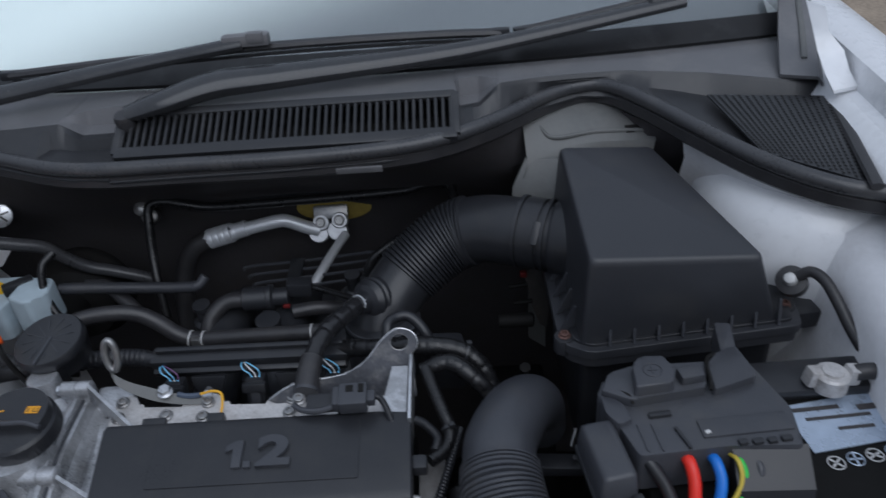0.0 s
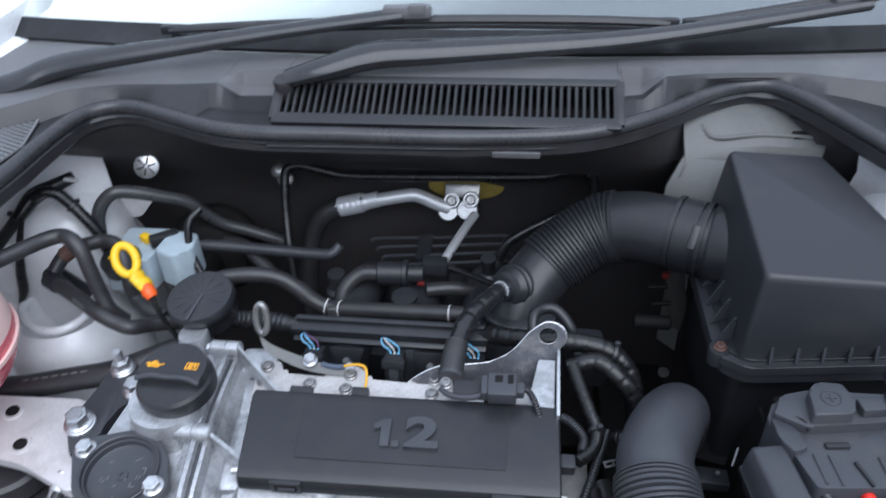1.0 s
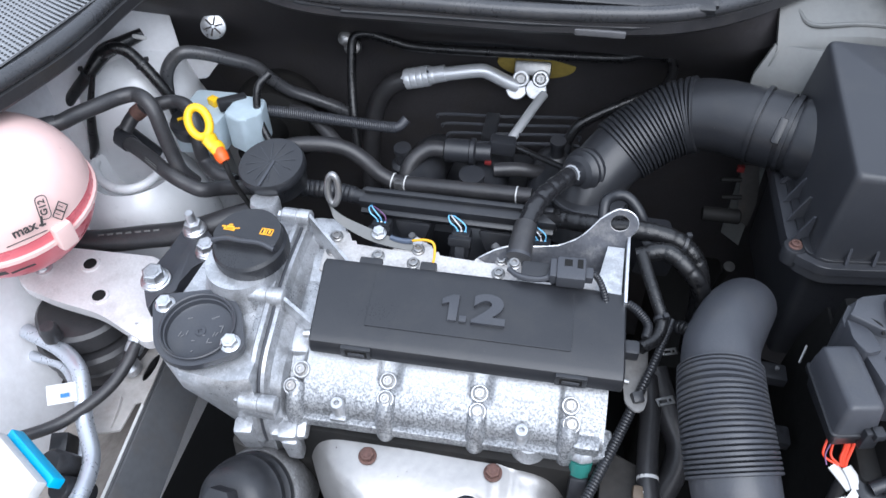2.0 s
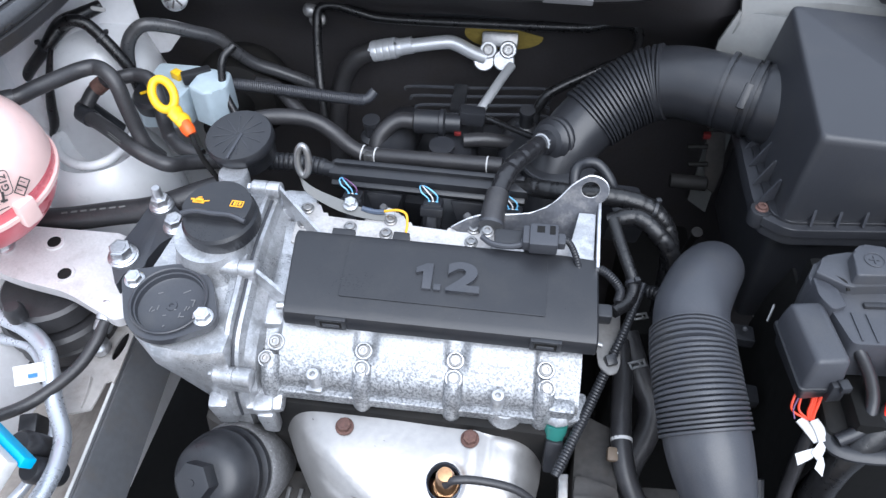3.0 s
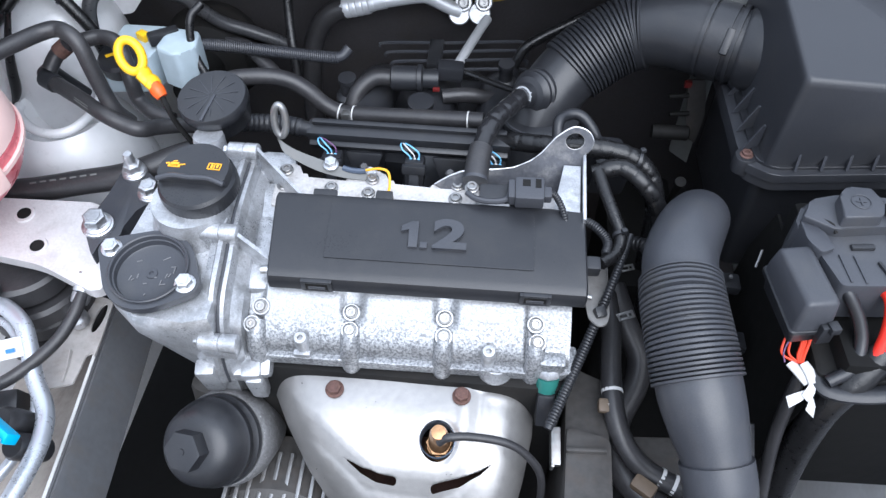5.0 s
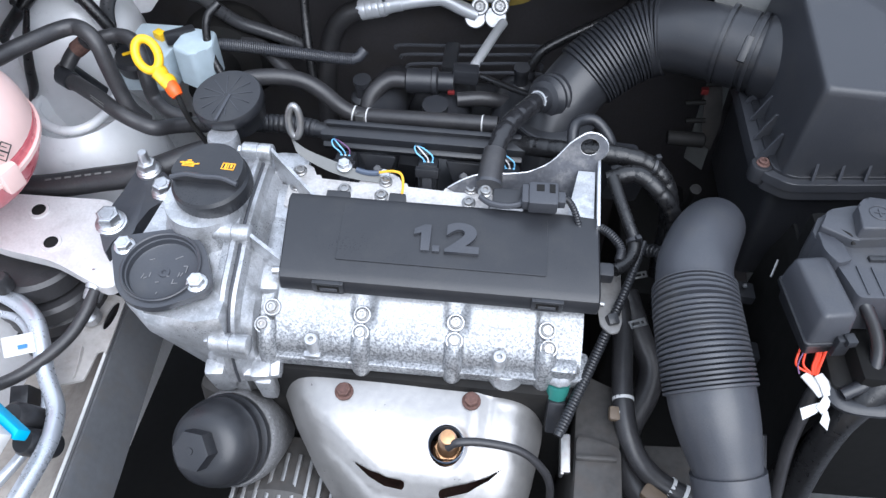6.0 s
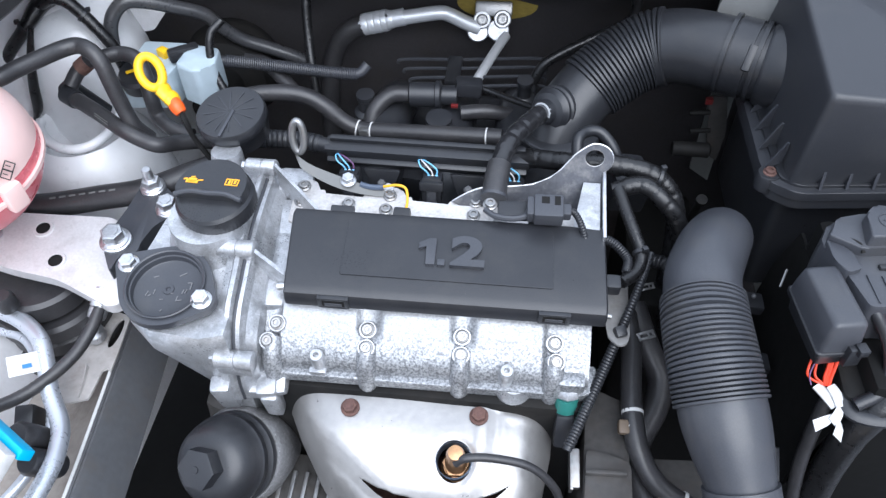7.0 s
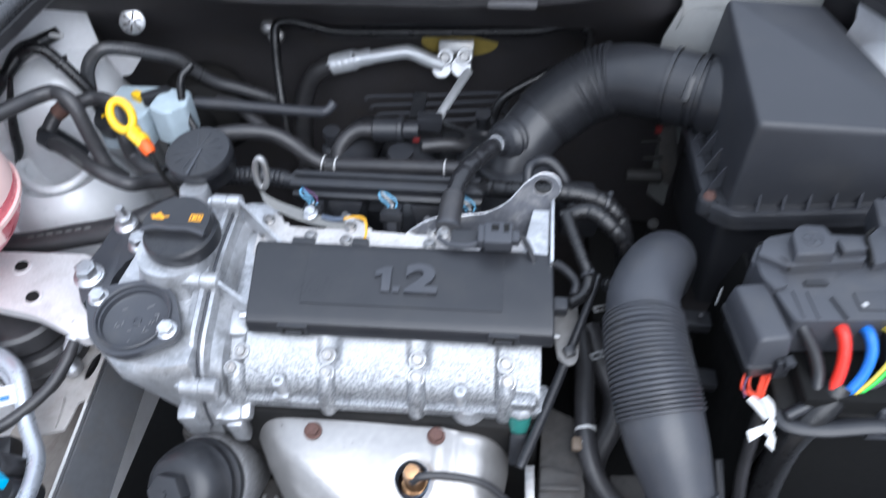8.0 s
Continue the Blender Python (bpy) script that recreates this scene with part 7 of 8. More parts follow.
part("lower_cuff", bm, RUBBER, vh)
bm = fresh()
tube(bm, [(-0.1658, 0.5245, 0.7957, 0.0122), (-0.1660, 0.5215, 0.7945, 0.0122)], 0.0122, 18, 2)
part("foot_ring", bm, PLASTIC_GREY, vh)
band(vh, (-0.1210, 0.6515, 0.7985), (-0.1260, 0.6450, 0.8008), 0.0108, PIPE, "spring_clamp", "bright spring clamp")

box_thing = thing("air_filter_box", (0.18, 0.64, 0.79), "large black plastic air filter box with a ribbed flange", "air filter box")
bm = fresh()
foot = [(0.098, 0.548), (0.290, 0.570), (0.275, 0.765), (0.090, 0.745)]
roof = [(0.1025, 0.5485), (0.258, 0.552), (0.203, 0.758), (0.096, 0.717)]


def at_height(ring, heights):
    return [(x, y, z) for (x, y), z in zip(ring, heights)]


def round_ring(points, r):
    """Rounds the corners of a ring of 3D points."""
    out = []
    n = len(points)
    for i in range(n):
        a, b, c = (np.array(points[(i + k) % n], float) for k in (-1, 0, 1))
        p, q = b + (a - b) / np.linalg.norm(a - b) * r, b + (c - b) / np.linalg.norm(c - b) * r
        for k in range(5):
            t = k / 4
            out.append(Vector((1 - t) ** 2 * p + 2 * t * (1 - t) * b + t * t * q))
    return out


def shrunk(ring, amount, drop):
    c = np.mean(ring, axis=0)
    return [tuple(np.array(p) + (c - np.array(p)) / np.linalg.norm((c - np.array(p))[:2]) * amount * np.array((1, 1, 0)) + np.array((0, 0, drop))) for p in ring]


top_ring = at_height(roof, (0.910, 0.902, 0.912, 0.938))
rings = [round_ring(at_height(foot, (0.812,) * 4), 0.006), round_ring(shrunk(top_ring, -0.0012, -0.008), 0.007), round_ring(shrunk(top_ring, -0.0002, -0.0045), 0.007), round_ring(shrunk(top_ring, 0.0014, -0.0018), 0.007), round_ring(shrunk(top_ring, 0.0036, -0.0004), 0.007), round_ring(shrunk(top_ring, 0.0065, 0.0), 0.007)]
loft(bm, rings)
part("lid", bm, AIRBOX, box_thing, smooth=40)
bm = fresh()
flange = rounded([(0.078, 0.575), (0.082, 0.552), (0.105, 0.538), (0.312, 0.562), (0.318, 0.60), (0.300, 0.78), (0.075, 0.76)], 0.008)
prism(bm, flange, 0.801, 0.8105, None, 0.001)
prism(bm, [(0.19 + (x - 0.19) * 0.985, 0.66 + (y - 0.66) * 0.985) for x, y in flange], 0.790, 0.7995, None, 0.001)
flange_part = part("flange", bm, AIRBOX, box_thing)
bm = fresh()
rim = rounded([(0.089, 0.575), (0.091, 0.556), (0.107, 0.5455), (0.305, 0.5685), (0.309, 0.60), (0.290, 0.77), (0.083, 0.75)], 0.006)
prism(bm, rim, 0.8095, 0.8135, None, 0.0008)
part("rim", bm, PLASTIC, box_thing)
bm = fresh()
prism(bm, rounded([(0.10, 0.56), (0.295, 0.575), (0.28, 0.76), (0.095, 0.745)], 0.01), 0.66, 0.795, None, 0.002)
part("lower_case", bm, PLASTIC, box_thing)
for k in range(8):
    x = 0.125 + 0.0235 * k
    y = 0.5445 + (x - 0.1) * 0.112
    bm = fresh()
    loft(bm, [[(x + s, y - 0.003, 0.811), (x + s, y + 0.005, 0.811), (x + s, y + 0.0055, 0.837), (x + s, y + 0.004, 0.837)] for s in (-0.0013, 0.0013)])
    part("stiffener", bm, PLASTIC_GREY, flange_part)
for k in range(6):
    y = 0.57 + 0.028 * k
    bm = fresh()
    loft(bm, [[(0.080, y + s, 0.811), (0.096, y + s + 0.006, 0.811), (0.0965, y + s + 0.006, 0.837), (0.0945, y + s + 0.006, 0.837)] for s in (-0.0013, 0.0013)])
    part("stiffener", bm, PLASTIC_GREY, flange_part)
for at in ((0.084, 0.563, 0.8125), (0.305, 0.592, 0.8125)):
    bm = fresh()
    lathe(bm, (at[0], at[1], 0.795), (0, 0, 1), [(0.0105, 0), (0.0105, 0.0155), (0.0095, 0.017), (0, 0.017)], 22)
    part("screw_post", bm, PLASTIC, box_thing)
    bolt(box_thing, at, (0, 0, 1), 0.0045, RUST, socket=True)
bm = fresh()
lathe(bm, (0.088, 0.688, 0.845), (1, -0.35, 0), [(0.038, 0), (0.041, 0.004), (0.041, 0.03)], 30)
part("outlet_collar", bm, PLASTIC, box_thing)

duct = thing("intake_duct", (0.03, 0.38, 0.70), "large grey-black corrugated fresh air duct", "air duct")
bm = fresh()
tube(bm, [(0.060, 0.554, 0.70, 0.0262), (0.055, 0.539, 0.742, 0.0272), (0.0425, 0.511, 0.774, 0.0286), (0.027, 0.477, 0.7935, 0.0302), (0.014, 0.442, 0.799, 0.0310), (0.0122, 0.4165, 0.7955, 0.0314)], 0.033, 30, 8)
part("upper_bend", bm, PLASTIC_GREY, duct, smooth=60)
bm = fresh()
tube(bm, [(0.0122, 0.4195, 0.7958, 0.0300), (0.0132, 0.398, 0.7915, 0.0308), (0.018, 0.368, 0.781, 0.0317), (0.0245, 0.3395, 0.7668, 0.0324)], 0.035, 40, 8, ribs=(0.0, 1.0, 23, 0.0042))
part("bellows", bm, PLASTIC_GREY, duct, smooth=60)
bm = fresh()
tube(bm, [(0.0240, 0.3415, 0.7678, 0.0337), (0.0265, 0.331, 0.7625, 0.0336), (0.032, 0.314, 0.752, 0.0315), (0.0405, 0.290, 0.7345, 0.0262), (0.0440, 0.276, 0.723, 0.0245), (0.047, 0.262, 0.71, 0.0240), (0.056, 0.22, 0.665, 0.0240), (0.06, 0.19, 0.62, 0.0240)], 0.03, 30, 8)
part("lower_neck", bm, PLASTIC_GREY, duct, smooth=60)
bm = fresh()
tube(bm, [(0.0404, 0.2900, 0.7345, 0.0288), (0.0424, 0.2825, 0.7284, 0.0288), (0.0445, 0.275, 0.722, 0.0286), (0.047, 0.262, 0.71, 0.0278), (0.056, 0.22, 0.665, 0.0276), (0.06, 0.19, 0.62, 0.0276)], 0.028, 30, 8)
part("collar", bm, PLASTIC_GREY, duct, smooth=60)

# ---- battery side ----
battery = thing("battery", (0.24, 0.44, 0.60), "black car battery with a silver and blue label", "battery")
bm = fresh()
box(bm, (0.245, 0.435, 0.70), (0.24, 0.175, 0.20), (0, 0, 2), 0.006)
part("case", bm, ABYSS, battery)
bm = fresh()
box(bm, (0.305, 0.4475, 0.8015), (0.088, 0.052, 0.0012), (0, 0, 9), 0)
part("label", bm, BATTERY_LABEL, battery, "silver and blue printed label")
for k, (x, y, w, h) in enumerate(((0.285, 0.462, 0.04, 0.004), (0.300, 0.452, 0.055, 0.003), (0.330, 0.462, 0.02, 0.006), (0.310, 0.440, 0.03, 0.003))):
    bm = fresh()
    box(bm, (x, y, 0.8026), (w, h, 0.0006), (0, 0, 4), 0)
    part("label_bar", bm, PRINT_DARK, battery)
for k in range(5):
    bm = fresh()
    cx, cy = 0.279 + 0.0165 * k, 0.405 + 0.003 * k
    for a in ((45, -45), (0, 90), (30, -30), (60, -20), (10, 100))[k]:
        box(bm, (cx, cy, 0.8010), (0.011, 0.0016, 0.0006), (0, 0, a), 0)
    tube(bm, [(cx + 0.0066 * math.cos(a), cy + 0.0066 * math.sin(a), 0.8010) for a in np.linspace(0, 2 * math.pi, 17)], 0.0006, 4, 1)
    part("warning_mark", bm, BATTERY_LABEL if k % 2 else YELLOW if k == 4 else PRINT_WHITE, battery)
bm = fresh()
box(bm, (0.300, 0.495, 0.806), (0.12, 0.04, 0.012), (0, 0, 2), 0.004)
part("rear_ledge", bm, PLASTIC, battery)
term = thing("battery_terminal", (0.298, 0.482, 0.81), "grey metal battery terminal clamp with cable", "terminal")
bm = fresh()
lathe(bm, (0.296, 0.480, 0.81), (0, 0, 1), [(0.016, 0), (0.016, 0.016), (0.014, 0.018), (0.010, 0.018), (0.0095, 0.021), (0, 0.022)], 26)
part("clamp_ring", bm, PALE_CAST, term)
for x in (-0.016, 0.020):
    bm = fresh()
    box(bm, (0.296 + x, 0.482, 0.822), (0.014, 0.014, 0.018), (0, 12, 10), 0.003)
    part("clamp_jaw", bm, PALE_CAST, term)
bm = fresh()
tube(bm, [(0.318, 0.482, 0.824), (0.335, 0.481, 0.826), (0.36, 0.478, 0.822), (0.40, 0.45, 0.79), (0.41, 0.40, 0.74)], 0.008, 12, 6)
part("cable", bm, RUBBER, term)
term.location.x += 0.006
term.scale = (0.92, 0.92, 0.92)

fuse = thing("fuse_box", (0.17, 0.43, 0.80), "black plastic fuse box cover on top of the battery", "fuse box")
bm = fresh()
prism(bm, rounded([(0.116, 0.384), (0.185, 0.390), (0.240, 0.388), (0.243, 0.426), (0.230, 0.470), (0.222, 0.494), (0.203, 0.489), (0.188, 0.474), (0.128, 0.474), (0.104, 0.468), (0.094, 0.446), (0.108, 0.411)], 0.005), 0.806, 0.8445, None, 0.004)
part("base_cover", bm, PLASTIC_GREY, fuse)
bm = fresh()
loft(bm, [[(x, 0.391, 0.8415), (x, 0.366, 0.822 - 0.03 * (x - 0.18)), (x, 0.362, 0.800), (x, 0.388, 0.815)] for x in (0.187, 0.20, 0.238, 0.244)])
part("front_flank", bm, PLASTIC, fuse, smooth=25)
bm = fresh()
prism(bm, rounded([(0.097, 0.446), (0.121, 0.4335), (0.181, 0.4435), (0.189, 0.474), (0.128, 0.472), (0.107, 0.465)], 0.003), 0.842, 0.8535, None, 0.0025)
part("rear_block", bm, PLASTIC_GREY, fuse)
bm = fresh()
prism(bm, rounded([(0.122, 0.436), (0.1545, 0.4405), (0.159, 0.457), (0.153, 0.4735), (0.133, 0.473), (0.1245, 0.463)], 0.003), 0.850, 0.8635, None, 0.003, taper=0.95)
part("rear_dome", bm, PLASTIC_GREY, fuse)
bm = fresh()
tube(bm, [(0.140 + 0.0075 * math.cos(a), 0.4555 + 0.0075 * math.sin(a), 0.8638) for a in np.linspace(0, 2 * math.pi, 25)], 0.0005, 6, 1)
box(bm, (0.140, 0.4555, 0.8638), (0.008, 0.0012, 0.0008), (0, 0, 0), 0)
box(bm, (0.140, 0.4555, 0.8639), (0.0012, 0.008, 0.0008), (0, 0, 0), 0)
part("moulded_ring", bm, PLASTIC_GREY, fuse)
bm = fresh()
box(bm, (0.171, 0.4545, 0.8565), (0.020, 0.014, 0.010), (0, 0, 10), 0.0025)
part("lock_tab", bm, PLASTIC_GREY, fuse)
bm = fresh()
prism(bm, rounded([(0.187, 0.441), (0.226, 0.455), (0.2235, 0.470), (0.220, 0.492), (0.204, 0.487), (0.189, 0.470)], 0.004), 0.842, 0.8525, None, 0.003)
part("rear_arm", bm, PLASTIC_GREY, fuse)
bm = fresh()
prism(bm, rounded([(0.206, 0.484), (0.220, 0.490), (0.226, 0.525), (0.212, 0.527)], 0.003), 0.824, 0.8495, None, 0.003)
part("rear_clip", bm, PLASTIC_GREY, fuse)
bm = fresh()
tube(bm, [(0.184, 0.440, 0.8535), (0.186, 0.450, 0.8555), (0.189, 0.472, 0.8550), (0.200, 0.486, 0.850)], 0.0016, 6, 5)
part("shadow_gap", bm, DARK, fuse)
bm = fresh()
prism(bm, rounded([(0.096, 0.446), (0.112, 0.437), (0.118, 0.418), (0.106, 0.412), (0.098, 0.425)], 0.004), 0.806, 0.849, None, 0.003)
part("corner_hood", bm, PLASTIC_GREY, fuse)
bm = fresh()
tube(bm, [(0.102, 0.4475, 0.8505), (0.112, 0.4445, 0.852), (0.119, 0.438, 0.8525), (0.121, 0.433, 0.849)], 0.0015, 6, 5)
part("shadow_gap", bm, DARK, fuse)
for x in (0.120, 0.131):
    bm = fresh()
    loft(bm, [[(x + w, 0.415, 0.844), (x + w, 0.414, 0.8460), (x + w + 0.003, 0.388, 0.8456), (x + w + 0.003, 0.387, 0.840)] for w in (0.0, 0.0014)])
    part("deck_rib", bm, PLASTIC_GREY, fuse)
bm = fresh()
box(bm, (0.152, 0.399, 0.8450), (0.0026, 0.022, 0.004), (0, 0, 18), 0.001)
part("hinge_groove", bm, PLASTIC, fuse)
bm = fresh()
box(bm, (0.202, 0.4095, 0.8448), (0.070, 0.018, 0.003), (0, 0, 4), 0.001)
part("raised_bar", bm, PLASTIC_GREY, fuse)
bm = fresh()
box(bm, (0.1715, 0.4025, 0.8470), (0.004, 0.003, 0.0008), (0, 0, 20), 0)
part("white_mark", bm, PALE, fuse)
for x, y, w in ((0.140, 0.4235, 0.018), (0.195, 0.392, 0.007), (0.206, 0.392, 0.008), (0.217, 0.3925, 0.007), (0.228, 0.394, 0.008)):
    bm = fresh()
    box(bm, (x, y, 0.8455), (w, 0.005, 0.004), (0, 0, 6), 0.001)
    part("latch", bm, PLASTIC, fuse)
bm = fresh()
tube(bm, [(0.121, 0.391, 0.836), (0.126, 0.386, 0.832), (0.136, 0.376, 0.818), (0.141, 0.364, 0.803), (0.136, 0.349, 0.789), (0.119, 0.341, 0.78)], 0.0052, 12, 6)
part("cable_sleeve", bm, PLASTIC, fuse)
bm = fresh()
prism(bm, rounded([(0.112, 0.345), (0.250, 0.340), (0.250, 0.388), (0.112, 0.392)], 0.006), 0.760, 0.783, None, 0.003)
part("front_tray", bm, DARK, fuse)
bm = fresh()
tube(bm, [(0.113, 0.352, 0.776), (0.120, 0.338, 0.774), (0.145, 0.334, 0.776), (0.19, 0.338, 0.780), (0.25, 0.336, 0.780)], 0.0075, 10, 6, flat=0.6)
part("tray_lip", bm, PLASTIC, fuse)
bm = fresh()
box(bm, (0.196, 0.352, 0.772), (0.020, 0.02, 0.04), (0, 0, 4), 0.003)
part("tray_clip", bm, PLASTIC_GREY, fuse)

small = thing("relay_box", (0.09, 0.39, 0.78), "small black plastic relay box beside the fuse box", "relay box")
bm = fresh()
lid = [(0.0770, 0.4190), (0.1020, 0.4235), (0.1105, 0.3665), (0.0860, 0.3610)]
c = np.mean(lid, axis=0)


def relay_ring(grow, z, tilt=0.0, r=0.004):
    """The lid's outline, grown by so many metres, at one height."""
    k = [(x + (grow if x > c[0] else -grow), y + (grow if y > c[1] else -grow)) for x, y in lid]
    return round_ring([(x, y, z + (0.416 - y) * tilt) for x, y in k], r)


loft(bm, [relay_ring(0.0028, 0.8150), relay_ring(0.0022, 0.8280), relay_ring(0.0006, 0.8420, 0.04), relay_ring(-0.0008, 0.8440, 0.04), relay_ring(-0.0030, 0.8452, 0.04)])
part("lid", bm, PLASTIC_GREY, small)
bm = fresh()
loft(bm, [relay_ring(0.0036, 0.8120), relay_ring(0.0040, 0.8130), relay_ring(0.0040, 0.8165), relay_ring(0.0032, 0.8175)])
part("lid_rim", bm, PLASTIC, small)
bm = fresh()
loft(bm, [relay_ring(-0.006, 0.794), relay_ring(-0.001, 0.798), relay_ring(0.0010, 0.8130)])
part("base", bm, PLASTIC, small)
bm = fresh()
box(bm, (0.1090, 0.3610, 0.8150), (0.012, 0.006, 0.020), (0, 0, 14), 0.0015)
box(bm, (0.1120, 0.3600, 0.8235), (0.008, 0.009, 0.007), (0, 0, 14), 0.0012)
part("lid_latch", bm, PLASTIC, small)
bm = fresh()
tube(bm, [(0.072, 0.430, 0.806), (0.078, 0.444, 0.812)], 0.0009, 6, 2)
part("thin_pin", bm, BRACKET, small)

for name, mat, pts, r, label in (
    ("red_cable", RED_WIRE, [(0.151, 0.396, 0.832), (0.154, 0.384, 0.835), (0.156, 0.374, 0.826), (0.155, 0.364, 0.812), (0.151, 0.355, 0.798), (0.147, 0.349, 0.786)], 0.0048, "thick red battery cable leaving the fuse box"),
    ("blue_cable", BLUE_WIRE, [(0.171, 0.396, 0.831), (0.174, 0.384, 0.834), (0.176, 0.373, 0.825), (0.172, 0.363, 0.811), (0.162, 0.354, 0.797), (0.153, 0.348, 0.786)], 0.0043, "blue cable leaving the fuse box"),
    ("green_cable", GREEN_WIRE, [(0.186, 0.396, 0.831), (0.192, 0.384, 0.834), (0.194, 0.373, 0.823), (0.184, 0.362, 0.808), (0.168, 0.353, 0.796), (0.157, 0.347, 0.786)], 0.0026, "thin green cable leaving the fuse box"),
    ("green_cable", material("yellow_green_cable", (0.55, 0.42, 0.05), 0.4, vary=0.1), [(0.184, 0.396, 0.832), (0.189, 0.382, 0.837), (0.190, 0.371, 0.826), (0.180, 0.361, 0.811), (0.166, 0.352, 0.798), (0.156, 0.346, 0.788)], 0.0018, "thin yellow cable leaving the fuse box"),
    ("grey_cable", PLASTIC_GREY, [(0.198, 0.394, 0.831), (0.206, 0.380, 0.830), (0.200, 0.370, 0.812), (0.180, 0.360, 0.798), (0.165, 0.352, 0.790)], 0.0036, "grey cable leaving the fuse box")):
    hose(name, pts, r, label, "cable", mat, 12, group="cables of the fuse box")
loom([(0.158, 0.362, 0.797), (0.150, 0.352, 0.786), (0.136, 0.342, 0.770), (0.126, 0.335, 0.74), (0.122, 0.325, 0.68), (0.12, 0.30, 0.58)], 0.0125, "thick black loom bundling the battery cables")
tapes = thing("taped_wire_tail", (0.105, 0.345, 0.77), "thin orange wires bound with white tape", "wiring")
WIRES = (((0.094, 0.380), (0.0875, 0.366), (0.0885, 0.361), (0.0985, 0.357)), ((0.097, 0.378), (0.0935, 0.368), (0.0935, 0.362), (0.1000, 0.357)),
         ((0.1035, 0.376), (0.1025, 0.368), (0.1005, 0.362), (0.1005, 0.356)), ((0.106, 0.376), (0.1045, 0.368), (0.1025, 0.362), (0.1015, 0.356)), ((0.110, 0.376), (0.1075, 0.368), (0.1045, 0.361), (0.1030, 0.355)))
for k, path in enumerate(WIRES):
    bm = fresh()
    tube(bm, [(x, y, z) for (x, y), z in zip(path, (0.797, 0.788, 0.783, 0.780))], 0.0010 if k < 2 else 0.0014, 8, 6)
    part("orange_wire", bm, RED_ORANGE, tapes)
bm = fresh()
tube(bm, [(0.0935, 0.372, 0.797), (0.0885, 0.362, 0.786), (0.0900, 0.356, 0.780)], 0.0006, 6, 6)
part("violet_wire", bm, bpy.data.materials["violet_wire"], tapes, "thin violet wire")
bm = fresh()
tube(bm, [(0.0945, 0.357, 0.779, 0.0045), (0.1010, 0.349, 0.777, 0.0045), (0.1060, 0.341, 0.774, 0.0030)], 0.0045, 10, 5, flat=0.45)
tube(bm, [(0.1040, 0.356, 0.781, 0.0040), (0.1080, 0.349, 0.779, 0.0046), (0.1100, 0.341, 0.776, 0.0040)], 0.0045, 10, 5, flat=0.45)
part("tape_wrap", bm, PALE, tapes)
for m_, w in ((pose(0.0965, 0.3290, 0.773, 20, -8, 28), 0.011), (pose(0.1055, 0.3240, 0.772, 24, 0, 75), 0.010), (pose(0.1065, 0.3350, 0.775, 15, 0, 60), 0.012)):
    bm = fresh()
    sheet(bm, [[m_ @ Vector((-w * 0.9, -0.0042, -0.001)), m_ @ Vector((-w * 0.7, 0.0040, 0.0))], [m_ @ Vector((0, -0.0036, 0.0012)), m_ @ Vector((0, 0.0034, 0.0018))], [m_ @ Vector((w * 0.7, -0.0024, 0.0)), m_ @ Vector((w * 0.7, 0.0024, 0.0004))]], 0.0007, (0, 0, 1))
    part("tape_flag", bm, PALE, tapes)
bm = fresh()
tube(bm, [(0.1045, 0.354, 0.776, 0.003), (0.1035, 0.347, 0.755), (0.102, 0.33, 0.70), (0.108, 0.30, 0.62), (0.115, 0.28, 0.55)], 0.0055, 10, 6)
part("sleeved_tail", bm, RUBBER, tapes)

earth = thing("earth_strap", (0.34, 0.62, 0.80), "black earth strap bolted to the white wing", "cable")
bm = fresh()
lathe(bm, (0.306, 0.592, 0.842), (-0.45, -0.55, 0.7), [(0.0145, -0.016), (0.0145, 0.001), (0.010, 0.002), (0, 0.002)], 26)
part("rubber_washer", bm, RUBBER, earth)
bm = fresh()
lathe(bm, (0.3055, 0.5915, 0.8425), (-0.45, -0.55, 0.7), [(0.0065, 0), (0.0065, 0.005), (0.005, 0.010), (0.003, 0.011), (0, 0.011)], 20)
part("capped_nut", bm, PALE, earth)
bm = fresh()
tube(bm, [(0.310, 0.590, 0.848), (0.320, 0.585, 0.856), (0.328, 0.572, 0.854), (0.334, 0.552, 0.843), (0.340, 0.530, 0.828), (0.346, 0.505, 0.818), (0.352, 0.487, 0.818), (0.345, 0.482, 0.823)], 0.0055, 12, 6)
part("strap", bm, RUBBER, earth)
bm = fresh()
box(bm, (0.325, 0.600, 0.795), (0.030, 0.03, 0.02), (0, 0, 8), 0.003)
alone("box_foot", bm, PLASTIC, "black plastic foot at the corner of the filter box", "bracket")

# ---- gearbox side, deep things ----
loom([(-0.150, 0.600, 0.780), (-0.120, 0.588, 0.788), (-0.085, 0.576, 0.797), (-0.045, 0.572, 0.800), (-0.014, 0.569, 0.792), (0.005, 0.560, 0.772), (0.012, 0.545, 0.74), (0.012, 0.53, 0.68)], 0.0090, "thick black taped wiring loom crossing behind the engine", (0.05, 0.95, 16, 0.0006))
loom([(-0.056, 0.545, 0.792), (-0.030, 0.548, 0.799), (-0.008, 0.537, 0.790), (0.010, 0.528, 0.765), (0.015, 0.52, 0.72), (0.015, 0.50, 0.65)], 0.0080, "black wiring loom dropping beside the engine", (0.05, 0.95, 12, 0.0006))
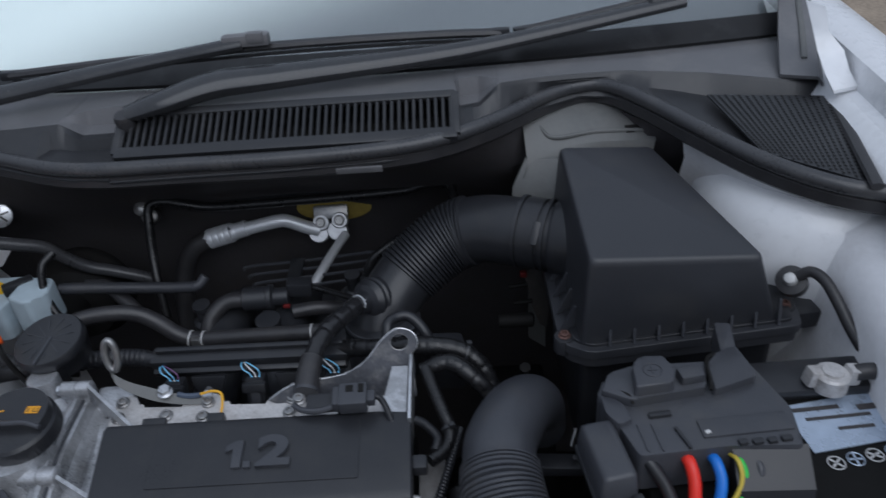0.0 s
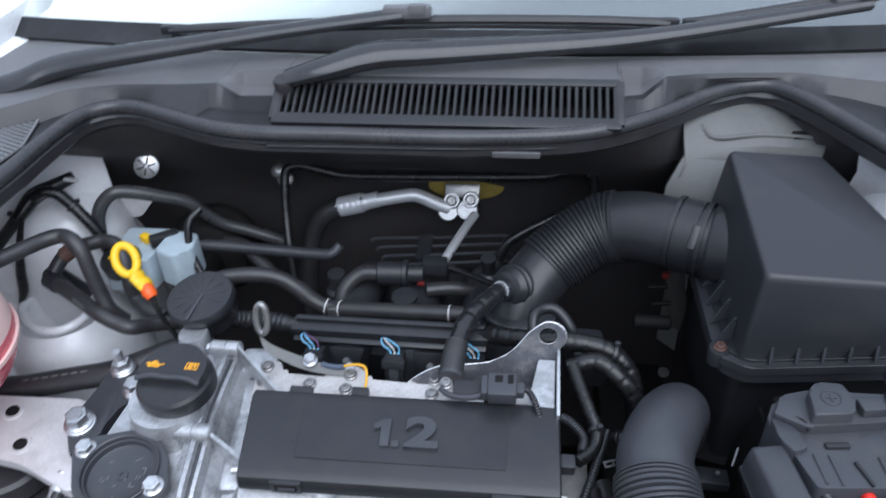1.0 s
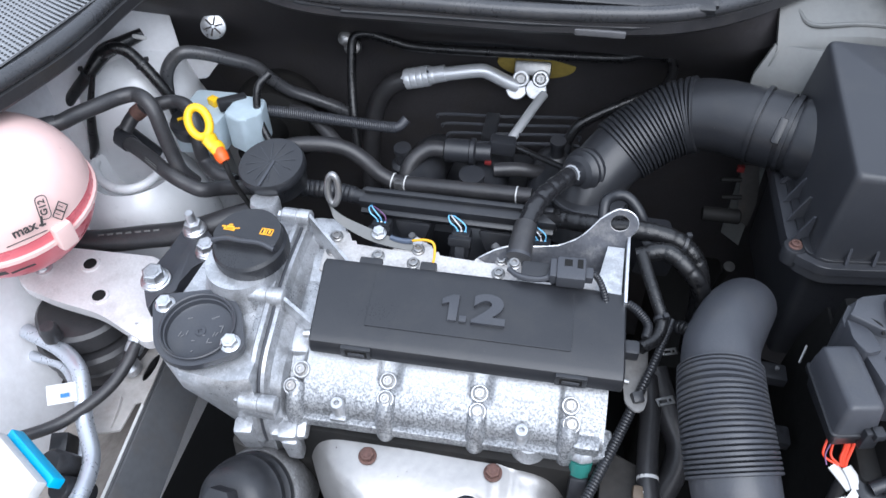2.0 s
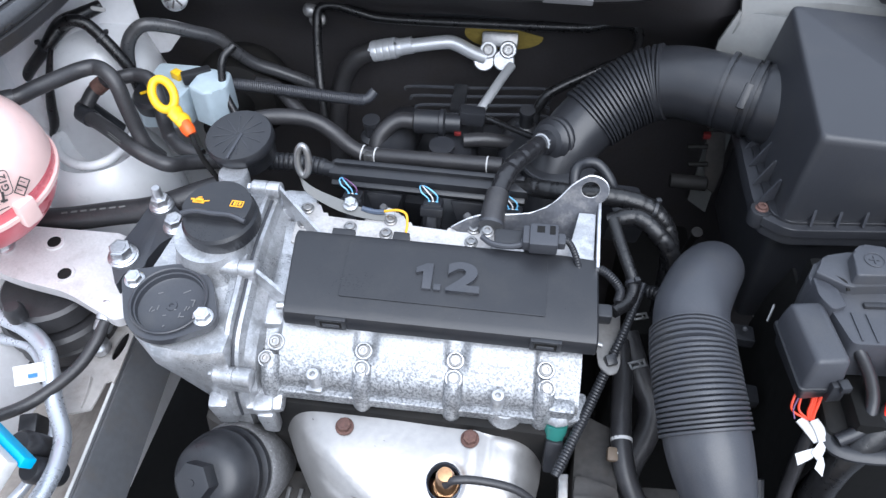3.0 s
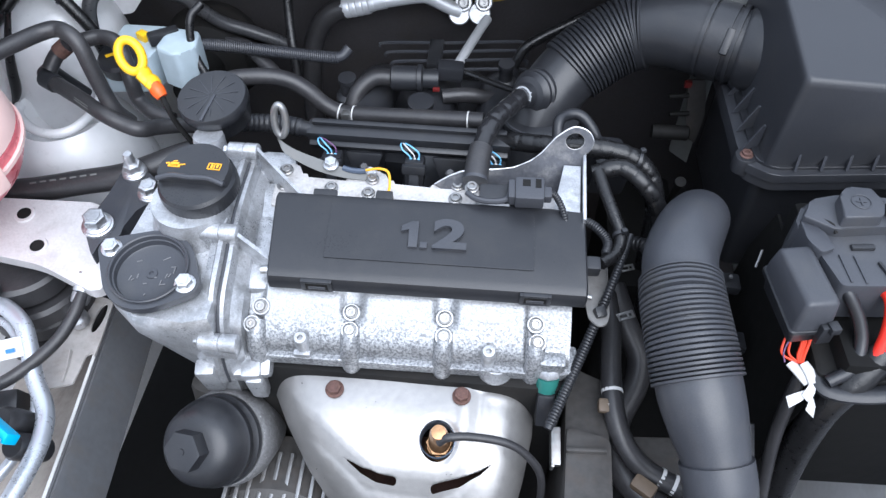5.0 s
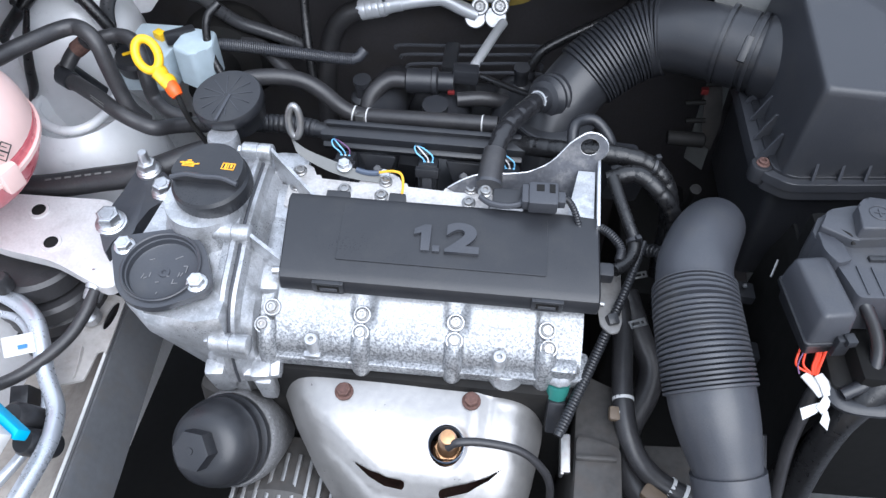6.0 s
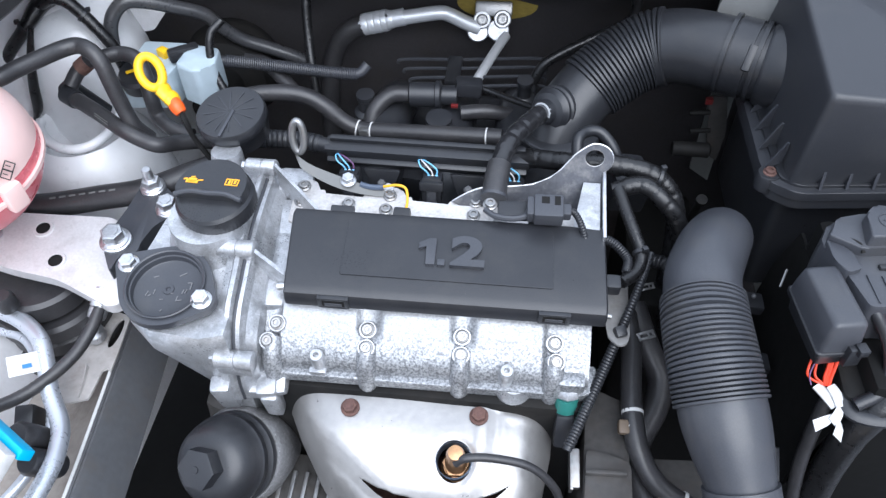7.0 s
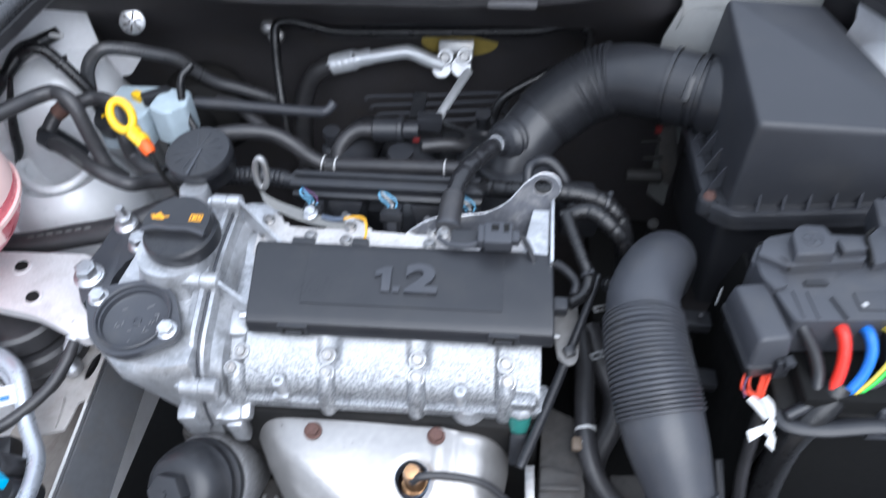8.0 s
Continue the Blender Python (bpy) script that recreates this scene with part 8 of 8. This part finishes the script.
loom([(-0.052, 0.540, 0.800), (-0.045, 0.520, 0.793), (-0.037, 0.500, 0.785), (-0.030, 0.482, 0.776), (-0.034, 0.466, 0.770), (-0.048, 0.452, 0.770)], 0.0058, "black taped wire curving beside the cover")
loom([(-0.062, 0.492, 0.782), (-0.052, 0.486, 0.780), (-0.042, 0.476, 0.774), (-0.044, 0.462, 0.772)], 0.0035, "thin ribbed black wire", (0.02, 0.98, 18, 0.0008), PLASTIC)
loom([(-0.090, 0.575, 0.800), (-0.090, 0.592, 0.813), (-0.083, 0.602, 0.814), (-0.072, 0.606, 0.813), (-0.062, 0.602, 0.808), (-0.052, 0.594, 0.796), (-0.047, 0.588, 0.775)], 0.0056, "short looped black conduit behind the lifting eye", None, PLASTIC)
loom([(-0.020, 0.488, 0.772, 0.0026), (-0.033, 0.450, 0.760, 0.0030), (-0.045, 0.421, 0.743, 0.0036), (-0.060, 0.388, 0.716), (-0.073, 0.358, 0.702), (-0.086, 0.328, 0.690)], 0.0040, "thin corrugated black conduit running down the engine side", (0.04, 0.98, 62, 0.0009), PLASTIC)
bm = fresh()
box(bm, (-0.0465, 0.418, 0.742), (0.010, 0.010, 0.015), (20, 0, 20), 0.002)
alone("conduit_clip", bm, PLASTIC, "black plastic clip holding the conduit", "clip")
bm = fresh()
prism(bm, rounded([(-0.061, 0.482), (-0.060, 0.440), (-0.0565, 0.412), (-0.0475, 0.4035), (-0.0405, 0.406), (-0.0375, 0.416), (-0.0365, 0.482)], 0.003), 0.7405, 0.7425, None, 0.0006)
alone("side_bracket", bm, material("dull_bracket_paint", (0.20, 0.195, 0.19), 0.5, vary=0.2, grain=160, stain=30, bump=0.15, dirt=(0.10, 0.08, 0.07), dirt_amount=0.5), "pale sheet steel bracket tab beside the engine cover", "bracket")
for at, turn, size in (((-0.008, 0.514, 0.694), 20, 0.72), ((-0.012, 0.455, 0.692), 25, 0.82)):
    clip = thing("spring_clip", at, "small bright steel spring clip on the heater hose", "hose clip", "hose clips")
    SM = pose(at[0], at[1], at[2], 10, 0, turn) @ Matrix.Scale(size, 4)
    for dx, dy, w, h in ((0, 0.004, 0.022, 0.003), (0, -0.003, 0.020, 0.003), (-0.009, 0, 0.003, 0.009), (0.009, 0, 0.003, 0.009), (0.003, 0, 0.002, 0.008)):
        bm = fresh()
        box(bm, (dx, dy, 0), (w, h, 0.0016), (0, 0, 0), 0.0004, m=SM)
        part("clip_wire", bm, BRACKET, clip)
green = thing("temperature_sensor", (-0.088, 0.362, 0.69), "teal plastic temperature sensor plug at the head", "sensor")
bm = fresh()
lathe(bm, (-0.088, 0.368, 0.698), (0, 0.4, 1), [(0.0105, 0), (0.0125, 0.002), (0.0128, 0.006), (0.0110, 0.0095), (0, 0.0095)], 8)
part("collar", bm, CAST, green, "pale hexagonal collar")
bm = fresh()
lathe(bm, (-0.088, 0.360, 0.684), (0, 0.4, 1), [(0.009, 0), (0.010, 0.002), (0.0105, 0.016)], 22)
part("teal_body", bm, TEAL, green, "teal plastic body")
bm = fresh()
box(bm, (-0.088, 0.350, 0.672), (0.016, 0.016, 0.034), (-24, 0, 0), 0.003)
part("plug", bm, PLASTIC, green)
green.location.y += 0.006
green.location.z += 0.007
bm = fresh()
box(bm, (-0.0758, 0.329, 0.657), (0.0085, 0.034, 0.010), (14, 0, 2), 0.0012)
box(bm, (-0.0785, 0.329, 0.653), (0.003, 0.036, 0.016), (14, 0, 2), 0.001)
alone("bracket_strip", bm, BRACKET, "bright metal edge strip below the sensor", "bracket")

heat = thing("heater_hose", (-0.02, 0.38, 0.66), "black heater hose with white bands and a tan clip", "hose", "heater hoses")
bm = fresh()
tube(bm, [(-0.028, 0.485, 0.685), (-0.025, 0.45, 0.682), (-0.026, 0.41, 0.676), (-0.025, 0.379, 0.670), (-0.020, 0.355, 0.660), (-0.008, 0.336, 0.646), (0.012, 0.324, 0.634), (0.042, 0.312, 0.628), (0.08, 0.30, 0.62)], 0.0098, 14, 8)
part("hose_body", bm, RUBBER, heat)
for a, b in (((-0.0252, 0.384, 0.671), (-0.0250, 0.381, 0.6705)), ((-0.0245, 0.372, 0.667), (-0.0240, 0.3695, 0.666)), ((0.020, 0.3210, 0.6318), (0.023, 0.3198, 0.6310)), ((0.032, 0.3162, 0.630), (0.035, 0.315, 0.6295))):
    band(heat, a, b, 0.0102, PALE, "white_band")
bm = fresh()
box(bm, (-0.033, 0.368, 0.669), (0.011, 0.013, 0.011), (20, 0, 0), 0.003)
part("tan_clip", bm, TAN, heat, "aged tan plastic clip")
second = thing("heater_hose", (-0.01, 0.40, 0.63), "black heater hose bending under the other one", "hose", "heater hoses")
bm = fresh()
tube(bm, [(-0.020, 0.50, 0.68), (-0.006, 0.462, 0.665), (0.008, 0.438, 0.648), (0.004, 0.412, 0.636), (-0.012, 0.380, 0.626), (-0.016, 0.350, 0.620), (-0.006, 0.322, 0.618), (0.02, 0.302, 0.615), (0.05, 0.288, 0.61)], 0.0125, 14, 8)
part("hose_body", bm, RUBBER, second)
bm = fresh()
box(bm, (0.006, 0.310, 0.632), (0.022, 0.014, 0.014), (10, 0, -35), 0.003)
part("tan_clip", bm, TAN, second, "aged tan plastic clip")
bm = fresh()
box(bm, (0.036, 0.345, 0.598), (0.06, 0.06, 0.02), (0, 0, 4), 0.003)
alone("gearbox_lug", bm, GRIMY, "dull cast lug of the gearbox under the hoses", "bracket")
sel = thing("gear_selector", (0.06, 0.70, 0.66), "dark gear selector mechanism deep behind the duct", "gear selector")
bm = fresh()
lathe(bm, (0.026, 0.70, 0.721), (1, 0, 0), [(0.0075, 0), (0.0085, 0.002), (0.0085, 0.040), (0.006, 0.042), (0, 0.042)], 22)
part("drum", bm, DARK, sel)
bm = fresh()
sheet(bm, [[(0.058, 0.728, 0.773), (0.064, 0.728, 0.745), (0.068, 0.728, 0.718), (0.078, 0.728, 0.690)], [(0.077, 0.730, 0.773), (0.084, 0.730, 0.748), (0.089, 0.730, 0.720), (0.087, 0.730, 0.682)]], 0.003, (0, 1, 0))
part("plate", bm, GRIMY, sel)
for x0, x1, z in ((0.040, 0.062, 0.756), (0.046, 0.068, 0.731)):
    bm = fresh()
    tube(bm, [(x0, 0.72, z), (x1, 0.722, z + 0.001)], 0.0028, 10, 3)
    part("pin", bm, DARK, sel)
bm = fresh()
box(bm, (0.058, 0.724, 0.771), (0.008, 0.006, 0.007), (0, 0, 0), 0.001)
part("red_clip", bm, RED_LATCH, sel, "small red plastic clip")
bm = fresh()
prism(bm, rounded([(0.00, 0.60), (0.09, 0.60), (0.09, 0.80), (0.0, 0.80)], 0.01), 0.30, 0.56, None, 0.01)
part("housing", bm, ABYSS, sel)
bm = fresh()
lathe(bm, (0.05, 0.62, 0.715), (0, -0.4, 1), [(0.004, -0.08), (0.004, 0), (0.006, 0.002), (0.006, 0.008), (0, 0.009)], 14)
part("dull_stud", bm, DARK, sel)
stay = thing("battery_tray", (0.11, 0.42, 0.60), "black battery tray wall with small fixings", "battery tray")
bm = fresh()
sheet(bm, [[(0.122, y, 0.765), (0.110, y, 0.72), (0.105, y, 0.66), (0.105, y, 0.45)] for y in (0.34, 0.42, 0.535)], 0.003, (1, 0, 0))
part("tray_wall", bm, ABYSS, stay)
for y, z in ((0.50, 0.715), (0.44, 0.70)):
    bm = fresh()
    box(bm, (0.075, y, z - 0.015), (0.05, 0.02, 0.012), (0, 5, 0), 0.003)
    part("strut", bm, PLASTIC, stay)
bm = fresh()
tube(bm, [(0.085, 0.345, 0.70), (0.088, 0.31, 0.67), (0.095, 0.275, 0.62)], 0.004, 8, 4)
part("guide_rod", bm, PLASTIC, stay)
bolt(stay, (0.088, 0.498, 0.712), (-0.3, -0.5, 0.8), 0.0018, PLASTIC_GREY)


# ---- deep clutter in the dark gaps ----
bm = fresh()
prism(bm, rounded([(-0.53, 0.42), (-0.45, 0.40), (-0.43, 0.50), (-0.52, 0.53)], 0.012), 0.40, 0.49, pose(0, 0, 0, 0, 6, 0), 0.008)
alone("subframe_bracket", bm, GRIMY, "grimy subframe bracket deep below the timing case", "bracket")
loom([(-0.006, 0.530, 0.715), (0.004, 0.522, 0.722), (0.010, 0.508, 0.722), (0.014, 0.492, 0.712)], 0.0060, "short corrugated black conduit between engine and duct", (0.05, 0.95, 9, 0.0010), PLASTIC)
# cable ties round the looms
for at, way, r in (((-0.012, 0.5685, 0.7915), (0.9, -0.1, -0.25), 0.0098), ((-0.085, 0.576, 0.797), (1, -0.2, 0.1), 0.0098), ((-0.0305, 0.483, 0.7765), (0.1, -0.9, -0.3), 0.0066), ((-0.683, 0.678, 0.847), (0.7, 0.25, 0.7), 0.0076), ((-0.629, 0.705, 0.849), (0.7, -0.05, -0.7), 0.0074)):
    tie = thing("cable_tie", at, "narrow black cable tie pulled tight round a loom", "cable tie", "cable ties round the looms")
    w = Vector(way).normalized()
    bm = fresh()
    lathe(bm, Vector(at) - w * 0.002, w, [(r, 0), (r + 0.0008, 0.0004), (r + 0.0008, 0.0036), (r, 0.004)], 18)
    part("strap", bm, PLASTIC, tie)
    bm = fresh()
    side = w.cross(Vector((0, 0, 1))).normalized()
    up = side.cross(w)
    box(bm, Vector(at) + up * (r + 0.002) - side * 0.002, (0.005, 0.005, 0.004), (0, 0, 20), 0.0008)
    part("lock_head", bm, PLASTIC, tie)
